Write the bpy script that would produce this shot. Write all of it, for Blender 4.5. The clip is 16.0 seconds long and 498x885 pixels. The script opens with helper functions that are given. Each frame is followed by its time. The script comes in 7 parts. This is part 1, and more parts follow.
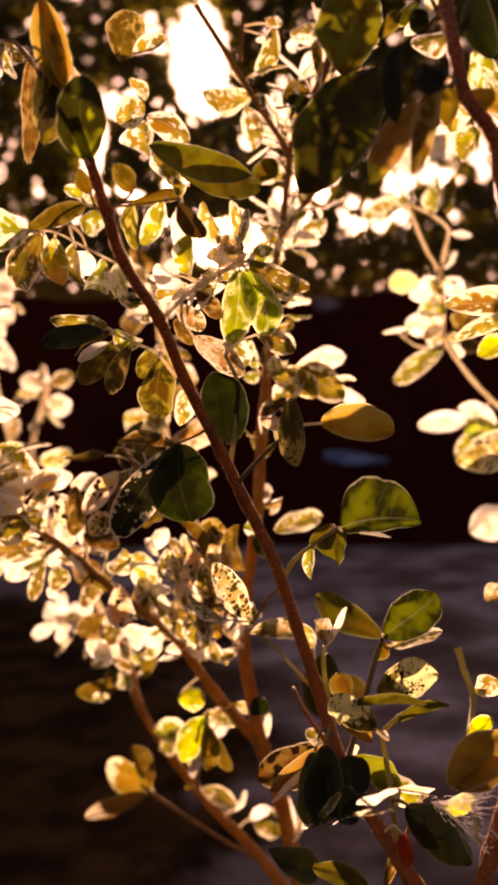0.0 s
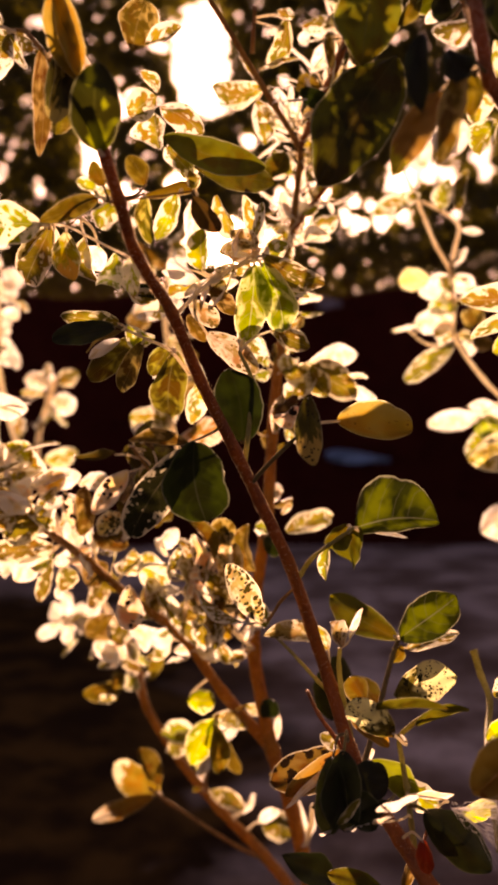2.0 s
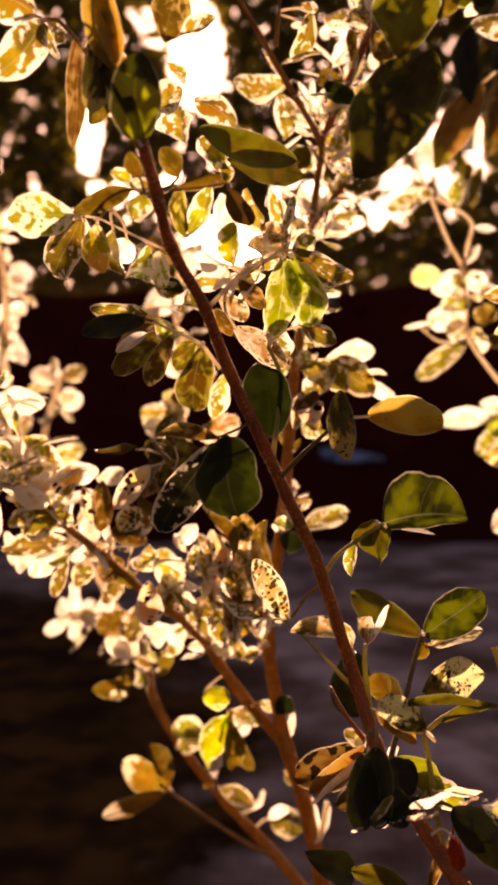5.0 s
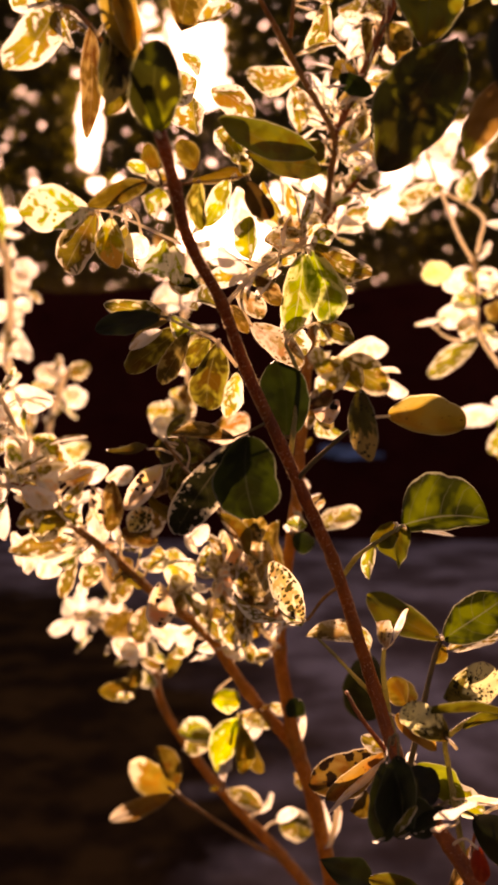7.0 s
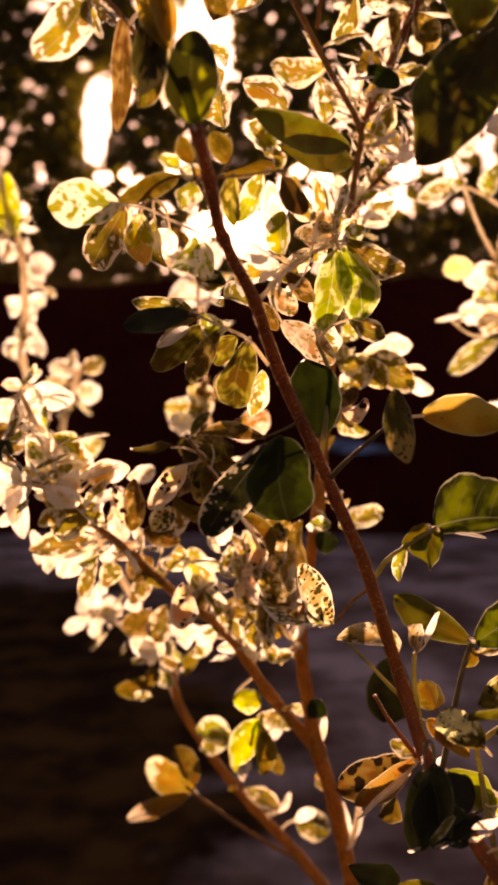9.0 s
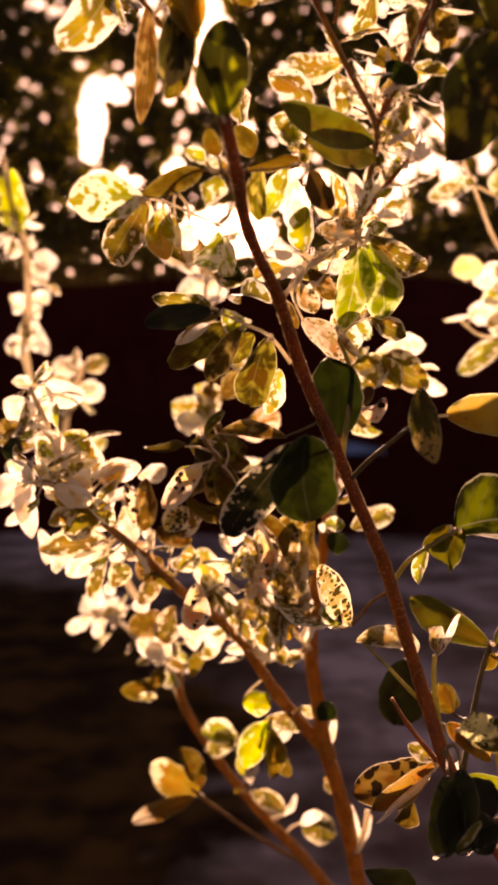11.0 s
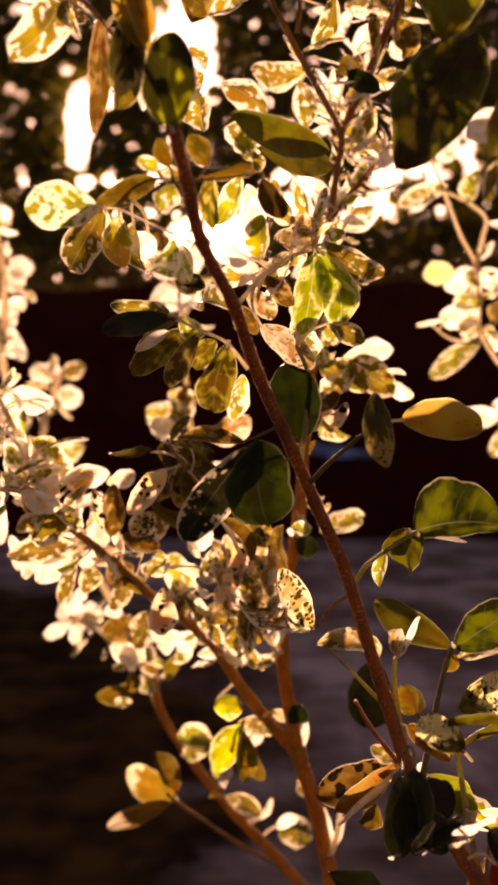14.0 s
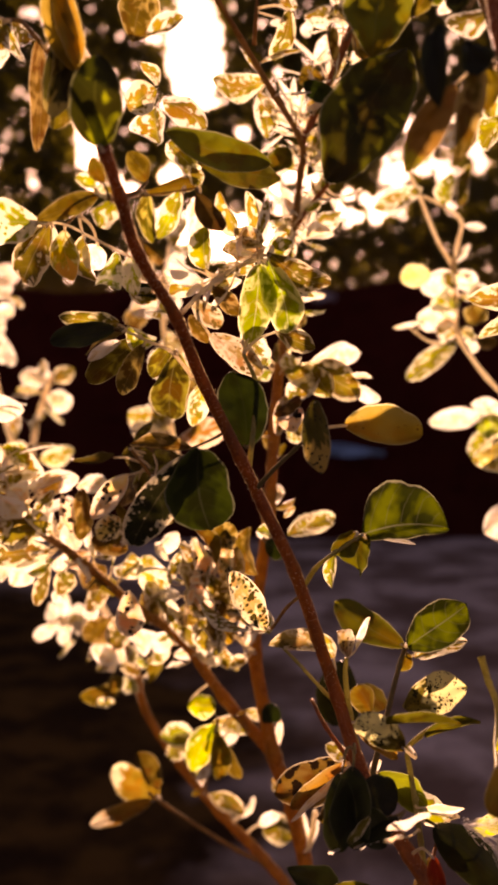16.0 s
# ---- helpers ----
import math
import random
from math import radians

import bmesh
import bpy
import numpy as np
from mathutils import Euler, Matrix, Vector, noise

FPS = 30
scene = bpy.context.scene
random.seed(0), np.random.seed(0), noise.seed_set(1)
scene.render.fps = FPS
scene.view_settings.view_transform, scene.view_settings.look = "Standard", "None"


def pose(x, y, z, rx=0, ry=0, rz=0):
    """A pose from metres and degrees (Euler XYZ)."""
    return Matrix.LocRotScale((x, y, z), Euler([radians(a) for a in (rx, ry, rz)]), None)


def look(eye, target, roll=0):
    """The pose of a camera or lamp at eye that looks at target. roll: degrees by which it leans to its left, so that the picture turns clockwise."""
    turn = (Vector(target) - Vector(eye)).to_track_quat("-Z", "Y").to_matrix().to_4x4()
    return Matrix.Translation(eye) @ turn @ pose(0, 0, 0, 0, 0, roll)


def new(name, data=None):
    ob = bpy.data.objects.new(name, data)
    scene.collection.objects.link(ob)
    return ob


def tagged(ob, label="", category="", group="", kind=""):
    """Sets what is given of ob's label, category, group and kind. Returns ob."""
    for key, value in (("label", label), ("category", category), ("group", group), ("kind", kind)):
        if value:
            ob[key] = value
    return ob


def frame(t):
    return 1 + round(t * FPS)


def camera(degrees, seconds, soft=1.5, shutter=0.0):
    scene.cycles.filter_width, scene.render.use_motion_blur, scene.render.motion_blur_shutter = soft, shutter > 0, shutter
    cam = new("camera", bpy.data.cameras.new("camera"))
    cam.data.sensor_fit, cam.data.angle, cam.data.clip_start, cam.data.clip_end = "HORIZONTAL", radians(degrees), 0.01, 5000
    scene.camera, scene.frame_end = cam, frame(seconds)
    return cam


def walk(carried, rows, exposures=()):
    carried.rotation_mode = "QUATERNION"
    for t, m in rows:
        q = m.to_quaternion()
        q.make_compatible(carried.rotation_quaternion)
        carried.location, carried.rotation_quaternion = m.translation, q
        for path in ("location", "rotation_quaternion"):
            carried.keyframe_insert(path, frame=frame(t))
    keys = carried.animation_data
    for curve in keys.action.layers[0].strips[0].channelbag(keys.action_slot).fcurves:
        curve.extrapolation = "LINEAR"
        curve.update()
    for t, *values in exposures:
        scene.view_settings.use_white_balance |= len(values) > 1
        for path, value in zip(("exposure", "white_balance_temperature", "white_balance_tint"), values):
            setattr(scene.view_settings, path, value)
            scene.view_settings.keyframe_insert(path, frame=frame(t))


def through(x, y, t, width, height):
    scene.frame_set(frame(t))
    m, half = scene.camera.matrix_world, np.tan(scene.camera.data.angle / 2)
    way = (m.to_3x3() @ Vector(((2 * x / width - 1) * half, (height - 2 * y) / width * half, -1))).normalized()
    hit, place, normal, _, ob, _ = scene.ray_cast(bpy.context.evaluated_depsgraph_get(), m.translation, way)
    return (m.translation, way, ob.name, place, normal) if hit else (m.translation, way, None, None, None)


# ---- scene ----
cam = camera(33.0, 16.0, soft=3.5)
cam.data.dof.use_dof = True
cam.data.dof.focus_distance = 0.234
cam.data.dof.aperture_fstop = 20.5
cam.data.dof.aperture_blades = 0

# seconds, eye, then yaw, pitch and roll in degrees
ROWS = [
    (0.0, 0.0180, -0.0110, 1.1998, 0.33, 0.43, -0.33),
    (0.5, 0.0160, -0.0087, 1.1999, 0.24, 0.42, -0.19),
    (1.0, 0.0146, -0.0072, 1.1996, 0.20, 0.46, -0.16),
    (1.5, 0.0145, -0.0068, 1.1996, 0.24, 0.41, -0.25),
    (2.0, 0.0143, -0.0063, 1.1996, 0.42, 0.39, -0.34),
    (2.5, 0.0133, -0.0063, 1.1996, 0.46, 0.32, -0.34),
    (3.0, 0.0128, -0.0067, 1.1995, 0.42, 0.31, -0.37),
    (3.5, 0.0114, -0.0072, 1.1991, 0.31, 0.33, -0.32),
    (4.0, 0.0093, -0.0073, 1.1988, 0.16, 0.35, -0.25),
    (6.5, 0.0001, -0.0002, 1.1994, -0.19, 0.01, 0.17),
    (7.0, -0.0001, 0.0005, 1.1997, -0.07, 0.02, 0.03),
    (7.5, -0.0020, 0.0022, 1.1999, -0.17, -0.03, 0.10),
    (8.0, -0.0026, 0.0019, 1.2004, 0.02, -0.11, -0.03),
    (8.5, -0.0035, 0.0028, 1.2009, 0.31, -0.27, -0.03),
    (9.0, -0.0065, 0.0050, 1.2012, 0.34, -0.38, 0.16),
    (9.5, -0.0100, 0.0056, 1.2007, 0.13, -0.34, 0.31),
    (12.0, -0.0136, 0.0096, 1.2012, -0.08, -0.42, 0.49),
    (12.5, -0.0114, 0.0086, 1.2019, 0.19, -0.50, 0.44),
    (13.0, -0.0093, 0.0076, 1.2016, 0.07, -0.39, 0.54),
    (13.5, -0.0078, 0.0069, 1.2010, -0.41, -0.18, 0.45),
    (14.0, -0.0055, 0.0063, 1.2011, -0.80, -0.05, 0.12),
    (14.5, -0.0027, 0.0045, 1.2014, -0.87, 0.01, 0.09),
    (15.0, 0.0027, 0.0034, 1.2022, -0.35, -0.07, -0.08),
    (15.5, 0.0076, 0.0022, 1.2027, -0.02, -0.13, -0.25),
    (16.0, 0.0116, 0.0005, 1.2028, 0.05, -0.08, -0.41),
]
walk(cam, [(t, pose(x, y, z, 90 + pitch, 0, yaw) @ pose(0, 0, 0, 0, 0, roll)) for t, x, y, z, yaw, pitch, roll in ROWS],
     exposures=[(0.0, 1.49, 11600, 65), (16.0, 1.49, 11600, 65)])

# ---- light ----
SUN_WAY = Vector((-0.031, 1.0, 0.25)).normalized()   # towards the low sun
world = bpy.data.worlds.new("sky")
scene.world = world
world.use_nodes = True
wt = world.node_tree
sky = wt.nodes.new("ShaderNodeTexSky")
sky.sky_type = "NISHITA"
sky.sun_disc = False
sky.sun_elevation = math.asin(SUN_WAY.z)
sky.sun_rotation = math.atan2(SUN_WAY.x, SUN_WAY.y)
sky.air_density = 0.55
sky.dust_density = 4.0
wt.links.new(sky.outputs[0], wt.nodes["Background"].inputs[0])
wt.nodes["Background"].inputs[1].default_value = 0.05
sun = new("sun", bpy.data.lights.new("sun", "SUN"))
sun.data.energy, sun.data.angle, sun.data.color = 3.7, radians(0.6), (1.0, 0.955, 0.80)
sun.matrix_world = look(SUN_WAY * 60 + Vector((0, 0, 1.2)), (0, 0, 1.2))


# ---- materials ----
def shader(name):
    m = bpy.data.materials.new(name)
    m.use_nodes = True
    t = m.node_tree
    return m, t, t.nodes["Principled BSDF"]


def ramp(t, src, stops):
    n = t.nodes.new("ShaderNodeValToRGB")
    e = n.color_ramp.elements
    while len(e) < len(stops):
        e.new(0.5)
    for el, (p, c) in zip(e, stops):
        el.position, el.color = p, (*c, 1) if len(c) == 3 else c
    t.links.new(src, n.inputs[0])
    return n.outputs[0]


def mixed(t, fac, a, b, blend="MIX"):
    n = t.nodes.new("ShaderNodeMix")
    n.data_type, n.blend_type = "RGBA", blend
    for sock, v in ((n.inputs[0], fac), (n.inputs[6], a), (n.inputs[7], b)):
        if isinstance(v, bpy.types.NodeSocket):
            t.links.new(v, sock)
        else:
            sock.default_value = v if isinstance(v, (int, float)) else (*v, 1)
    return n.outputs[2]


def calc(t, op, a, b=0.0, c=0.0):
    n = t.nodes.new("ShaderNodeMath")
    n.operation = op
    for sock, v in zip(n.inputs, (a, b, c)):
        if isinstance(v, bpy.types.NodeSocket):
            t.links.new(v, sock)
        else:
            sock.default_value = v
    return n.outputs[0]


def noise_of(t, vec, scale, detail=3.0, rough=0.55, warp=0.0):
    n = t.nodes.new("ShaderNodeTexNoise")
    n.inputs["Scale"].default_value = scale
    n.inputs["Detail"].default_value = detail
    n.inputs["Roughness"].default_value = rough
    n.inputs["Distortion"].default_value = warp
    t.links.new(vec, n.inputs["Vector"])
    return n.outputs["Fac"]


def leaf_material(name, pale, deep, cover, scale=260.0, through=0.6, spots=0.0, spot=(0.03, 0.02, 0.006), rim=0.9, vein=0.2, sharp=0.06, cell=820.0, tip=None, core=1.6, gloss=0.2):
    """A leaf blade: pale ground, deeper blotches, a pale margin brightened for backlight, veins, freckles; light comes
    through it.
    """
    if deep[0] >= 0.8 * deep[1]:
        deep = (1.05 * deep[0], 0.97 * deep[1], 0.8 * deep[2])
    m, t, p = shader(name)
    tc = t.nodes.new("ShaderNodeTexCoord")
    oi = t.nodes.new("ShaderNodeObjectInfo")
    geo = t.nodes.new("ShaderNodeNewGeometry")
    chance = calc(t, "FRACT", calc(t, "ADD", oi.outputs["Random"], geo.outputs["Random Per Island"]))
    shift = t.nodes.new("ShaderNodeVectorMath")
    shift.operation = "MULTIPLY_ADD"
    t.links.new(chance, shift.inputs[0])
    shift.inputs[1].default_value = (3.1, 7.7, 5.3)
    t.links.new(tc.outputs["Object"], shift.inputs[2])
    vec = shift.outputs[0]
    sep = t.nodes.new("ShaderNodeSeparateXYZ")
    t.links.new(tc.outputs["UV"], sep.inputs[0])
    side = calc(t, "ABSOLUTE", calc(t, "MULTIPLY_ADD", sep.outputs[0], 2.0, -1.0))
    along = sep.outputs[1]
    # rounded blotches crowding towards the middle of the blade, stretched a little along the side veins
    slant = t.nodes.new("ShaderNodeCombineXYZ")
    t.links.new(calc(t, "MULTIPLY", sep.outputs[0], 2.4), slant.inputs[0])
    t.links.new(calc(t, "MULTIPLY", calc(t, "SUBTRACT", along, calc(t, "MULTIPLY", side, 0.3)), 3.4), slant.inputs[1])
    t.links.new(calc(t, "MULTIPLY", chance, 90.0), slant.inputs[2])
    blot = calc(t, "MULTIPLY", noise_of(t, slant.outputs[0], 1.7 * scale / 200.0, 1.0, 0.4, 0.5), 0.45)
    blot = calc(t, "MULTIPLY_ADD", noise_of(t, vec, scale * 1.9, 1.0, 0.4, 0.3), 0.55, blot)
    heart = calc(t, "MULTIPLY_ADD", calc(t, "POWER", side, 2.5), -0.16, 0.05)
    blot = calc(t, "ADD", blot, calc(t, "MULTIPLY", heart, core))
    edge = 1.0 - cover
    c = 0.5 + (edge - 0.5) * 0.34
    mask = ramp(t, blot, [(max(0.0, c - sharp * 0.85), (0, 0, 0)), (min(1.0, c + sharp * 0.85), (1, 1, 1))])
    # stray specks of the deeper colour beyond the blotches
    speck = t.nodes.new("ShaderNodeTexVoronoi")
    speck.inputs["Scale"].default_value = scale * 4.2
    t.links.new(vec, speck.inputs["Vector"])
    sel = t.nodes.new("ShaderNodeSeparateColor")
    t.links.new(speck.outputs["Color"], sel.inputs[0])
    size = calc(t, "MULTIPLY_ADD", sel.outputs[0], 0.55, -0.18 if max(pale) > 0.45 else -0.6)
    mask = calc(t, "MAXIMUM", mask, ramp(t, calc(t, "SUBTRACT", size, speck.outputs["Distance"]), [(0.0, (0, 0, 0)), (0.07, (1, 1, 1))]))
    fine = noise_of(t, vec, scale * 5.0, 3.0, 0.6)
    wide = noise_of(t, vec, scale * 0.6, 2.0, 0.5)
    shade = ramp(t, wide, [(0.36, tuple(0.6 * q for q in deep)), (0.5, tuple(1.1 * q for q in deep)), (0.66, tuple(min(0.9, 1.8 * q) for q in deep))])
    tan = (min(0.9, 1.3 * deep[0]), 0.9 * deep[1], deep[2]) if deep[0] >= deep[1] else (deep[0], 0.8 * deep[1], deep[2])
    shade = mixed(t, ramp(t, noise_of(t, vec, scale * 0.8, 1.0), [(0.48, (0, 0, 0)), (0.6, (1, 1, 1))]), shade, tan)
    col = mixed(t, mask, pale, shade)
    col = mixed(t, calc(t, "MULTIPLY", fine, 0.22), col, tuple(0.9 * a + 0.06 * q for a, q in zip(deep, pale)))
    # veins: midrib and arched side veins
    wave = calc(t, "FRACT", calc(t, "MULTIPLY", calc(t, "SUBTRACT", along, calc(t, "MULTIPLY", calc(t, "POWER", side, 1.5), calc(t, "MULTIPLY_ADD", fine, 0.1, 0.2))), 5.5))
    ridge = calc(t, "LESS_THAN", calc(t, "ABSOLUTE", calc(t, "SUBTRACT", wave, 0.5)), 0.035)
    mid = calc(t, "LESS_THAN", side, 0.03)
    veins = calc(t, "MAXIMUM", mid, calc(t, "MULTIPLY", ridge, 0.3))
    veincol = tuple(min(0.9, 0.6 * a + 0.3 * vein) for a in pale)
    col = mixed(t, calc(t, "MULTIPLY", veins, vein), col, veincol)
    if tip:
        far = calc(t, "ADD", along, calc(t, "MULTIPLY_ADD", noise_of(t, slant.outputs[0], 1.6, 2.0), 0.7, -0.35))
        col = mixed(t, ramp(t, far, [(tip[0] - 0.05, (0, 0, 0)), (tip[0] + 0.06, (1, 1, 1))]), col, tip[1])
    if spots:
        vo = t.nodes.new("ShaderNodeTexVoronoi")
        vo.inputs["Scale"].default_value = cell
        vo.inputs["Randomness"].default_value = 1.0
        t.links.new(vec, vo.inputs["Vector"])
        dots = ramp(t, calc(t, "ADD", vo.outputs["Distance"], calc(t, "ADD", calc(t, "MULTIPLY_ADD", noise_of(t, vec, cell * 0.32, 1.0), 1.5, -0.75), calc(t, "MULTIPLY_ADD", noise_of(t, vec, cell * 2.7, 2.0), 0.5, -0.25))), [(spots - 0.035, (1, 1, 1)), (spots + 0.035, (0, 0, 0))])
        col = mixed(t, dots, col, spot)
    # pale margin; the backlit glow of the edge is coloured in with it
    if rim:
        lift, near = (1.0, 0.915) if max(pale) > 0.45 else (0.85, 0.935)
        band = ramp(t, calc(t, "ADD", side, calc(t, "MULTIPLY_ADD", fine, 0.12, -0.06)), [(near, (0, 0, 0)), (near + 0.035, (1, 1, 1))])
        band = calc(t, "MULTIPLY", band, rim)
        col = mixed(t, band, col, tuple(min(0.95, lift * q + 0.6 * a) for a, q in zip(pale, (0.45, 0.43, 0.33))))
        share = calc(t, "MAXIMUM", through, calc(t, "MULTIPLY", band, 0.85))
    hsv = t.nodes.new("ShaderNodeHueSaturation")
    t.links.new(calc(t, "MULTIPLY_ADD", chance, 0.3, 0.77), hsv.inputs["Value"])
    t.links.new(calc(t, "MULTIPLY_ADD", chance, 0.03, 0.485), hsv.inputs["Hue"])
    t.links.new(col, hsv.inputs["Color"])
    col = hsv.outputs[0]
    t.links.new(col, p.inputs["Base Color"])
    p.inputs["Roughness"].default_value = 0.62 - 0.4 * gloss
    p.inputs["Specular IOR Level"].default_value = gloss
    bump = t.nodes.new("ShaderNodeBump")
    bump.inputs["Strength"].default_value = 0.6
    bump.inputs["Distance"].default_value = 0.0004
    t.links.new(calc(t, "SUBTRACT", noise_of(t, vec, scale * 2.2), calc(t, "MULTIPLY", veins, 0.5)), bump.inputs["Height"])
    t.links.new(bump.outputs[0], p.inputs["Normal"])
    tr = t.nodes.new("ShaderNodeBsdfTranslucent")
    t.links.new(col, tr.inputs["Color"])
    t.links.new(bump.outputs[0], tr.inputs["Normal"])
    mix = t.nodes.new("ShaderNodeMixShader")
    t.links.new(share, mix.inputs[0])
    t.links.new(p.outputs[0], mix.inputs[1])
    t.links.new(tr.outputs[0], mix.inputs[2])
    t.links.new(mix.outputs[0], t.nodes["Material Output"].inputs[0])
    return m


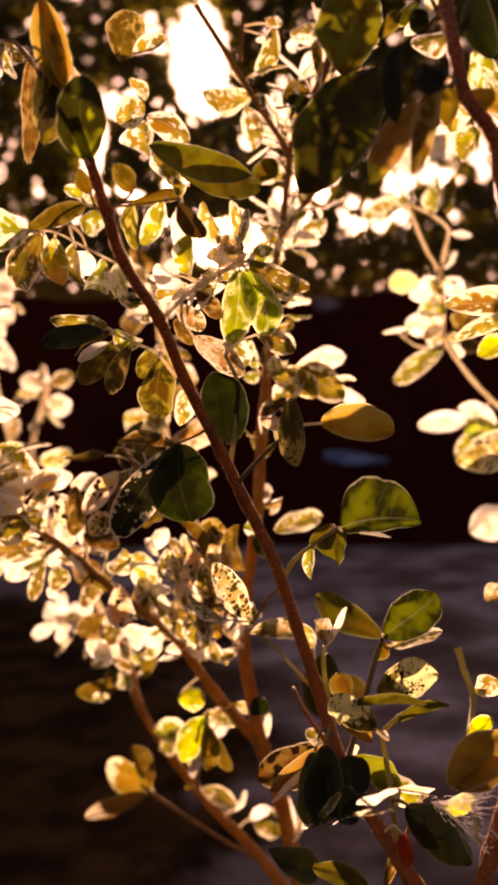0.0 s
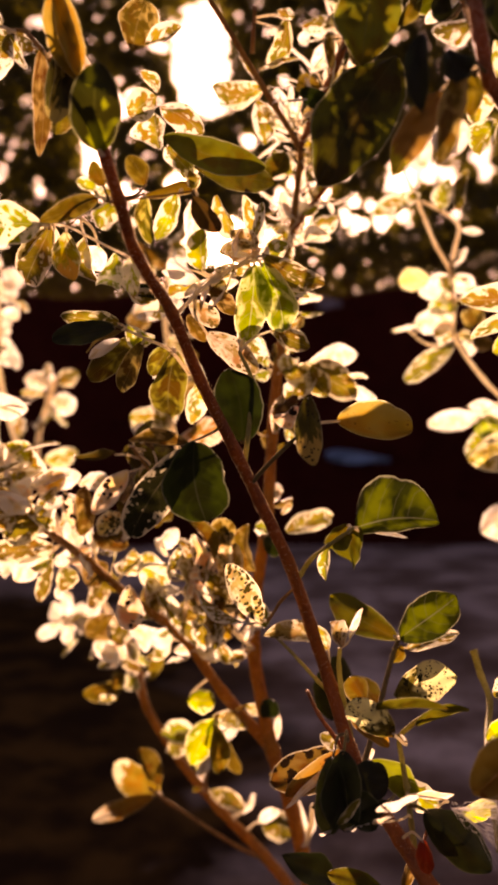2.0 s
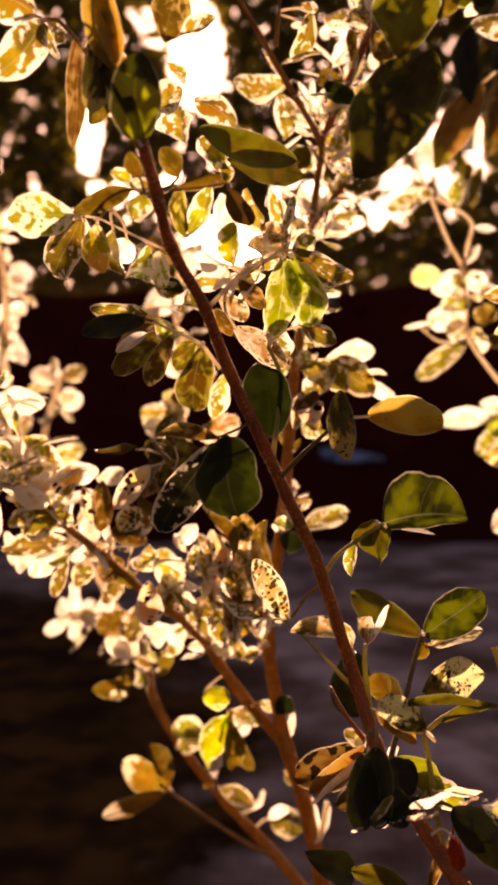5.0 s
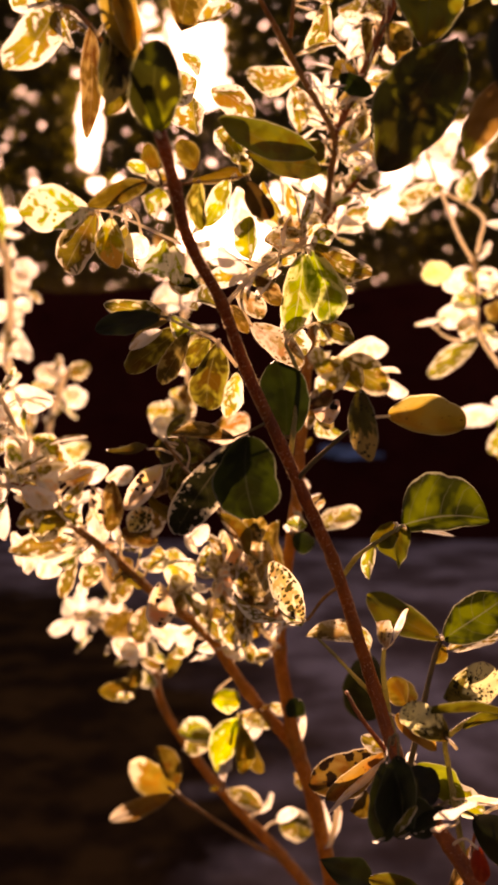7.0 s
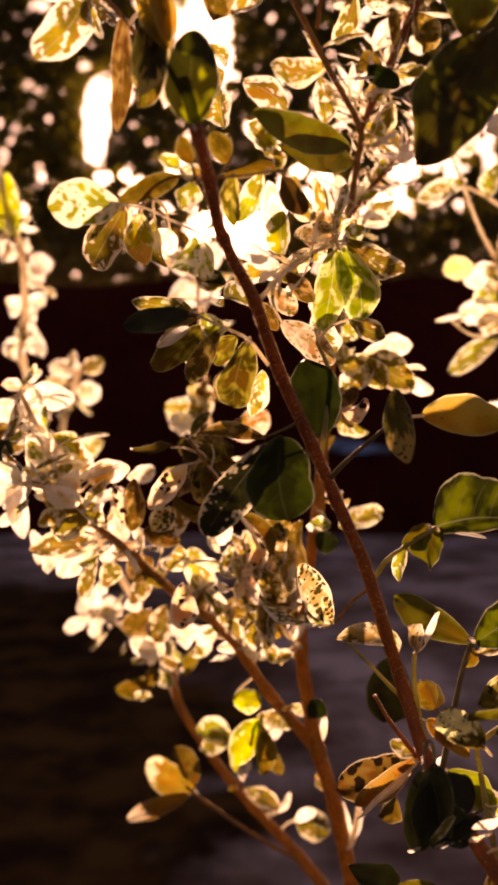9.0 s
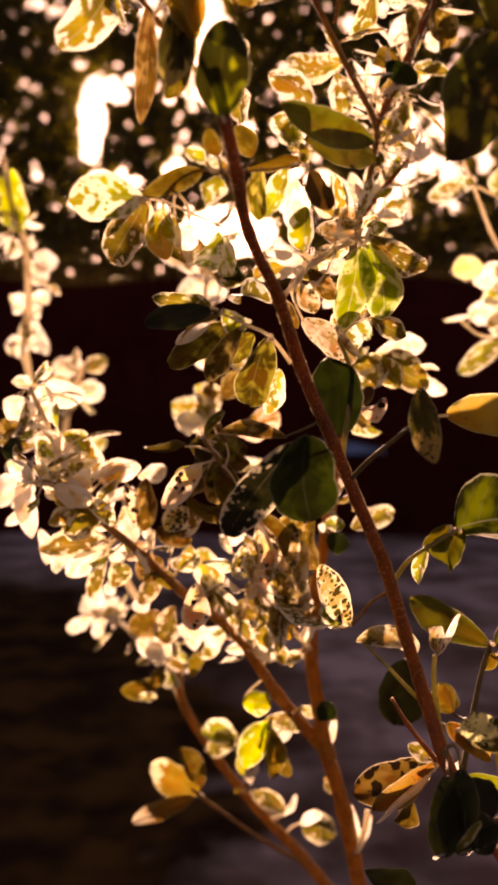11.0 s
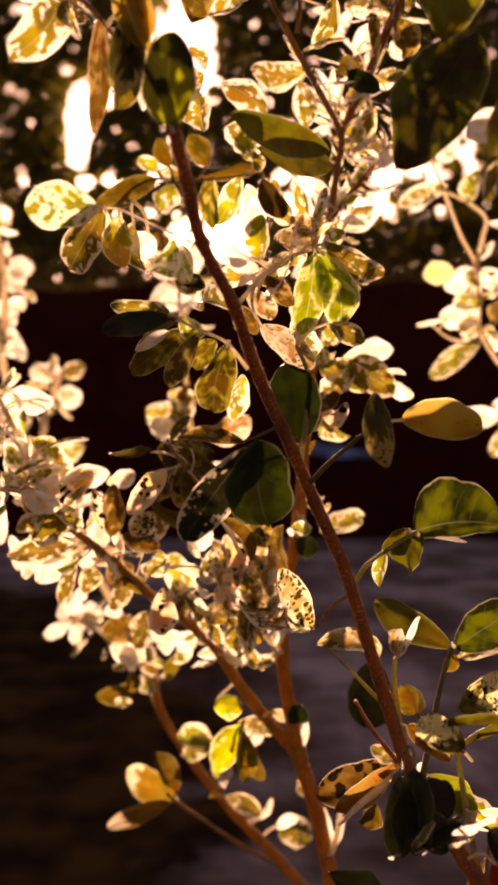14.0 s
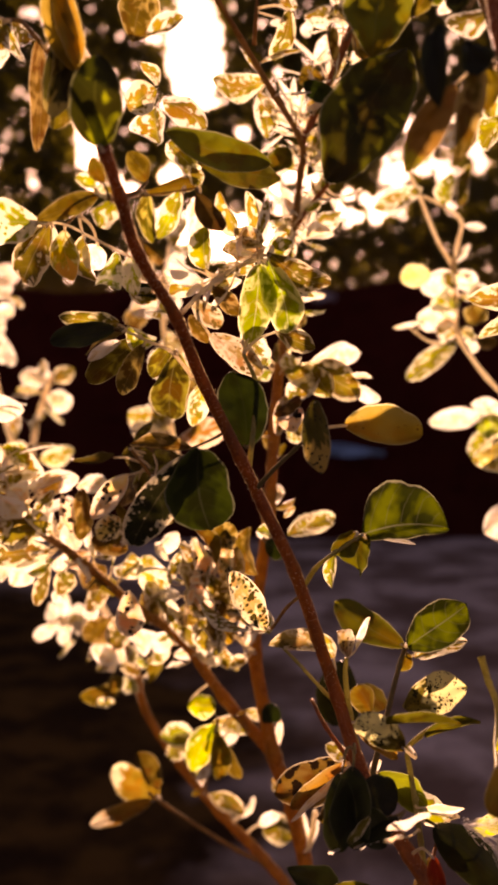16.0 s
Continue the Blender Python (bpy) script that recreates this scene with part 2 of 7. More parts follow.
LEAF = {
    "v": leaf_material("leaf_variegated", (0.905, 0.90, 0.74), (0.198, 0.174, 0.011), 0.50, 230.0, sharp=0.045),
    "vy": leaf_material("leaf_variegated_yellow", (0.89, 0.87, 0.64), (0.25, 0.23, 0.02), 0.48, 220.0, sharp=0.05),
    "vg": leaf_material("leaf_variegated_green", (0.892, 0.878, 0.649), (0.218, 0.270, 0.011), 0.56, 220.0, sharp=0.04),
    "vg2": leaf_material("leaf_green_blotched", (0.892, 0.878, 0.629), (0.256, 0.324, 0.009), 0.44, 170.0, vein=0.15, sharp=0.04, core=0.5),
    "vgb": leaf_material("leaf_lime", (0.776, 0.828, 0.365), (0.358, 0.456, 0.013), 0.72, 170.0, sharp=0.05),
    "vo": leaf_material("leaf_olive_blotched", (0.834, 0.767, 0.507), (0.128, 0.114, 0.009), 0.66, 210.0, sharp=0.05),
    "cream": leaf_material("leaf_cream", (0.91, 0.92, 0.83), (0.74, 0.70, 0.46), 0.28, 170.0, 0.66, vein=0.15, sharp=0.09),
    "pinkw": leaf_material("leaf_pale_pink", (0.921, 0.858, 0.811), (0.800, 0.768, 0.616), 0.45, 140.0, 0.64, sharp=0.2),
    "pink": leaf_material("leaf_pink", (0.82, 0.66, 0.50), (0.30, 0.19, 0.03), 0.5, 190.0, sharp=0.08),
    "pinkb": leaf_material("leaf_pink_freckled", (0.58, 0.53, 0.38), (0.23, 0.185, 0.065), 0.44, 190.0, spots=0.25, spot=(0.13, 0.085, 0.02), sharp=0.08),
    "brown": leaf_material("leaf_brown", (0.42, 0.30, 0.09), (0.105, 0.072, 0.008), 0.58, 200.0, 0.5, rim=0.85, sharp=0.08),
    "browndk": leaf_material("leaf_dark_brown", (0.100, 0.055, 0.020), (0.064, 0.034, 0.009), 0.6, 170.0, 0.35, rim=0.3),
    "orange": leaf_material("leaf_orange", (0.44, 0.27, 0.045), (0.26, 0.14, 0.012), 0.5, 130.0, 0.55, sharp=0.2),
    "oranget": leaf_material("leaf_orange_pale_tip", (0.37, 0.25, 0.035), (0.26, 0.16, 0.014), 0.5, 130.0, 0.55, sharp=0.2, tip=(0.76, (0.92, 0.82, 0.52))),
    "ort": leaf_material("leaf_orange_green_tip", (0.36, 0.215, 0.06), (0.21, 0.115, 0.02), 0.5, 110.0, 0.66, sharp=0.2, tip=(0.82, (0.46, 0.44, 0.04))),
    "tipor": leaf_material("leaf_green_orange_tip", (0.100, 0.100, 0.020), (0.064, 0.062, 0.009), 0.6, 120.0, 0.5, rim=0.7, sharp=0.14, tip=(0.62, (0.44, 0.32, 0.08)), spots=0.2),
    # dark green here includes the shade of leaves behind
    "dkt": leaf_material("leaf_shaded_green_yellow_tip", (0.085, 0.090, 0.012), (0.032, 0.030, 0.005), 0.65, 110.0, 0.4, rim=0.3, sharp=0.12, tip=(0.72, (0.50, 0.44, 0.12))),
    "or": leaf_material("leaf_orange_green", (0.815, 0.626, 0.223), (0.358, 0.228, 0.013), 0.55, 170.0, 0.55, rim=0.9, sharp=0.08),
    "yellow": leaf_material("leaf_ochre", (0.37, 0.27, 0.065), (0.27, 0.18, 0.027), 0.5, 110.0, 0.62, rim=1.0, vein=0.05, sharp=0.16, spots=0.06, spot=(0.2, 0.1, 0.015), core=2.5),
    "yelb": leaf_material("leaf_bright_yellow", (0.87, 0.87, 0.50), (0.74, 0.75, 0.24), 0.5, 120.0, 0.64, vein=0.1, sharp=0.25),
    "olive": leaf_material("leaf_olive", (0.200, 0.150, 0.020), (0.109, 0.079, 0.007), 0.6, 170.0, 0.5, rim=0.6, sharp=0.12),
    "oliveg": leaf_material("leaf_olive_green", (0.130, 0.140, 0.012), (0.083, 0.084, 0.006), 0.6, 140.0, 0.5, rim=0.6, sharp=0.12),
    "olivedk": leaf_material("leaf_deep_olive", (0.100, 0.085, 0.014), (0.064, 0.054, 0.007), 0.6, 130.0, 0.42, rim=0.4, sharp=0.12),
    "green": leaf_material("leaf_green", (0.220, 0.290, 0.025), (0.141, 0.186, 0.011), 0.6, 120.0, 0.55, rim=0.7, sharp=0.12),
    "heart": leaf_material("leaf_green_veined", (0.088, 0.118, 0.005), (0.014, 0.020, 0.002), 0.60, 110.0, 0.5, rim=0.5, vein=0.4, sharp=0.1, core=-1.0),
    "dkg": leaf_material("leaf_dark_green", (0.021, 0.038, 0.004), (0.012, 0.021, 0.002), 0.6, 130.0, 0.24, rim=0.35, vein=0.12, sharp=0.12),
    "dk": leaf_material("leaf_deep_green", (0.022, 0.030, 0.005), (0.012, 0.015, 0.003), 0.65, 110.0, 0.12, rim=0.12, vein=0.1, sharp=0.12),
    # next two: green darkened in the colour for shade from stem and leaves
    "dkp": leaf_material("leaf_shaded_green_patched", (0.032, 0.056, 0.004), (0.012, 0.020, 0.002), 0.70, 130.0, 0.27, rim=0.35, vein=0.2, sharp=0.1),
    "dkq": leaf_material("leaf_shaded_olive_patched", (0.082, 0.092, 0.006), (0.026, 0.026, 0.003), 0.74, 130.0, 0.42, rim=0.35, vein=0.12, sharp=0.12),
    "vbr": leaf_material("leaf_russet_cream_margin", (0.84, 0.75, 0.52), (0.17, 0.105, 0.02), 0.66, 200.0, 0.55, rim=0.95, vein=0.2, sharp=0.07, core=1.2),
    "vgo": leaf_material("leaf_green_orange_end", (0.834, 0.808, 0.426), (0.256, 0.276, 0.013), 0.6, 190.0, 0.55, rim=0.95, sharp=0.06, core=0.8, tip=(0.66, (0.66, 0.36, 0.06))),
    "rus": leaf_material("leaf_russet", (0.400, 0.280, 0.080), (0.096, 0.060, 0.009), 0.66, 190.0, 0.48, rim=0.85, vein=0.3, sharp=0.09, core=0.8),
    "rug": leaf_material("leaf_russet_green", (0.360, 0.360, 0.040), (0.090, 0.074, 0.007), 0.66, 150.0, 0.48, rim=0.85, vein=0.3, sharp=0.1, core=0.8),
    "sp": leaf_material("leaf_freckled", (0.85, 0.79, 0.48), (0.42, 0.35, 0.08), 0.40, 190.0, spots=0.27, spot=(0.02, 0.014, 0.004)),
    "spt": leaf_material("leaf_dark_base_freckled", (0.22, 0.19, 0.035), (0.075, 0.066, 0.012), 0.6, 170.0, 0.6, rim=0.9, sharp=0.1, tip=(0.34, (0.76, 0.76, 0.36)), spots=0.28, spot=(0.03, 0.028, 0.005), cell=1100.0),
    "dkw": leaf_material("leaf_deep_green_pale_flecks", (0.776, 0.747, 0.467), (0.014, 0.019, 0.003), 0.80, 330.0, 0.32, rim=0.8, vein=0.1, sharp=0.04, core=1.9),
    "og": leaf_material("leaf_yellow_olive_blotched", (0.500, 0.440, 0.090), (0.096, 0.096, 0.008), 0.58, 200.0, 0.52, rim=0.85, vein=0.2, sharp=0.06, core=0.4),
    "yr": leaf_material("leaf_orange_cream_margin", (0.902, 0.880, 0.62), (0.17, 0.12, 0.013), 0.50, 220.0, 0.58, rim=1.0, sharp=0.05, core=2.2),
    # the dark part has shade from leaves behind mixed into its green
    "dkl": leaf_material("leaf_shaded_green_lime_patches", (0.34, 0.38, 0.02), (0.02, 0.024, 0.003), 0.74, 90.0, 0.45, rim=0.4, vein=0.12, sharp=0.05, core=-0.6),
    "vgl": leaf_material("leaf_yellow_green", (0.56, 0.61, 0.25), (0.19, 0.27, 0.008), 0.62, 200.0, 0.58, rim=1.0, vein=0.5, sharp=0.09),
    "spm": leaf_material("leaf_tan_freckled", (0.84, 0.79, 0.52), (0.46, 0.40, 0.15), 0.46, 190.0, 0.55, spots=0.43, spot=(0.05, 0.042, 0.008), cell=620.0, rim=0.9),
    "oliveb": leaf_material("leaf_brown_olive", (0.360, 0.260, 0.050), (0.282, 0.186, 0.022), 0.5, 130.0, 0.55, rim=0.85, vein=0.2, sharp=0.18),
    "creamw": leaf_material("leaf_cream_thick", (0.921, 0.921, 0.811), (0.800, 0.744, 0.374), 0.26, 170.0, 0.15, vein=0.1, sharp=0.09, gloss=0.5),
    "spb": leaf_material("leaf_brown_freckled", (0.21, 0.14, 0.032), (0.11, 0.072, 0.01), 0.5, 170.0, 0.5, spots=0.33, spot=(0.014, 0.008, 0.003), sharp=0.14, cell=330.0, rim=0.9),
    "hole": leaf_material("leaf_dark_spotted", (0.854, 0.767, 0.588), (0.717, 0.480, 0.220), 0.4, 120.0, 0.58, spots=0.24, spot=(0.015, 0.008, 0.004), sharp=0.14, cell=380.0),
    "red": leaf_material("leaf_red", (0.400, 0.050, 0.012), (0.256, 0.022, 0.007), 0.6, 130.0, 0.45, rim=0.2, sharp=0.16),
}


def bark_material(name, light, dark, through=0.0):
    m, t, p = shader(name)
    tc = t.nodes.new("ShaderNodeTexCoord")
    n1 = noise_of(t, tc.outputs["Object"], 160.0, 4.0, 0.6)
    n2 = noise_of(t, tc.outputs["Object"], 1500.0, 3.0, 0.6)
    col = mixed(t, ramp(t, n1, [(0.32, (0, 0, 0)), (0.68, (1, 1, 1))]), dark, light)
    col = mixed(t, ramp(t, n2, [(0.55, (0, 0, 0)), (0.8, (1, 1, 1))]), col, tuple(min(0.8, 1.5 * c + 0.02) for c in light))
    t.links.new(col, p.inputs["Base Color"])
    p.inputs["Roughness"].default_value = 0.55
    p.inputs["Sheen Weight"].default_value = 0.5
    p.inputs["Sheen Roughness"].default_value = 0.25
    p.inputs["Sheen Tint"].default_value = (1.0, 0.72, 0.42, 1)
    bump = t.nodes.new("ShaderNodeBump")
    bump.inputs["Strength"].default_value = 0.5
    bump.inputs["Distance"].default_value = 0.0004
    t.links.new(n2, bump.inputs["Height"])
    t.links.new(bump.outputs[0], p.inputs["Normal"])
    if through:
        tr = t.nodes.new("ShaderNodeBsdfTranslucent")
        t.links.new(col, tr.inputs["Color"])
        mix = t.nodes.new("ShaderNodeMixShader")
        mix.inputs[0].default_value = through
        t.links.new(p.outputs[0], mix.inputs[1])
        t.links.new(tr.outputs[0], mix.inputs[2])
        t.links.new(mix.outputs[0], t.nodes["Material Output"].inputs[0])
    return m


BARK = bark_material("bark_brown", (0.43, 0.115, 0.009), (0.18, 0.038, 0.003), 0.22)
BARK_ORANGE = bark_material("bark_orange", (0.50, 0.24, 0.03), (0.26, 0.105, 0.01), 0.36)
TWIG = bark_material("twig_brown", (0.44, 0.24, 0.06), (0.22, 0.10, 0.02), 0.3)
TWIG_PALE = bark_material("twig_pale", (0.92, 0.85, 0.68), (0.78, 0.67, 0.47), 0.72)
TWIG_GREEN = bark_material("twig_green", (0.52, 0.47, 0.17), (0.26, 0.23, 0.05), 0.45)
DOWN = bark_material("stem_hair", (0.92, 0.74, 0.50), (0.75, 0.50, 0.28), 0.9)
TWIG_OLIVE = bark_material("twig_olive", (0.16, 0.12, 0.03), (0.09, 0.06, 0.015), 0.2)


def plain(name, a, b, scale, rough=0.8, bump_m=0.0, scale2=None):
    m, t, p = shader(name)
    tc = t.nodes.new("ShaderNodeTexCoord")
    n1 = noise_of(t, tc.outputs["Object"], scale, 5.0, 0.6)
    n2 = noise_of(t, tc.outputs["Object"], scale2 or scale * 12, 4.0, 0.65)
    col = mixed(t, ramp(t, n1, [(0.35, (0, 0, 0)), (0.66, (1, 1, 1))]), a, b)
    col = mixed(t, calc(t, "MULTIPLY", n2, 0.6), col, tuple(0.6 * x for x in a))
    t.links.new(col, p.inputs["Base Color"])
    p.inputs["Roughness"].default_value = rough
    if bump_m:
        bump = t.nodes.new("ShaderNodeBump")
        bump.inputs["Strength"].default_value = 0.6
        bump.inputs["Distance"].default_value = bump_m
        t.links.new(n2, bump.inputs["Height"])
        t.links.new(bump.outputs[0], p.inputs["Normal"])
    return m


def asphalt_material():
    """Worn asphalt: purple-grey wear patches, and a dark red-brown, matt patch towards the left."""
    m, t, p = shader("asphalt")
    co = t.nodes.new("ShaderNodeTexCoord").outputs["Object"]
    worn = noise_of(t, co, 1.3, 5.0, 0.62, 0.1)
    col = ramp(t, worn, [(0.41, (0.18, 0.10, 0.075)), (0.5, (0.40, 0.295, 0.255)), (0.58, (0.68, 0.55, 0.51))])
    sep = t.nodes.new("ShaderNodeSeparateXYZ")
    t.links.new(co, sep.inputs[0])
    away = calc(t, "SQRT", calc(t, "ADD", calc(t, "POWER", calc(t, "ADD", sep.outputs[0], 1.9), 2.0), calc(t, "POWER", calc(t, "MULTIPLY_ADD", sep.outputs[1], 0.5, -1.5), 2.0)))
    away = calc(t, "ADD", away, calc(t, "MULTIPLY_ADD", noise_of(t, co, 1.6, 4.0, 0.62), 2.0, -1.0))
    patch_tone = ramp(t, noise_of(t, co, 3.4, 4.0, 0.6), [(0.42, (0.018, 0.005, 0.001)), (0.6, (0.10, 0.046, 0.010))])
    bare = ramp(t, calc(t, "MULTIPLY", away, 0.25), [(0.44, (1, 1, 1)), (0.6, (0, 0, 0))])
    col = mixed(t, bare, col, patch_tone)
    t.links.new(calc(t, "MULTIPLY_ADD", bare, -0.45, 0.5), p.inputs["Specular IOR Level"])   # the red-brown patch is matt
    grit = noise_of(t, co, 70.0, 4.0, 0.7)
    col = mixed(t, ramp(t, grit, [(0.4, (0, 0, 0)), (0.7, (0.5, 0.5, 0.5))]), col, (0.075, 0.045, 0.02))
    t.links.new(col, p.inputs["Base Color"])
    p.inputs["Roughness"].default_value = 0.75
    bump = t.nodes.new("ShaderNodeBump")
    bump.inputs["Strength"].default_value = 0.6
    bump.inputs["Distance"].default_value = 0.004
    t.links.new(grit, bump.inputs["Height"])
    t.links.new(bump.outputs[0], p.inputs["Normal"])
    return m


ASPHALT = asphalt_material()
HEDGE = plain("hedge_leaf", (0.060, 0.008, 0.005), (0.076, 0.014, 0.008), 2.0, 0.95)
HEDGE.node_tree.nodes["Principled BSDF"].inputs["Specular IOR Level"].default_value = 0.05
FOLIAGE = plain("tree_leaf", (0.04, 0.048, 0.012), (0.06, 0.065, 0.018), 1.5, 0.6)
ft = FOLIAGE.node_tree
fthrough = ft.nodes.new("ShaderNodeBsdfTranslucent")
fthrough.inputs[0].default_value = (0.26, 0.23, 0.025, 1)
fmix = ft.nodes.new("ShaderNodeMixShader")
fmix.inputs[0].default_value = 0.35
ft.links.new(ft.nodes["Principled BSDF"].outputs[0], fmix.inputs[1])
ft.links.new(fthrough.outputs[0], fmix.inputs[2])
ft.links.new(fmix.outputs[0], ft.nodes["Material Output"].inputs[0])
TRUNK = plain("tree_bark", (0.06, 0.045, 0.03), (0.1, 0.075, 0.05), 3.0, 0.9, 0.01)
TARP = plain("blue_sheet", (0.09, 0.24, 0.42), (0.16, 0.36, 0.56), 4.0, 0.45)
SCRAP = plain("grey_sheet", (0.20, 0.18, 0.22), (0.30, 0.28, 0.34), 5.0, 0.5)


# ---- ground and background ----
def linked(name, verts, faces, mat, parent=None, smooth=True):
    me = bpy.data.meshes.new(name)
    me.from_pydata(verts, [], faces)
    me.materials.append(mat)
    if smooth:
        me.polygons.foreach_set("use_smooth", [True] * len(me.polygons))
    ob = new(name, me)
    if parent:
        ob.parent = parent
    return ob


gx = [-400, -60, -20, -8, 0, 8, 20, 60, 400]
gy = [-400, -60, -20, -6, 0, 4, 8, 14, 40, 120, 400]
gv = [(x, y, 0.0) for y in gy for x in gx]
gf = [(j * 9 + i, j * 9 + i + 1, j * 9 + i + 10, j * 9 + i + 9) for j in range(10) for i in range(8)]
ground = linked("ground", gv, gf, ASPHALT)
tagged(ground, "dark grey asphalt yard lying in shade", "ground", kind="structure")


def leaf_cloud(name, centres, size, mat, parent, rng, droop=0.3):
    """Many small pointed leaves, each four-cornered and bent along its rib, joined in one mesh."""
    n = len(centres)
    a = rng.uniform(0, 2 * np.pi, n)
    el = rng.normal(-droop, 0.5, n)
    way = np.stack([np.cos(a) * np.cos(el), np.sin(a) * np.cos(el), np.sin(el)], 1)
    other = rng.normal(0, 1, (n, 3))
    side = np.cross(way, other)
    side /= np.linalg.norm(side, axis=1, keepdims=True) + 1e-9
    s = (size * rng.uniform(0.6, 1.35, n))[:, None]
    lift = np.cross(side, way) * s * 0.12
    v = np.stack([centres - way * s * 0.5, centres + side * s * 0.28 + lift, centres + way * s * 0.5, centres - side * s * 0.28 + lift], 1).reshape(-1, 3)
    me = bpy.data.meshes.new(name)
    me.vertices.add(4 * n)
    me.vertices.foreach_set("co", v.ravel())
    k = np.arange(n) * 4
    tri = np.stack([k, k + 1, k + 2, k, k + 2, k + 3], 1).ravel()
    me.loops.add(6 * n)
    me.loops.foreach_set("vertex_index", tri.astype(np.int32))
    me.polygons.add(2 * n)
    me.polygons.foreach_set("loop_start", np.arange(2 * n, dtype=np.int32) * 3)
    me.update(calc_edges=True)
    me.materials.append(mat)
    ob = new(name, me)
    ob.parent = parent
    return tagged(ob, kind="stuff")


# openings between the boughs: x, z, half width, half height, at 14 m
GAPS = [(-0.86, 7.7, 0.52, 1.05), (-2.65, 6.45, 0.24, 0.76), (-0.35, 4.62, 0.85, 0.42), (0.8, 5.25, 0.44, 0.44), (1.9, 5.0, 0.38, 0.5), (3.4, 6.0, 0.62, 0.55),
        (2.45, 5.5, 0.34, 0.5), (-2.2, 5.45, 0.4, 0.14), (-3.9, 4.9, 0.3, 0.2), (1.7, 8.0, 0.2, 0.14), (-1.7, 8.2, 0.36, 0.45),
        (-2.1, 7.0, 0.4, 0.26), (2.9, 6.4, 0.4, 0.3), (-3.5, 8.3, 0.3, 0.2), (-1.35, 5.75, 0.25, 0.15)]

# the ragged ones are clusters of small holes
bub = random.Random(12)
BUBBLES = []
for gx_, gz_, gw, gh in GAPS[3:]:
    for _ in range(max(3, int(gw * gh / 0.013))):
        a_, q_, r_ = bub.uniform(0, 6.28), math.sqrt(bub.random()), bub.uniform(0.07, 0.135)
        BUBBLES.append((gx_ + gw * q_ * math.cos(a_), gz_ + gh * q_ * math.sin(a_), r_, r_))


def boughs(rng, x0, x1, count):
    x = rng.uniform(x0, x1, count)
    z = rng.uniform(3.6, 11.5, count)
    y = 14.0 + rng.uniform(-0.9, 2.2, count)
    keep = np.ones(count, bool)
    px, pz = x * 14 / y, 1.2 + (z - 1.2) * 14 / y
    for i, (gx_, gz_, gw, gh) in enumerate(GAPS[:3] + BUBBLES):
        wob = 1.0 + rng.normal(0, 0.13, count)
        thin = rng.random(count) < (0.0 if i < 3 else 0.015)
        keep &= (((px - gx_) / gw) ** 2 + ((pz - gz_) / gh) ** 2 > wob) | thin
    for _ in range(210):
        hx, hz, hr = rng.uniform(x0, x1), rng.uniform(4.9, 9.2), 0.022 + 0.07 * rng.random() ** 2
        keep &= (px - hx) ** 2 + (pz - hz) ** 2 > hr ** 2
    return np.stack([x, y, z], 1)[keep]


def limb(name, pts, r0, r1, mat, parent, sides=8):
    v, fc = [], []
    n = len(pts)
    for i, p_ in enumerate(pts):
        r = r0 + (r1 - r0) * i / (n - 1)
        for k in range(sides):
            a = 2 * math.pi * k / sides
            v.append((p_[0] + r * math.cos(a), p_[1] + r * math.sin(a), p_[2]))
    for i in range(n - 1):
        for k in range(sides):
            fc.append((i * sides + k, i * sides + (k + 1) % sides, (i + 1) * sides + (k + 1) % sides, (i + 1) * sides + k))
    return linked(name, v, fc, mat, parent)


def tree(x0, x1, seed):
    rng = np.random.default_rng(seed)
    base = new("tree")
    xm = (x0 + x1) / 2
    base.location = (xm, 14.8, 0)
    tagged(base, "leafy dark tree against bright low sun", "tree", group="trees behind the hedge")
    inv = Vector((xm, 14.8, 0))
    limb("trunk", [(0.1 * math.sin(z), 0.08 * math.cos(2 * z), z) for z in (0, 0.6, 1.4, 2.4, 3.6)], 0.24, 0.13, TRUNK, base)
    for k in range(5):
        a = k * 1.26 + seed
        limb("limb", [(0, 0, 3.3), (0.5 * math.cos(a), 0.3 * math.sin(a), 4.0), (1.3 * math.cos(a), 0.6 * math.sin(a), 4.25)], 0.09, 0.02, TRUNK, base, 6)
    leaf_cloud("crown", boughs(rng, x0, x1, 26000) - np.array(inv), 0.21, FOLIAGE, base, rng)


for i, (x0, x1) in enumerate(((-10.5, -5.5), (-5.5, -1.8), (-1.8, 1.8), (1.8, 5.5), (5.5, 10.5))):
    tree(x0, x1, 3 + i)

# clipped hedge along the far side of the yard
hedge = new("hedge")
hedge.location = (0, 11.3, 0)
tagged(hedge, "tall dark clipped hedge in deep shade", "hedge")
hv, hf = [], []
NX, NZ = 90, 16
for j in range(NZ + 1):
    for i in range(NX + 1):
        x, z = -18 + 36 * i / NX, 3.15 * j / NZ
        hv.append((x, -0.95 + 0.12 * noise.noise((x * 0.9, z * 1.3, 0.3)) + 0.25 * (j / NZ) ** 4, z + (0.14 * noise.noise((x * 0.7, 4.0, 1.0)) if j == NZ else 0)))
for j in range(NZ):
    for i in range(NX):
        a = j * (NX + 1) + i
        hf.append((a, a + 1, a + NX + 2, a + NX + 1))
k0 = len(hv)
for i in range(NX + 1):
    x = -18 + 36 * i / NX
    hv += [(x, 0.9, hv[NZ * (NX + 1) + i][2]), (x, 0.95, 0.0)]
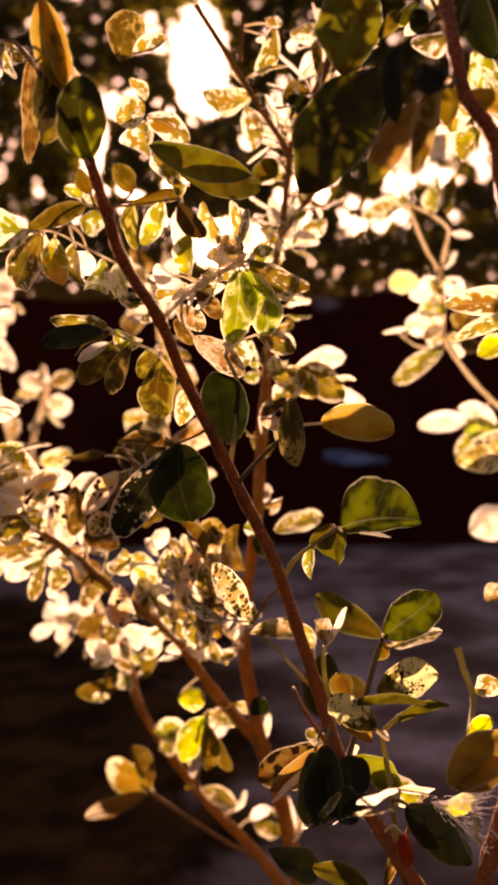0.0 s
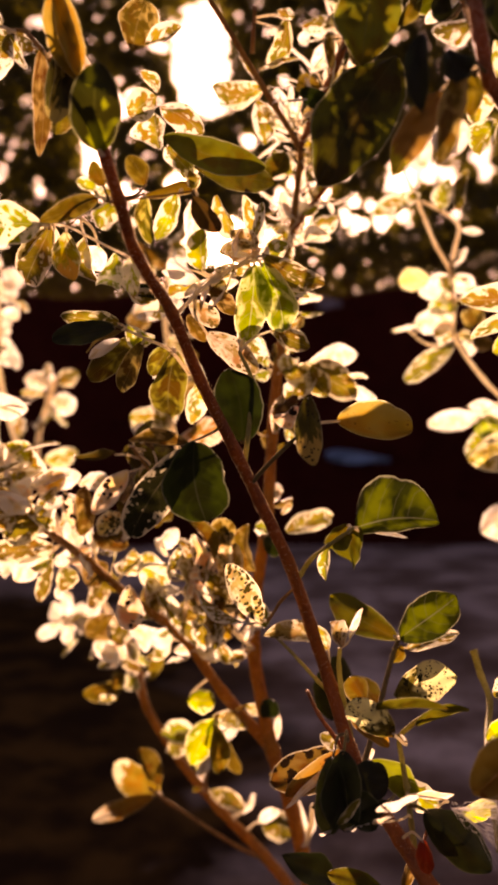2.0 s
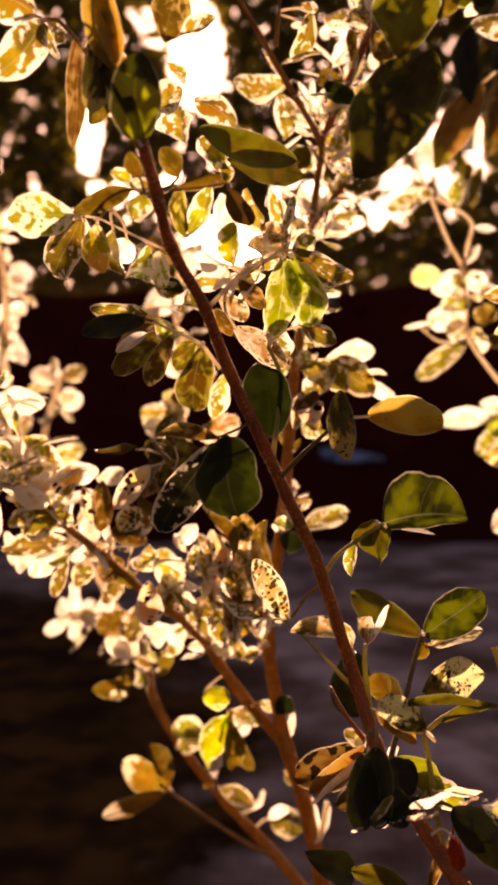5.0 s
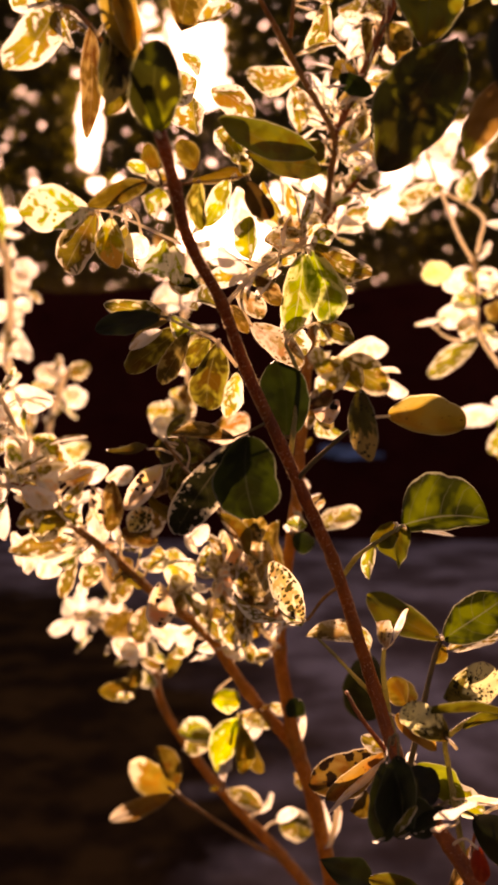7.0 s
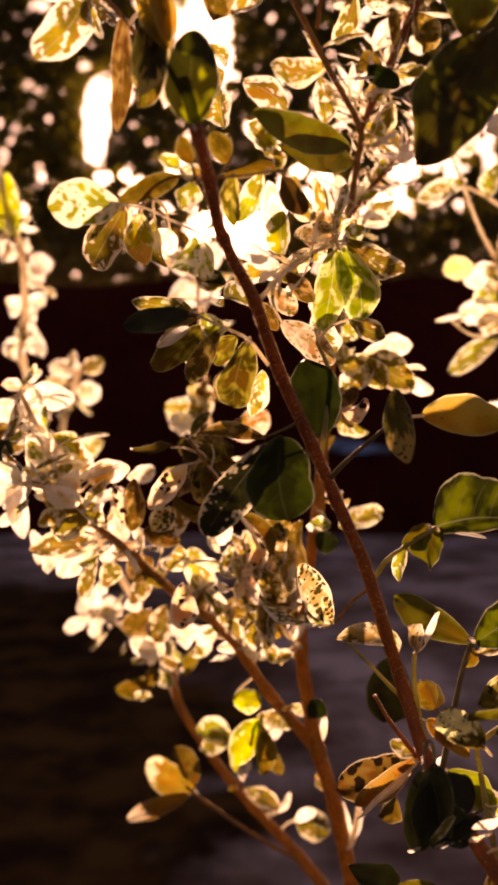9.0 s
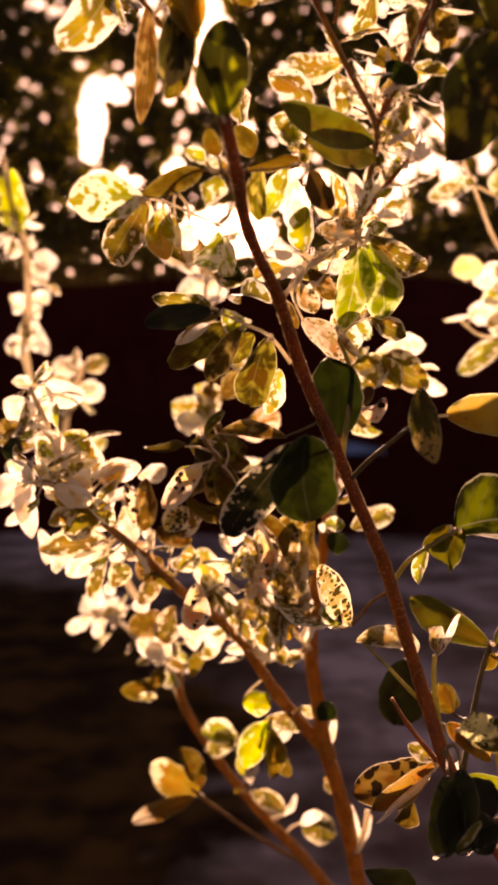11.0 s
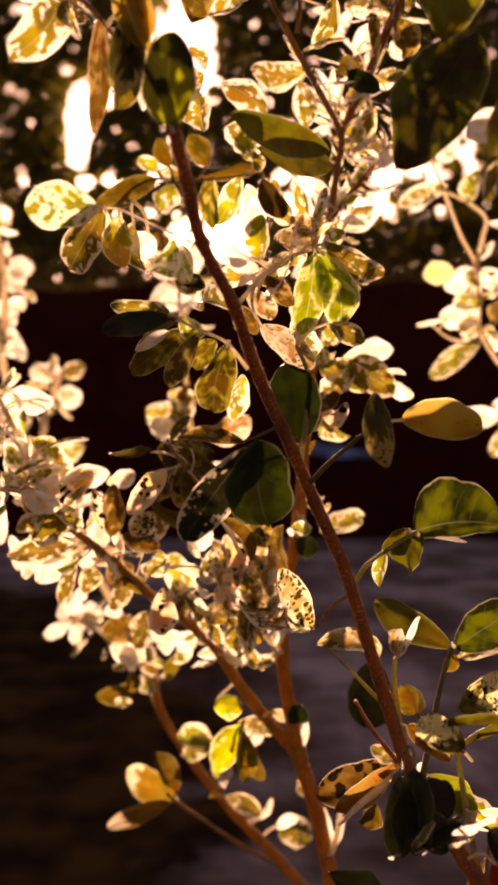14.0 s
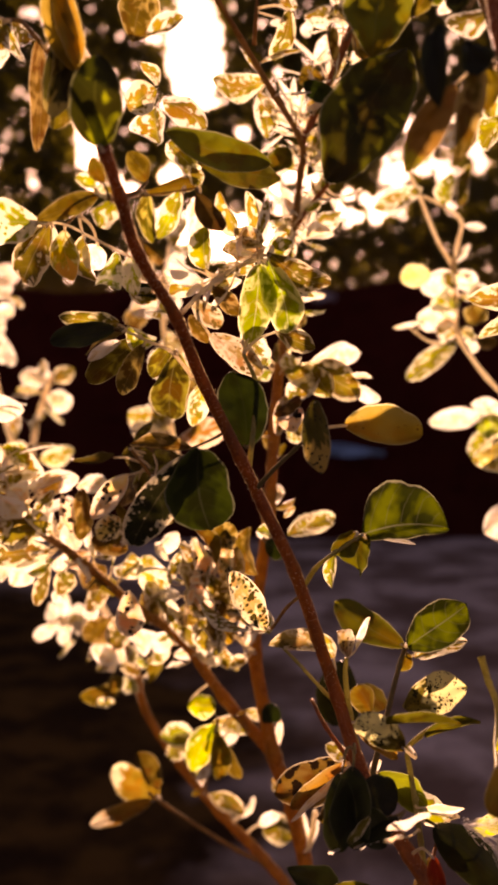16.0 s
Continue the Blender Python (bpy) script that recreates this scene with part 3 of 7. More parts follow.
for i in range(NX):
    a = NZ * (NX + 1) + i
    hf.append((a, a + 1, k0 + 2 * i + 2, k0 + 2 * i))
    hf.append((k0 + 2 * i, k0 + 2 * i + 2, k0 + 2 * i + 3, k0 + 2 * i + 1))
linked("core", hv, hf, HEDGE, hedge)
hr = np.random.default_rng(8)
hn = 9000
hx = hr.uniform(-14, 14, hn)
hz = hr.uniform(0.05, 3.3, hn)
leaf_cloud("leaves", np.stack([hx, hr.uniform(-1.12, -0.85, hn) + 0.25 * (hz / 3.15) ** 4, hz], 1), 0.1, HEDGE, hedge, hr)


def sheet(x, y, z, w, h, mat, label):
    """A folded plastic sheet caught on the hedge."""
    v, fc = [], []
    for j in range(7):
        for i in range(17):
            u, s_ = i / 16, j / 6
            v.append(((u - 0.5) * w, -0.03 - 0.05 * math.sin(u * 9 + s_ * 3) * (0.4 + s_), (0.5 - s_) * h * (0.7 + 0.3 * math.sin(u * 5)) - 0.09 * u * w))
    for j in range(6):
        for i in range(16):
            a = j * 17 + i
            fc.append((a, a + 1, a + 18, a + 17))
    ob = linked("plastic_sheet", v, fc, mat)
    ob.location = (x, y, z)
    so = ob.modifiers.new("thick", "SOLIDIFY")
    so.thickness = 0.004
    return tagged(ob, label, "plastic sheet")


sheet(1.26, 10.2, 1.11, 0.78, 0.16, TARP, "faded blue plastic sheet caught on the hedge")
sheet(0.92, 10.2, 2.96, 0.32, 0.15, SCRAP, "small grey plastic scrap high up on the hedge")


# ---- the shrub ----
shrub = new("snowbush_shrub")
shrub.location = (0.08, 0.33, 0.0)
tagged(shrub, "variegated snowbush shrub with cream, pink and green leaves, backlit", "shrub")
HOME = Matrix.Translation(shrub.location)
SHOOTS, PATHS = {}, {}


def spline(pts, per):
    """Points of a smooth curve through pts."""
    p = [Vector(q) for q in pts]
    p = [2 * p[0] - p[1]] + p + [2 * p[-1] - p[-2]]
    res = []
    for a, b, c, d in zip(p[:-3], p[1:-2], p[2:-1], p[3:]):
        for k in range(per):
            t = k / per
            res.append(0.5 * ((2 * b) + (c - a) * t + (2 * a - 5 * b + 4 * c - d) * t * t + (3 * b - a - 3 * c + d) * t ** 3))
    res.append(p[-2])
    return res


def tube(path, radii, sides, verts, faces, knots=0.0):
    first = len(verts)
    up = Vector((0, -1, 0))
    n = len(path)
    for i, c in enumerate(path):
        d = (path[min(i + 1, n - 1)] - path[max(i - 1, 0)]).normalized()
        a = d.cross(up)
        if a.length < 1e-3:
            a = d.cross(Vector((1, 0, 0)))
        a.normalize()
        b = d.cross(a)
        for k in range(sides):
            w = 2 * math.pi * k / sides
            q = a * math.cos(w) + b * math.sin(w)
            r = radii[i] * (1 + knots * noise.noise(c * 160 + q * 0.7))
            verts.append(c + q * r)
    for i in range(n - 1):
        for k in range(sides):
            j = first + i * sides
            faces.append((j + k, j + (k + 1) % sides, j + sides + (k + 1) % sides, j + sides + k))
    faces.append(tuple(first + k for k in reversed(range(sides))))
    faces.append(tuple(first + (n - 1) * sides + k for k in range(sides)))


def stem(name, pts, r0, r1, mat, rooted=0):
    path = spline(pts, 7)
    n = len(path)
    cut = n - 1 - 7 * rooted
    radii = []
    for i in range(n):
        if i <= cut:
            r = r0 + (r1 - r0) * i / max(1, cut)
        else:
            r = r1 * (1 + 0.8 * (i - cut) / (n - 1 - cut))
        if i % 7 == 0 and r < 0.006:
            r *= 1.14
        radii.append(r)
    v, fc = [], []
    tube(path, radii, 10, v, fc, 0.16)
    bare = len(fc)
    if r1 > 0.0019:
        for k in range(4000):
            i = random.randrange(0, max(1, cut))
            c, d = path[i].lerp(path[i + 1], random.random()), (path[i + 1] - path[i]).normalized()
            q = d.orthogonal()
            q = Matrix.Rotation(random.uniform(0, 6.283), 3, d) @ q.normalized()
            o = d.cross(q) * 0.00017
            root = c + q * radii[i] * 0.93
            k0 = len(v)
            v += [root + o, root - o, root + q * random.uniform(0.0003, 0.0006) + d * random.uniform(-0.0002, 0.0002)]
            fc.append((k0, k0 + 1, k0 + 2))
    ob = linked("stem" if r1 > 0.0017 else "twig", [q - shrub.location for q in v], fc, mat, shrub)
    ob.data.materials.append(DOWN)
    ob.data.polygons.foreach_set("material_index", [0 if k < bare else 1 for k in range(len(ob.data.polygons))])
    SHOOTS[name], PATHS[name] = ob, path[:cut + 1]
    return ob


random.seed(11)
LEAF_ROWS, LEAF_COLS = 18, 10


def blade(base, tip, width, turn, fold, curl, shape, joint, skew, verts, faces, uvs, marks, slot):
    """Adds one blade from base to tip to the lists: turned about its rib, folded along it, curled and twisted, with its stalk. Returns its pose."""
    b, e = Vector(base), Vector(tip)
    along = e - b
    length = along.length
    along.normalize()
    eye = Vector((0, 0, 1.2)) - (b + e) / 2
    face = (eye - along * eye.dot(along)).normalized()
    face = Matrix.Rotation(radians(turn), 3, along) @ face
    across = along.cross(face).normalized()
    m = Matrix.Translation(b) @ Matrix((across, along, face)).transposed().to_4x4()
    first = len(verts)
    ph, wav = random.uniform(0, 6.28), random.uniform(0.015, 0.06)
    lean = random.uniform(-0.14, 0.14)
    point = random.uniform(0.5, 0.72) if 0.2 < shape < 0.55 else 0.46
    twist = radians(random.uniform(-24, 24))
    lump = random.uniform(0.02, 0.065) * width
    for j in range(LEAF_ROWS + 1):
        sv = 0.5 - 0.5 * math.cos(math.pi * j / LEAF_ROWS)
        x0 = sv ** (0.55 + 0.7 * shape)
        half = 0.5 * width * max(0.0, 4 * x0 * (1 - x0)) ** point * (1 - 0.3 * (1 - sv) ** 3)
        for i in range(LEAF_COLS + 1):
            u = 2 * i / LEAF_COLS - 1
            side = 1 if u > 0 else -1
            ragged = 1 + 0.05 * math.sin(8 * sv + ph + 1.7 * side) + 0.03 * math.sin(17 * sv + 2 * ph + 2.3 * side) + 0.015 * math.sin(33 * sv + 3 * ph + side)
            x = u * half * (1 + skew * side) * ragged + lean * width * math.sin(math.pi * sv)
            z = fold * abs(u) ** 1.3 * half * 0.9 - curl * length * (sv - 0.35) ** 2 * 1.4 + wav * width * abs(u) * math.sin(7 * sv + ph + (2 if u > 0 else 0))
            z += lump * math.sin(11 * sv - 2.2 * abs(u) + ph) * abs(u) + lump * 0.7 * math.sin(5 * u + 4 * sv + 2 * ph)
            tw = twist * (sv - 0.4)
            verts.append(Vector((x * math.cos(tw) - z * math.sin(tw), sv * length, z * math.cos(tw) + x * math.sin(tw))))
            uvs.append((0.5 + 0.5 * u, sv))
    w = LEAF_COLS + 1
    for j in range(LEAF_ROWS):
        for i in range(LEAF_COLS):
            a = first + j * w + i
            faces.append((a, a + 1, a + w + 1, a + w))
            marks.append(slot)
    if joint is not None:
        j3 = m.inverted() @ Vector(joint)
        start = Vector((0, 0.03 * length, 0))
        sag = (j3 - start).length * 0.12
        path = [start, start.lerp(j3, 0.35) + Vector((0, 0, sag * 0.3)) - Vector((0, sag, 0)), start.lerp(j3, 0.7) - Vector((0, sag * 0.7, 0)), j3]
        rad = min(0.0007, 0.018 * width + 0.0002)
        tube(spline(path, 3), [rad + 0.0002 * k / 9 for k in range(10)], 5, verts, faces)
        while len(uvs) < len(verts):
            uvs.append((0.5, 0.0))
        while len(marks) < len(faces):
            marks.append(slot + 1)
    return m


DULL = ("dk", "dkq", "dkg", "dkp", "olive", "olivedk", "brown", "browndk")


def leaf_object(name, verts, faces, uvs, marks, mats, shoot):
    me = bpy.data.meshes.new(name)
    me.from_pydata(verts, [], faces)
    for mat in mats:
        me.materials.append(mat)
    layer = me.uv_layers.new(name="blade")
    idx = np.zeros(len(me.loops), np.int32)
    me.loops.foreach_get("vertex_index", idx)
    layer.data.foreach_set("uv", np.array(uvs)[idx].ravel())
    me.polygons.foreach_set("use_smooth", [True] * len(me.polygons))
    me.polygons.foreach_set("material_index", marks)
    ob = new(name, me)
    ob.parent = SHOOTS[shoot]
    return ob


def leaf(shoot, base, tip, width, turn, fold, curl, kind, shape, joint, skew=0.0):
    """One leaf of its own on a shoot."""
    v, fc, uv, marks = [], [], [], []
    m = blade(base, tip, width, turn, fold, curl, shape, joint, skew, v, fc, uv, marks, 0)
    ob = leaf_object("leaf", v, fc, uv, marks, [LEAF[kind], TWIG_OLIVE if kind in DULL else TWIG_PALE], shoot)
    ob.matrix_basis = HOME.inverted() @ m
    return ob


def spray(shoot, count, size, kinds, seed, first=0.0, last=1.0, rise=0.3, back=0.0, slim=1.0):
    """A crowd of small leaves along a stretch of a shoot, joined in one mesh."""
    rng = random.Random(seed)
    path = PATHS[shoot]
    v, fc, uv, marks = [], [], [], []
    mats = [q for k in kinds for q in (LEAF[k], TWIG_PALE)]
    for _ in range(count):
        p = path[int((first + (last - first) * rng.random()) * (len(path) - 1))]
        d = Vector((rng.gauss(0, 1), rng.gauss(back, 0.7), rng.gauss(rise, 0.9))).normalized()
        length = size * rng.uniform(0.55, 1.25)
        b = p + d * size * rng.uniform(0.15, 0.75)
        d2 = (d + Vector((rng.gauss(0, 0.5), rng.gauss(0, 0.4), rng.gauss(0, 0.5)))).normalized()
        k0 = len(v)
        slot = 2 * rng.randrange(len(kinds))
        m = blade(b, b + d2 * length, slim * length * rng.uniform(0.4, 0.72), rng.uniform(-85, 85), rng.choice((-1, 1)) * rng.uniform(0.2, 1.0), rng.uniform(-0.5, 0.6), rng.uniform(0.45, 0.7),
                  p, rng.uniform(-0.2, 0.2), v, fc, uv, marks, slot)
        m = HOME.inverted() @ m
        for i in range(k0, len(v)):
            v[i] = m @ v[i]
    return tagged(leaf_object("leaf_spray", v, fc, uv, marks, mats, shoot), kind="stuff")


stem("main", [(-0.0208, 0.1791, 1.2734), (-0.0186, 0.1777, 1.2650), (-0.0162, 0.1840, 1.2557), (-0.0135, 0.1931, 1.2455), (-0.0064, 0.2064, 1.2335), (-0.0002, 0.2173, 1.2178), (0.0089, 0.2249, 1.1988), (0.0152, 0.2298, 1.1850), (0.0235, 0.2355, 1.1672), (0.0304, 0.2402, 1.1473), (0.0362, 0.2414, 1.1292), (0.0409, 0.2358, 1.1135), (0.0461, 0.2264, 1.1032), (0.0525, 0.2182, 1.0951), (0.0597, 0.2103, 1.0848), (0.0811, 0.1933, 1.0538), (0.1062, 0.1888, 0.9975), (0.1441, 0.2017, 0.8562), (0.1173, 0.2513, 0.4274), (0.0900, 0.3000, 0.0000)], 0.00120, 0.00212, BARK, 5)
stem("second", [(0.0268, 0.3353, 1.2502), (0.0238, 0.3352, 1.2322), (0.0212, 0.3375, 1.2052), (0.0192, 0.3402, 1.1733), (0.0144, 0.3483, 1.1376), (0.0133, 0.3535, 1.1130), (0.0170, 0.3579, 1.0879), (0.0211, 0.3607, 1.0676), (0.0295, 0.3691, 1.0398), (0.0377, 0.3775, 1.0012), (0.0436, 0.3843, 0.9740), (0.0533, 0.3836, 0.9290), (0.0611, 0.3743, 0.8733), (0.0700, 0.3755, 0.7531), (0.0750, 0.3528, 0.3765), (0.0800, 0.3300, 0.0000)], 0.00191, 0.00360, BARK_ORANGE, 5)
stem("third", [(-0.0644, 0.3085, 1.1696), (-0.0528, 0.3268, 1.1557), (-0.0346, 0.3413, 1.1354), (-0.0180, 0.3519, 1.1205), (-0.0002, 0.3579, 1.0939), (0.0204, 0.3618, 1.0685)], 0.00134, 0.00254, BARK_ORANGE)
stem("fourth", [(-0.0555, 0.4330, 1.1051), (-0.0498, 0.4474, 1.0810), (-0.0467, 0.4614, 1.0555), (-0.0278, 0.4570, 1.0278), (-0.0063, 0.4481, 1.0056), (0.0178, 0.4490, 0.9796), (0.0386, 0.4459, 0.9556), (0.0712, 0.4239, 0.9258), (0.0997, 0.3996, 0.8815), (0.1292, 0.3905, 0.7702), (0.0996, 0.3753, 0.3851), (0.0700, 0.3600, 0.0000)], 0.00174, 0.00314, BARK_ORANGE, 5)
stem("fourth_twig", [(-0.0381, 0.4028, 1.0347), (-0.0325, 0.4075, 1.0281), (-0.0159, 0.4244, 1.0087), (0.0042, 0.4400, 0.9885), (0.0184, 0.4492, 0.9774)], 0.00082, 0.00121, TWIG)
stem("upper", [(-0.0002, 0.2650, 1.3461), (0.0091, 0.2797, 1.3374), (0.0174, 0.2918, 1.3287), (0.0313, 0.3092, 1.3126), (0.0314, 0.3178, 1.3029), (0.0295, 0.3283, 1.2865), (0.0269, 0.3321, 1.2742), (0.0258, 0.3341, 1.2589), (0.0268, 0.3360, 1.2480)], 0.00080, 0.00169, TWIG)
stem("upper_side", [(0.0589, 0.3147, 1.3737), (0.0542, 0.3121, 1.3639), (0.0468, 0.3112, 1.3467), (0.0377, 0.3112, 1.3258), (0.0313, 0.3094, 1.3122)], 0.00158, 0.00134, BARK)
stem("upper_twig", [(0.0490, 0.3218, 1.3089), (0.0398, 0.3226, 1.2980), (0.0306, 0.3285, 1.2870)], 0.00065, 0.00111, BARK)
stem("upper_shoot", [(0.0151, 0.2747, 1.3479), (0.0145, 0.2799, 1.3412), (0.0141, 0.2841, 1.3365)], 0.00055, 0.00076, TWIG)
stem("right_far", [(0.0916, 0.4345, 1.3496), (0.0961, 0.4353, 1.3382), (0.1015, 0.4398, 1.3293), (0.1114, 0.4440, 1.3082), (0.1191, 0.4446, 1.2935), (0.1224, 0.4504, 1.2735), (0.1233, 0.4492, 1.2583), (0.1386, 0.4499, 1.2358), (0.1636, 0.4440, 1.2069), (0.1867, 0.4493, 1.1648), (0.2020, 0.4567, 1.0723), (0.2097, 0.4583, 1.0191), (0.2136, 0.4517, 0.9487), (0.2102, 0.4305, 0.8310), (0.2051, 0.4252, 0.4155), (0.2000, 0.4200, 0.0000)], 0.00082, 0.00145, TWIG_PALE, 5)
stem("right_far_twig", [(0.1031, 0.4399, 1.3303), (0.1153, 0.4416, 1.3248), (0.1233, 0.4416, 1.3172), (0.1215, 0.4415, 1.3062), (0.1191, 0.4448, 1.2929)], 0.00074, 0.00134, TWIG_PALE)
stem("right_far_twig_b", [(0.0963, 0.4499, 1.2638), (0.1086, 0.4506, 1.2554), (0.1235, 0.4499, 1.2554)], 0.00045, 0.00091, TWIG_PALE)
stem("left_far", [(-0.1265, 0.6024, 1.2520), (-0.1313, 0.6004, 1.2450), (-0.1373, 0.6003, 1.2276), (-0.1402, 0.5920, 1.2074), (-0.1316, 0.5589, 1.1788), (-0.1077, 0.5162, 1.1493), (-0.0713, 0.5036, 1.0931), (-0.0470, 0.4639, 1.0547)], 0.00182, 0.00218, TWIG_PALE)
stem("left_tall", [(-0.1481, 0.4687, 1.3520), (-0.1508, 0.4984, 1.3282), (-0.1484, 0.5155, 1.3154), (-0.1544, 0.5465, 1.2819), (-0.1620, 0.5709, 1.2511), (-0.1449, 0.5669, 1.1937), (-0.1309, 0.5559, 1.1752)], 0.00158, 0.00261, TWIG_PALE)
stem("top_left", [(-0.0511, 0.1999, 1.3014), (-0.0461, 0.1989, 1.3024), (-0.0417, 0.1985, 1.3021), (-0.0381, 0.1951, 1.2977), (-0.0348, 0.1960, 1.2940), (-0.0285, 0.2008, 1.2878), (-0.0206, 0.1816, 1.2708)], 0.00047, 0.00061, TWIG)
stem("top_right", [(0.0538, 0.1610, 1.3020), (0.0581, 0.1625, 1.2923), (0.0602, 0.1630, 1.2821), (0.0627, 0.1651, 1.2739), (0.0675, 0.1681, 1.2695), (0.0709, 0.1710, 1.2649), (0.0733, 0.1729, 1.2548), (0.0875, 0.1924, 1.2295), (0.0920, 0.2002, 1.1831), (0.0865, 0.1998, 1.1348), (0.0762, 0.1988, 1.0985), (0.0721, 0.1961, 1.0877)], 0.00126, 0.00217, BARK)
stem("top_right_twig", [(0.0568, 0.1743, 1.3014), (0.0610, 0.1764, 1.2936), (0.0624, 0.1723, 1.2829), (0.0625, 0.1670, 1.2754)], 0.00050, 0.00054, TWIG)
stem("left_hub_twig", [(-0.0399, 0.2116, 1.2581), (-0.0340, 0.2103, 1.2572), (-0.0253, 0.2023, 1.2516), (-0.0155, 0.1933, 1.2453)], 0.00029, 0.00032, TWIG_PALE)
stem("left_hub_twig_b", [(-0.0340, 0.2104, 1.2570), (-0.0297, 0.2148, 1.2630), (-0.0244, 0.2028, 1.2623), (-0.0174, 0.1844, 1.2556)], 0.00028, 0.00037, TWIG)
stem("cross_twig", [(-0.0148, 0.1854, 1.2566), (-0.0078, 0.1899, 1.2587), (-0.0002, 0.1943, 1.2612)], 0.00031, 0.00020, TWIG)
stem("mid_left_twig", [(-0.0213, 0.2170, 1.2320), (-0.0139, 0.2156, 1.2285), (-0.0081, 0.2162, 1.2257), (-0.0028, 0.2163, 1.2192)], 0.00036, 0.00051, TWIG_PALE)
stem("hub_twig", [(0.0147, 0.2274, 1.2522), (0.0089, 0.2263, 1.2497), (0.0021, 0.2208, 1.2444), (-0.0051, 0.2085, 1.2346)], 0.00061, 0.00056, TWIG_PALE)
stem("pale_shoot", [(0.0101, 0.2276, 1.2263), (0.0132, 0.2297, 1.2196), (0.0133, 0.2291, 1.2127), (0.0121, 0.2289, 1.2019), (0.0110, 0.2274, 1.1919)], 0.00053, 0.00077, TWIG_GREEN)
stem("olive_twig", [(0.0285, 0.2139, 1.2054), (0.0233, 0.2190, 1.2006), (0.0178, 0.2244, 1.1951), (0.0124, 0.2280, 1.1889)], 0.00043, 0.00069, TWIG_OLIVE)
stem("petal_twig", [(0.0415, 0.2270, 1.1773), (0.0345, 0.2329, 1.1715), (0.0298, 0.2355, 1.1672), (0.0259, 0.2372, 1.1607)], 0.00045, 0.00079, TWIG_GREEN)
stem("fork_shoot", [(0.0387, 0.2397, 1.1410), (0.0384, 0.2398, 1.1353), (0.0398, 0.2409, 1.1245), (0.0420, 0.2368, 1.1131)], 0.00064, 0.00087, TWIG_GREEN)
stem("low_left_twig", [(0.0187, 0.2524, 1.1432), (0.0249, 0.2492, 1.1377), (0.0323, 0.2431, 1.1307), (0.0364, 0.2438, 1.1265)], 0.00042, 0.00065, TWIG_GREEN)
stem("low_left_red", [(0.0302, 0.2588, 1.1232), (0.0332, 0.2492, 1.1186), (0.0398, 0.2384, 1.1116)], 0.00052, 0.00072, BARK)
stem("spot_twig", [(0.0163, 0.2579, 1.1451), (0.0183, 0.2554, 1.1465), (0.0223, 0.2490, 1.1537), (0.0266, 0.2383, 1.1597)], 0.00043, 0.00056, TWIG)
stem("right_low_stalk", [(0.0588, 0.2544, 1.1416), (0.0564, 0.2548, 1.1347), (0.0524, 0.2494, 1.1243), (0.0484, 0.2415, 1.1162), (0.0442, 0.2324, 1.1085)], 0.00068, 0.00094, TWIG_OLIVE)
stem("right_low_stalk_b", [(0.0673, 0.2277, 1.1268), (0.0611, 0.2315, 1.1235), (0.0583, 0.2345, 1.1202), (0.0553, 0.2362, 1.1161), (0.0558, 0.2356, 1.1103), (0.0569, 0.2347, 1.1028), (0.0569, 0.2273, 1.0953), (0.0563, 0.2184, 1.0891)], 0.00061, 0.00088, TWIG_GREEN)
stem("right_low_stalk_c", [(0.0463, 0.2349, 1.1224), (0.0512, 0.2361, 1.1181), (0.0553, 0.2362, 1.1161)], 0.00056, 0.00063, TWIG_GREEN)
stem("pointing_shoot", [(0.0874, 0.2783, 1.1311), (0.0892, 0.2751, 1.1234), (0.0901, 0.2681, 1.1169), (0.0859, 0.2560, 1.1108), (0.0826, 0.2435, 1.1083), (0.0782, 0.2244, 1.1045), (0.0763, 0.2106, 1.0957)], 0.00115, 0.00073, TWIG_GREEN)
stem("base_fork", [(0.0634, 0.2317, 1.0963), (0.0600, 0.2255, 1.0915), (0.0562, 0.2157, 1.0890)], 0.00038, 0.00065, BARK)
stem("stem_leaf_fork", [(0.0392, 0.3670, 1.0413), (0.0364, 0.3692, 1.0249), (0.0334, 0.3716, 1.0213)], 0.00110, 0.00113, TWIG_PALE)
stem("left_cluster_twig", [(-0.0837, 0.2965, 1.1846), (-0.0734, 0.3028, 1.1823), (-0.0627, 0.3107, 1.1704)], 0.00099, 0.00125, BARK)
stem("left_cluster_twig_b", [(-0.0910, 0.3076, 1.2171), (-0.0859, 0.3117, 1.2048), (-0.0782, 0.3061, 1.1903), (-0.0719, 0.3053, 1.1801)], 0.00093, 0.00102, TWIG_PALE)
stem("mid_cluster_twig", [(-0.0087, 0.3152, 1.1573), (-0.0122, 0.3238, 1.1442), (-0.0171, 0.3494, 1.1215)], 0.00063, 0.00105, TWIG_PALE)
stem("mid_cluster_twig_b", [(-0.0023, 0.3113, 1.1526), (0.0008, 0.3270, 1.1326), (0.0140, 0.3534, 1.1130)], 0.00062, 0.00107, TWIG_PALE)
stem("low_cluster_twig", [(-0.0026, 0.3539, 1.0863), (-0.0051, 0.3622, 1.0744), (-0.0115, 0.4182, 1.0353), (-0.0137, 0.4469, 1.0151)], 0.00071, 0.00120, TWIG)
stem("star_twig", [(-0.0997, 0.5112, 1.0948), (-0.0843, 0.4916, 1.0923), (-0.0683, 0.4608, 1.0881), (-0.0533, 0.4439, 1.0908)], 0.00120, 0.00134, TWIG_PALE)
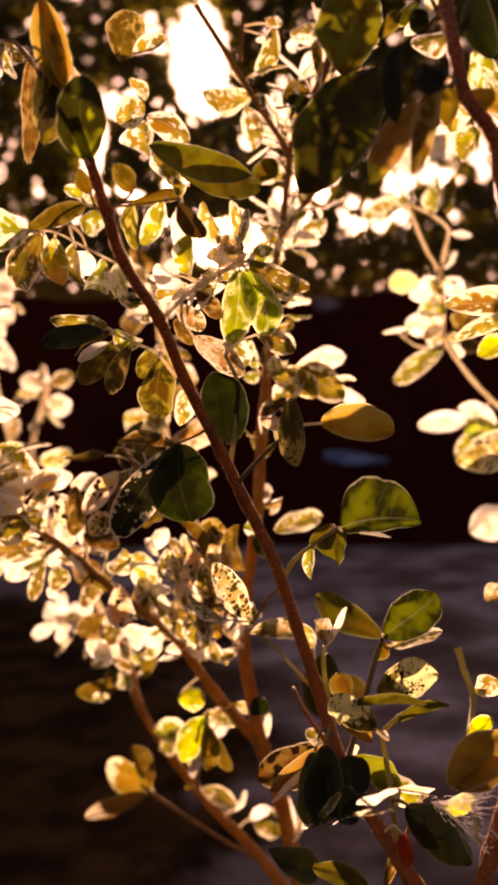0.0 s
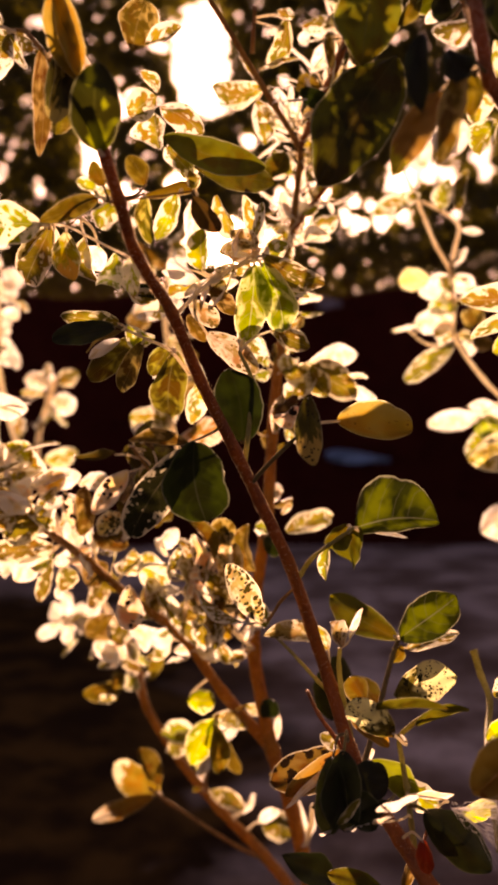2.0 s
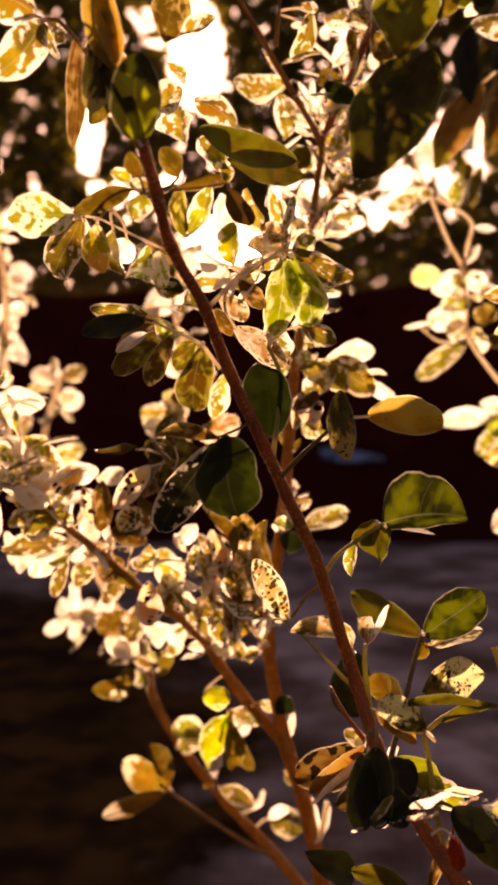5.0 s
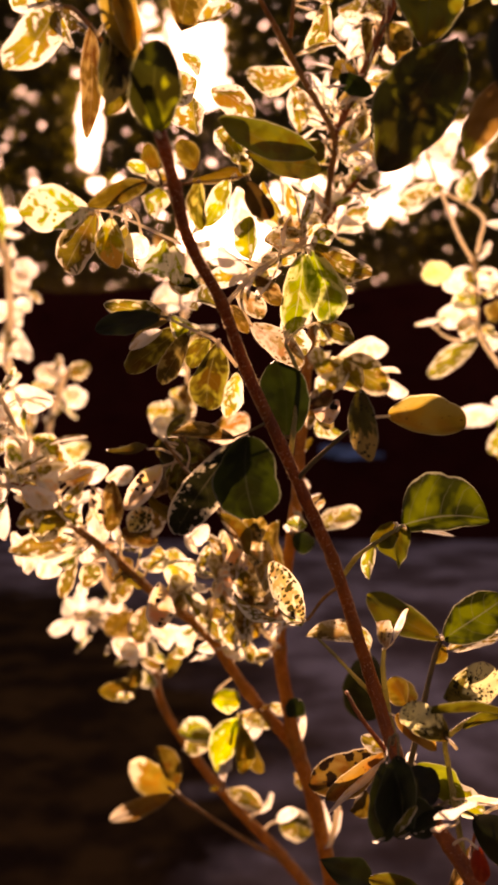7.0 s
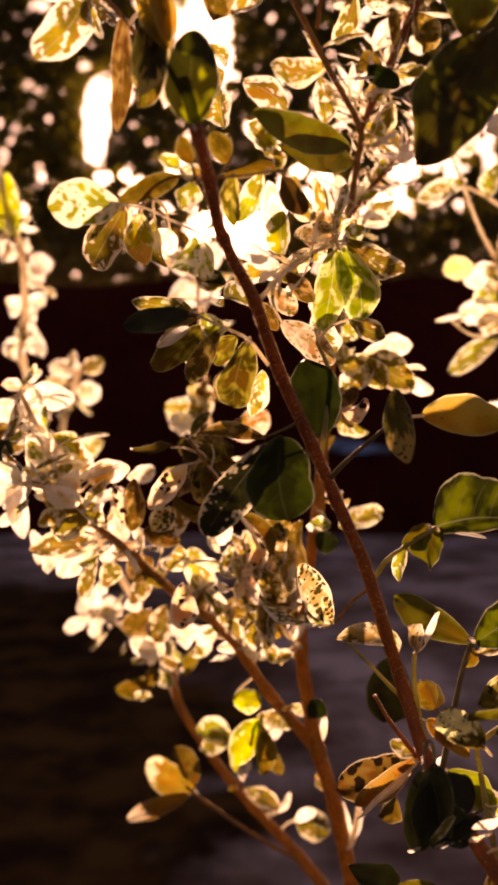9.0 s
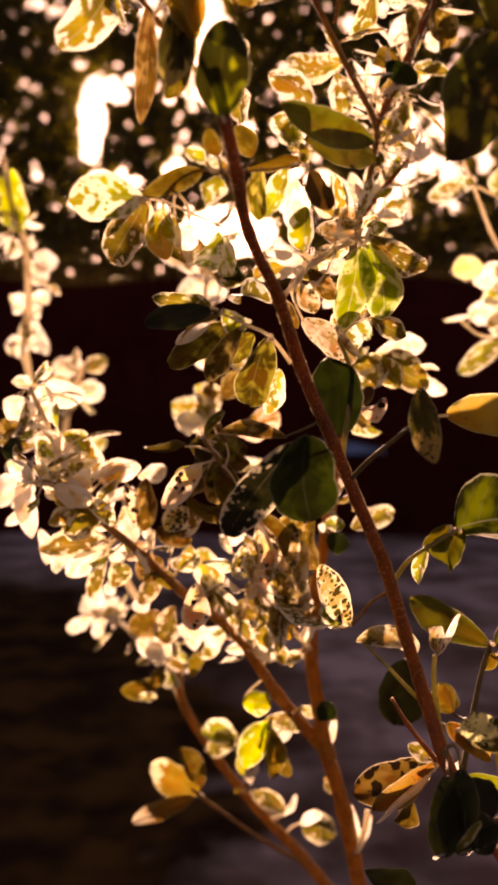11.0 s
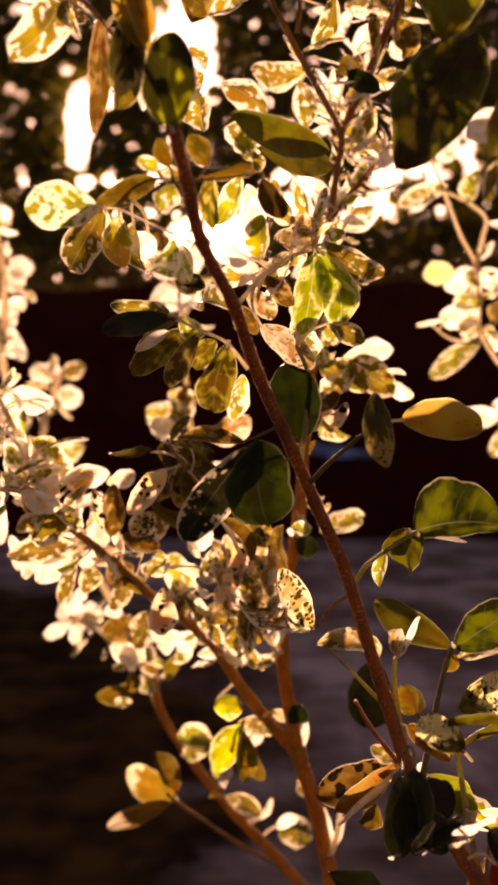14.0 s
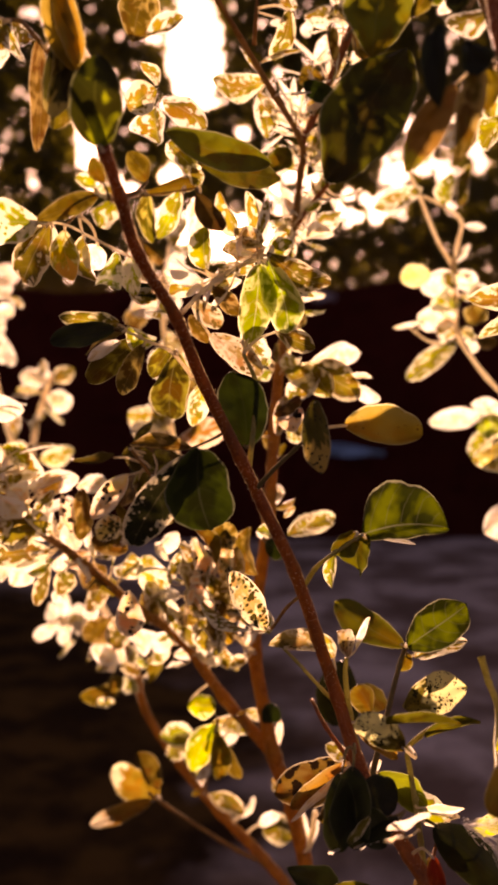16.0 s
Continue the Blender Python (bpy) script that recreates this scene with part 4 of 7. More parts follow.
stem("back_shoot", [(-0.0330, 0.4721, 1.3128), (-0.0371, 0.4720, 1.2829), (-0.0339, 0.4620, 1.2440), (-0.0297, 0.4519, 1.2068), (-0.0143, 0.4218, 1.1669), (0.0025, 0.3718, 1.1497)], 0.00080, 0.00160, TWIG_PALE)
stem("shade_twig", [(-0.0281, 0.2819, 1.2003), (-0.0211, 0.2869, 1.1901), (-0.0110, 0.3019, 1.1765), (-0.0003, 0.3368, 1.1545)], 0.00050, 0.00090, TWIG)


# leaves on the top left shoot
leaf("top_left", (-0.0449, 0.1960, 1.3009), (-0.0535, 0.1860, 1.2835), 0.0103, 15, 0.25, 0.19, "v", 0.50, (-0.0441, 0.1987, 1.3022))
leaf("top_left", (-0.0451, 0.1962, 1.3004), (-0.0434, 0.2041, 1.2944), 0.0040, 30, 0.40, 0.27, "v", 0.50, (-0.0441, 0.1987, 1.3022))
leaf("top_left", (-0.0442, 0.2002, 1.3033), (-0.0416, 0.2146, 1.3036), 0.0064, 25, 0.59, 0.12, "v", 0.50, (-0.0450, 0.1987, 1.3023))
leaf("top_left", (-0.0458, 0.1945, 1.3012), (-0.0539, 0.1908, 1.3051), 0.0102, 29, -0.59, 0.38, "v", 0.50, (-0.0450, 0.1987, 1.3023))
leaf("top_left", (-0.0357, 0.1921, 1.2948), (-0.0370, 0.2020, 1.2727), 0.0060, 25, 0.30, -0.17, "rus", 0.50, (-0.0348, 0.1960, 1.2940))
leaf("top_left", (-0.0286, 0.1801, 1.2881), (-0.0311, 0.1860, 1.2719), 0.0080, -30, 0.72, 0.02, "og", 0.50, (-0.0351, 0.1959, 1.2944))
leaf("top_left", (-0.0291, 0.1821, 1.2888), (-0.0302, 0.1820, 1.2721), 0.0080, 5, 0.10, -0.18, "dkt", 0.50, None)
leaf("top_left", (-0.0290, 0.1751, 1.3004), (-0.0246, 0.1791, 1.2826), 0.0059, -21, 0.33, -0.05, "oliveb", 0.50, (-0.0291, 0.2004, 1.2884))
leaf("top_left", (-0.0290, 0.1751, 1.3004), (-0.0251, 0.1790, 1.2820), 0.0073, 10, 0.30, 0.31, "oliveb", 0.50, None)
leaf("top_left", (-0.0278, 0.2012, 1.2879), (-0.0284, 0.2061, 1.2797), 0.0035, -30, 0.47, -0.16, "cream", 0.50, (-0.0285, 0.2008, 1.2878))
leaf("top_left", (-0.0280, 0.1962, 1.2949), (-0.0264, 0.2008, 1.2904), 0.0065, -35, -0.33, -0.10, "pink", 0.50, (-0.0320, 0.1982, 1.2913))
leaf("top_left", (-0.0260, 0.1857, 1.2972), (-0.0271, 0.1894, 1.2908), 0.0032, 31, 0.39, -0.11, "vy", 0.50, None)
leaf("top_left", (-0.0138, 0.2137, 1.3170), (-0.0168, 0.2108, 1.3022), 0.0109, -10, 0.58, -0.12, "brown", 0.50, None)
leaf("top_left", (-0.0121, 0.2010, 1.2993), (-0.0027, 0.2012, 1.3027), 0.0056, 39, -0.78, 0.38, "v", 0.50, None)
leaf("top_left", (-0.0190, 0.2434, 1.3122), (-0.0135, 0.2494, 1.3087), 0.0045, -17, 0.45, 0.41, "vy", 0.50, None)
leaf("top_left", (-0.0092, 0.2065, 1.2865), (0.0015, 0.2106, 1.2811), 0.0075, 15, 0.24, -0.04, "v", 0.50, None)
leaf("top_left", (-0.0234, 0.2477, 1.3009), (-0.0149, 0.2493, 1.3074), 0.0101, 9, -0.56, 0.25, "vy", 0.50, None)
leaf("top_left", (-0.0162, 0.2650, 1.2964), (-0.0167, 0.2591, 1.3060), 0.0127, -36, 0.69, 0.09, "v", 0.50, None)
leaf("top_left", (-0.0044, 0.2117, 1.2769), (-0.0023, 0.2148, 1.2716), 0.0063, 24, 0.43, 0.34, "vg", 0.50, None)

# leaves on the main shoot
leaf("main", (-0.0190, 0.1750, 1.2638), (-0.0174, 0.1650, 1.2774), 0.0113, 8, 0.12, 0.44, "dkl", 0.55, (-0.0184, 0.1782, 1.2643))
leaf("main", (-0.0035, 0.2236, 1.2010), (-0.0220, 0.2315, 1.2035), 0.0056, 35, 0.67, 0.16, "brown", 0.50, (0.0055, 0.2223, 1.2059))
leaf("main", (-0.0022, 0.1996, 1.1996), (-0.0184, 0.2093, 1.1755), 0.0109, -18, 0.25, 0.22, "dkw", 0.55, None)
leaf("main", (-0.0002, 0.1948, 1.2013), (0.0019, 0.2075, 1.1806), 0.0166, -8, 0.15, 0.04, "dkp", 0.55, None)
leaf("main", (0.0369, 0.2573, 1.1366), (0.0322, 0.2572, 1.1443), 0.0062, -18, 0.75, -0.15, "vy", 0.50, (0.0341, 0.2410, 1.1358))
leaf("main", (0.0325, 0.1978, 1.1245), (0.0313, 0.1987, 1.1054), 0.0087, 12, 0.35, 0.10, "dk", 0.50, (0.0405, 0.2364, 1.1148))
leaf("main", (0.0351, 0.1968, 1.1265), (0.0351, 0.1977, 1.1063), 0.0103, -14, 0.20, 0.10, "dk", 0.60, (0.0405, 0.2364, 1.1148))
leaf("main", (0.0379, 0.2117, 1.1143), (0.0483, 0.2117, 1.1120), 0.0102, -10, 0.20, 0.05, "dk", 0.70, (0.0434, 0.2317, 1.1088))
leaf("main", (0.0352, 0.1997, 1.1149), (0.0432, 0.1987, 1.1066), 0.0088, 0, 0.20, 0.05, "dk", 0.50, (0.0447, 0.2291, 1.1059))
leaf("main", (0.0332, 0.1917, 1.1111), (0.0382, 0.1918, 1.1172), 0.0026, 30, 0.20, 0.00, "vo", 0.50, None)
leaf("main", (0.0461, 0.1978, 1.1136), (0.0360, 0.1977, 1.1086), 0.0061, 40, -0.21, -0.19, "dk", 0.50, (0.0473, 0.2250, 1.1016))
leaf("main", (0.0551, 0.2021, 1.1026), (0.0554, 0.2003, 1.0947), 0.0048, 16, 0.49, 0.41, "red", 0.50, (0.0525, 0.2182, 1.0951))
leaf("main", (0.0574, 0.2157, 1.0919), (0.0545, 0.2136, 1.0884), 0.0032, -11, -0.28, -0.04, "red", 0.50, (0.0558, 0.2148, 1.0902))
leaf("main", (0.0513, 0.2400, 1.0701), (0.0353, 0.2460, 1.0719), 0.0066, 5, 0.33, -0.21, "oliveg", 0.50, None)
leaf("main", (0.0536, 0.2259, 1.0762), (0.0595, 0.2257, 1.0914), 0.0037, -9, -0.63, 0.21, "brown", 0.50, (0.0597, 0.2103, 1.0848))

# leaves on the hub twig shoot
leaf("hub_twig", (0.0175, 0.2200, 1.2752), (-0.0074, 0.1909, 1.2733), 0.0089, 15, 0.25, -0.03, "oliveg", 0.50, None)
leaf("hub_twig", (0.0043, 0.2263, 1.2701), (0.0091, 0.2315, 1.2601), 0.0073, 41, 0.75, -0.23, "vy", 0.50, None)
leaf("hub_twig", (-0.0083, 0.2343, 1.2384), (-0.0210, 0.2626, 1.2455), 0.0077, 39, 0.76, 0.36, "v", 0.45, None)
leaf("hub_twig", (0.0143, 0.2210, 1.2495), (0.0118, 0.2346, 1.2312), 0.0106, -18, 0.25, -0.10, "vgl", 0.50, (0.0142, 0.2273, 1.2520))
leaf("hub_twig", (0.0164, 0.2210, 1.2495), (0.0224, 0.2312, 1.2317), 0.0113, 14, 0.25, 0.23, "vgl", 0.50, (0.0147, 0.2274, 1.2522))
leaf("hub_twig", (0.0167, 0.2171, 1.2510), (0.0356, 0.2344, 1.2443), 0.0087, 20, 0.15, 0.19, "vo", 0.50, (0.0147, 0.2274, 1.2522))
leaf("hub_twig", (0.0158, 0.2272, 1.2544), (0.0032, 0.2330, 1.2538), 0.0076, -20, -0.79, 0.44, "pinkb", 0.50, (0.0147, 0.2274, 1.2522))
leaf("hub_twig", (0.0150, 0.2269, 1.2543), (0.0087, 0.2194, 1.2565), 0.0068, -28, -0.27, 0.43, "pinkb", 0.50, (0.0147, 0.2274, 1.2522))
leaf("hub_twig", (0.0165, 0.2371, 1.2544), (0.0240, 0.2380, 1.2594), 0.0064, -1, 0.22, 0.08, "vg", 0.50, (0.0147, 0.2274, 1.2522))
leaf("hub_twig", (0.0177, 0.2548, 1.2619), (0.0238, 0.2556, 1.2655), 0.0052, -10, 0.24, -0.11, "v", 0.50, None)
leaf("hub_twig", (0.0142, 0.2535, 1.2625), (0.0115, 0.2566, 1.2792), 0.0047, 18, 0.20, 0.03, "vy", 0.50, None)
leaf("hub_twig", (0.0166, 0.2632, 1.2649), (0.0155, 0.2671, 1.2811), 0.0046, 30, 0.71, 0.36, "cream", 0.50, None)
leaf("hub_twig", (0.0093, 0.2363, 1.2495), (0.0124, 0.2359, 1.2541), 0.0042, 16, 0.42, -0.22, "v", 0.50, (0.0089, 0.2263, 1.2497))
leaf("hub_twig", (0.0097, 0.2461, 1.2499), (-0.0050, 0.2425, 1.2467), 0.0050, 10, -0.38, 0.11, "cream", 0.50, None)
leaf("hub_twig", (-0.0002, 0.2442, 1.2463), (0.0047, 0.2442, 1.2512), 0.0091, 38, 0.77, 0.32, "og", 0.50, None)
leaf("hub_twig", (-0.0032, 0.2206, 1.2395), (0.0043, 0.2245, 1.2334), 0.0060, -7, 0.59, 0.01, "pinkb", 0.50, (-0.0006, 0.2163, 1.2408))
leaf("hub_twig", (0.0021, 0.2258, 1.2442), (0.0091, 0.2297, 1.2373), 0.0055, 20, -0.29, 0.02, "brown", 0.50, (0.0026, 0.2212, 1.2449))
leaf("hub_twig", (-0.0019, 0.2520, 1.2511), (-0.0119, 0.2502, 1.2466), 0.0068, -2, -0.78, 0.18, "v", 0.50, None)
leaf("hub_twig", (0.0170, 0.2569, 1.2538), (0.0314, 0.2622, 1.2476), 0.0043, -13, 0.20, -0.17, "vg", 0.50, None)
leaf("hub_twig", (0.0006, 0.2320, 1.2322), (0.0151, 0.2319, 1.2210), 0.0080, 12, 0.15, 0.15, "pinkb", 0.50, (-0.0012, 0.2152, 1.2399))
leaf("hub_twig", (-0.0049, 0.2354, 1.2382), (-0.0002, 0.2390, 1.2308), 0.0048, -10, -0.56, -0.07, "brown", 0.50, None)

# leaves on the cross twig shoot
leaf("cross_twig", (-0.0005, 0.2079, 1.2717), (0.0220, 0.2331, 1.2751), 0.0085, -12, 0.20, 0.09, "oliveg", 0.50, None)
leaf("cross_twig", (-0.0014, 0.2143, 1.2704), (-0.0088, 0.2081, 1.2767), 0.0093, 38, 0.71, -0.24, "v", 0.50, None)
leaf("cross_twig", (-0.0002, 0.2038, 1.2645), (-0.0015, 0.2018, 1.2686), 0.0044, 37, -0.33, 0.11, "vo", 0.50, (-0.0002, 0.1943, 1.2612))
leaf("cross_twig", (-0.0002, 0.1955, 1.2607), (0.0054, 0.2062, 1.2547), 0.0058, 10, 0.75, -0.01, "browndk", 0.45, (-0.0002, 0.1943, 1.2612))
leaf("cross_twig", (-0.0114, 0.1910, 1.2589), (-0.0122, 0.1992, 1.2494), 0.0064, 36, 0.26, 0.23, "og", 0.50, (-0.0110, 0.1878, 1.2578))
leaf("cross_twig", (-0.0045, 0.2025, 1.2630), (-0.0101, 0.2041, 1.2520), 0.0059, -16, -0.58, 0.25, "vg", 0.50, (-0.0030, 0.1928, 1.2603))
leaf("cross_twig", (-0.0032, 0.2254, 1.2683), (-0.0025, 0.2303, 1.2559), 0.0079, -16, 0.30, -0.22, "cream", 0.50, None)

# leaves on the left hub twig b shoot
leaf("left_hub_twig_b", (-0.0124, 0.2027, 1.2654), (-0.0158, 0.1984, 1.2710), 0.0059, 17, -0.35, 0.41, "olive", 0.50, (-0.0219, 0.1961, 1.2598))
leaf("left_hub_twig_b", (-0.0201, 0.1861, 1.2599), (-0.0220, 0.1829, 1.2645), 0.0039, -4, 0.31, 0.42, "olive", 0.50, (-0.0194, 0.1894, 1.2574))
leaf("left_hub_twig_b", (-0.0229, 0.1941, 1.2611), (-0.0273, 0.1911, 1.2620), 0.0038, -25, -0.76, 0.41, "vg", 0.50, (-0.0219, 0.1961, 1.2598))
leaf("left_hub_twig_b", (-0.0182, 0.1922, 1.2597), (-0.0233, 0.1895, 1.2597), 0.0036, -13, 0.74, -0.07, "vy", 0.50, (-0.0200, 0.1911, 1.2580))
leaf("left_hub_twig_b", (-0.0243, 0.2026, 1.2627), (-0.0358, 0.1927, 1.2550), 0.0056, 20, 0.26, 0.27, "olive", 0.50, (-0.0244, 0.2028, 1.2623))
leaf("left_hub_twig_b", (-0.0144, 0.2120, 1.2660), (-0.0016, 0.2164, 1.2702), 0.0048, 40, 0.72, -0.22, "olive", 0.50, (-0.0206, 0.1929, 1.2586))
leaf("left_hub_twig_b", (-0.0343, 0.2107, 1.2561), (-0.0346, 0.2209, 1.2459), 0.0080, 12, 0.40, -0.11, "vgo", 0.50, (-0.0340, 0.2104, 1.2570))
leaf("left_hub_twig_b", (-0.0329, 0.2274, 1.2590), (-0.0316, 0.2342, 1.2467), 0.0081, 40, 0.77, 0.19, "vo", 0.50, (-0.0309, 0.2135, 1.2613))
leaf("left_hub_twig_b", (-0.0288, 0.2270, 1.2559), (-0.0321, 0.2283, 1.2501), 0.0084, 24, -0.30, 0.01, "cream", 0.50, (-0.0316, 0.2128, 1.2602))
leaf("left_hub_twig_b", (-0.0200, 0.1967, 1.2589), (-0.0232, 0.1975, 1.2532), 0.0073, -37, 0.38, 0.07, "vg", 0.50, (-0.0213, 0.1944, 1.2592))
leaf("back_shoot", (-0.0274, 0.4521, 1.2841), (-0.0520, 0.4465, 1.2756), 0.0204, 34, -0.43, 0.44, "cream", 0.50, None)

# leaves on the left hub twig shoot
leaf("left_hub_twig", (-0.0375, 0.1974, 1.2542), (-0.0560, 0.2043, 1.2555), 0.0114, -8, 0.12, 0.05, "vg2", 0.50, (-0.0399, 0.2116, 1.2581))
leaf("left_hub_twig", (-0.0387, 0.2110, 1.2571), (-0.0511, 0.2274, 1.2440), 0.0098, 10, 0.10, 0.27, "vo", 0.50, (-0.0389, 0.2113, 1.2580))
leaf("left_hub_twig", (-0.0400, 0.2121, 1.2572), (-0.0498, 0.2204, 1.2511), 0.0039, 50, 0.70, 0.07, "v", 0.50, (-0.0399, 0.2116, 1.2581))
leaf("left_hub_twig", (-0.0376, 0.2132, 1.2575), (-0.0373, 0.2178, 1.2493), 0.0021, -7, -0.79, 0.20, "cream", 0.50, (-0.0378, 0.2111, 1.2578))
leaf("left_hub_twig", (-0.0204, 0.2039, 1.2471), (-0.0280, 0.2251, 1.2402), 0.0070, -20, 0.30, 0.45, "vg2", 0.50, None)
leaf("left_hub_twig", (-0.0196, 0.2231, 1.2519), (-0.0197, 0.2270, 1.2422), 0.0072, 30, 0.47, 0.09, "vg2", 0.50, None)
leaf("left_hub_twig", (-0.0233, 0.2459, 1.2466), (-0.0152, 0.2495, 1.2453), 0.0060, 19, 0.36, 0.08, "vy", 0.50, None)

# leaves on the mid left twig shoot
leaf("mid_left_twig", (-0.0149, 0.2495, 1.2455), (-0.0216, 0.2459, 1.2482), 0.0056, -27, 0.36, 0.30, "dkg", 0.50, None)
leaf("mid_left_twig", (-0.0225, 0.2150, 1.2319), (-0.0388, 0.2129, 1.2284), 0.0066, 20, 0.20, 0.05, "dk", 0.55, (-0.0206, 0.2169, 1.2317))
leaf("mid_left_twig", (-0.0229, 0.2257, 1.2343), (-0.0358, 0.2157, 1.2339), 0.0065, -25, 0.30, 0.29, "vo", 0.50, (-0.0213, 0.2170, 1.2320))
leaf("mid_left_twig", (-0.0203, 0.2147, 1.2311), (-0.0304, 0.2128, 1.2265), 0.0062, 72, 0.10, 0.24, "rus", 0.50, (-0.0200, 0.2168, 1.2314))
leaf("mid_left_twig", (-0.0238, 0.2319, 1.2307), (-0.0327, 0.2309, 1.2254), 0.0038, 14, 0.42, 0.24, "cream", 0.50, None)
leaf("mid_left_twig", (-0.0180, 0.2312, 1.2313), (-0.0358, 0.2485, 1.2217), 0.0091, -10, 0.30, -0.05, "rug", 0.50, (-0.0167, 0.2161, 1.2298))
leaf("mid_left_twig", (-0.0153, 0.2154, 1.2277), (-0.0256, 0.2368, 1.2160), 0.0068, 20, 0.30, 0.09, "rus", 0.50, (-0.0146, 0.2157, 1.2288))
leaf("mid_left_twig", (-0.0199, 0.2174, 1.2324), (-0.0128, 0.2211, 1.2282), 0.0063, 23, 0.63, 0.42, "vg", 0.50, (-0.0206, 0.2169, 1.2317))
leaf("mid_left_twig", (-0.0122, 0.2557, 1.2313), (-0.0183, 0.2569, 1.2229), 0.0071, -13, -0.55, -0.24, "rug", 0.50, None)
leaf("mid_left_twig", (-0.0084, 0.2350, 1.2272), (-0.0126, 0.2582, 1.2082), 0.0117, -15, 0.25, 0.13, "rug", 0.50, (-0.0077, 0.2162, 1.2251))
leaf("back_shoot", (-0.0414, 0.4519, 1.2280), (-0.0327, 0.4576, 1.2192), 0.0136, 0, 0.68, -0.01, "vy", 0.50, None)

# leaves on the pale shoot shoot
leaf("pale_shoot", (-0.0039, 0.2730, 1.2225), (-0.0073, 0.2767, 1.2079), 0.0079, -21, 0.36, -0.05, "vy", 0.50, None)
leaf("pale_shoot", (0.0188, 0.2362, 1.2336), (0.0306, 0.2444, 1.2296), 0.0066, -15, 0.52, -0.02, "vo", 0.50, (0.0101, 0.2276, 1.2263))
leaf("pale_shoot", (0.0168, 0.2418, 1.2361), (0.0095, 0.2413, 1.2311), 0.0057, 32, 0.43, 0.05, "v", 0.50, None)
leaf("pale_shoot", (0.0125, 0.2368, 1.2321), (0.0167, 0.2394, 1.2245), 0.0070, -23, 0.49, 0.25, "v", 0.50, (0.0101, 0.2276, 1.2263))
leaf("pale_shoot", (0.0202, 0.2586, 1.2087), (0.0286, 0.2591, 1.2115), 0.0078, 41, 0.50, 0.44, "hole", 0.50, None)
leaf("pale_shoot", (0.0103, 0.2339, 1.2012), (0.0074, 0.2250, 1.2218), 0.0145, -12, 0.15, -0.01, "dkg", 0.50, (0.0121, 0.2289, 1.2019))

# leaves on the second shoot
leaf("back_shoot", (-0.0326, 0.4519, 1.2143), (-0.0526, 0.4470, 1.2142), 0.0232, -20, 0.41, 0.41, "v", 0.50, None)
leaf("back_shoot", (-0.0196, 0.3719, 1.2032), (0.0003, 0.3732, 1.2111), 0.0169, 40, 0.51, 0.12, "pink", 0.50, None)
leaf("second", (-0.0137, 0.3085, 1.1964), (-0.0338, 0.3036, 1.1985), 0.0140, -28, 0.76, 0.08, "olivedk", 0.50, None)
leaf("second", (0.0356, 0.3335, 1.2329), (0.0567, 0.3437, 1.2390), 0.0111, 10, 0.50, 0.04, "cream", 0.50, None)
leaf("second", (0.0310, 0.3216, 1.2308), (0.0546, 0.3273, 1.2204), 0.0140, -15, 0.77, -0.03, "vo", 0.50, None)
leaf("second", (0.0503, 0.3304, 1.2277), (0.0596, 0.3314, 1.2282), 0.0033, 36, -0.49, -0.16, "cream", 0.50, None)
leaf("second", (0.0508, 0.3312, 1.2246), (0.0638, 0.3388, 1.2193), 0.0069, 25, 0.78, -0.08, "cream", 0.50, None)
leaf("second", (0.0346, 0.3247, 1.2203), (0.0256, 0.3205, 1.2307), 0.0133, -39, -0.70, -0.24, "vo", 0.50, None)
leaf("second", (0.0425, 0.3189, 1.2198), (0.0357, 0.3154, 1.2302), 0.0098, 3, 0.35, 0.08, "vo", 0.50, None)
leaf("second", (0.0255, 0.3194, 1.2166), (0.0383, 0.3188, 1.2263), 0.0110, -39, 0.36, -0.14, "v", 0.50, None)
leaf("second", (0.0215, 0.3011, 1.2046), (0.0238, 0.2980, 1.2185), 0.0048, 2, 0.73, 0.38, "pink", 0.50, None)
leaf("second", (0.0198, 0.2989, 1.2126), (0.0298, 0.2989, 1.2186), 0.0080, -41, -0.38, 0.12, "rus", 0.50, None)
leaf("second", (0.0261, 0.3263, 1.1667), (0.0472, 0.3572, 1.1700), 0.0098, -10, 0.22, -0.01, "vy", 0.50, None)
leaf("second", (0.0238, 0.3079, 1.1748), (0.0280, 0.3072, 1.1791), 0.0026, 15, 0.28, -0.25, "vy", 0.50, None)
leaf("second", (0.0215, 0.3088, 1.1695), (0.0143, 0.3082, 1.1706), 0.0054, 4, 0.75, 0.37, "vg", 0.50, None)
leaf("second", (0.0176, 0.3318, 1.1628), (0.0266, 0.3328, 1.1594), 0.0089, 4, -0.46, 0.32, "dkg", 0.50, (0.0179, 0.3425, 1.1637))
leaf("second", (0.0228, 0.3693, 1.0477), (0.0200, 0.3687, 1.0548), 0.0065, 33, 0.75, -0.02, "vy", 0.50, (0.0264, 0.3662, 1.0500))
leaf("second", (0.0216, 0.3627, 1.0699), (0.0239, 0.3601, 1.0843), 0.0034, -3, -0.29, -0.14, "cream", 0.50, (0.0207, 0.3604, 1.0696))
leaf("second", (0.0167, 0.3609, 1.0841), (0.0095, 0.3609, 1.0874), 0.0049, -11, 0.72, 0.08, "vy", 0.50, (0.0178, 0.3584, 1.0843))
leaf("second", (0.0168, 0.3525, 1.0849), (0.0221, 0.3508, 1.0925), 0.0095, 4, -0.37, -0.14, "dkg", 0.50, (0.0178, 0.3584, 1.0843))
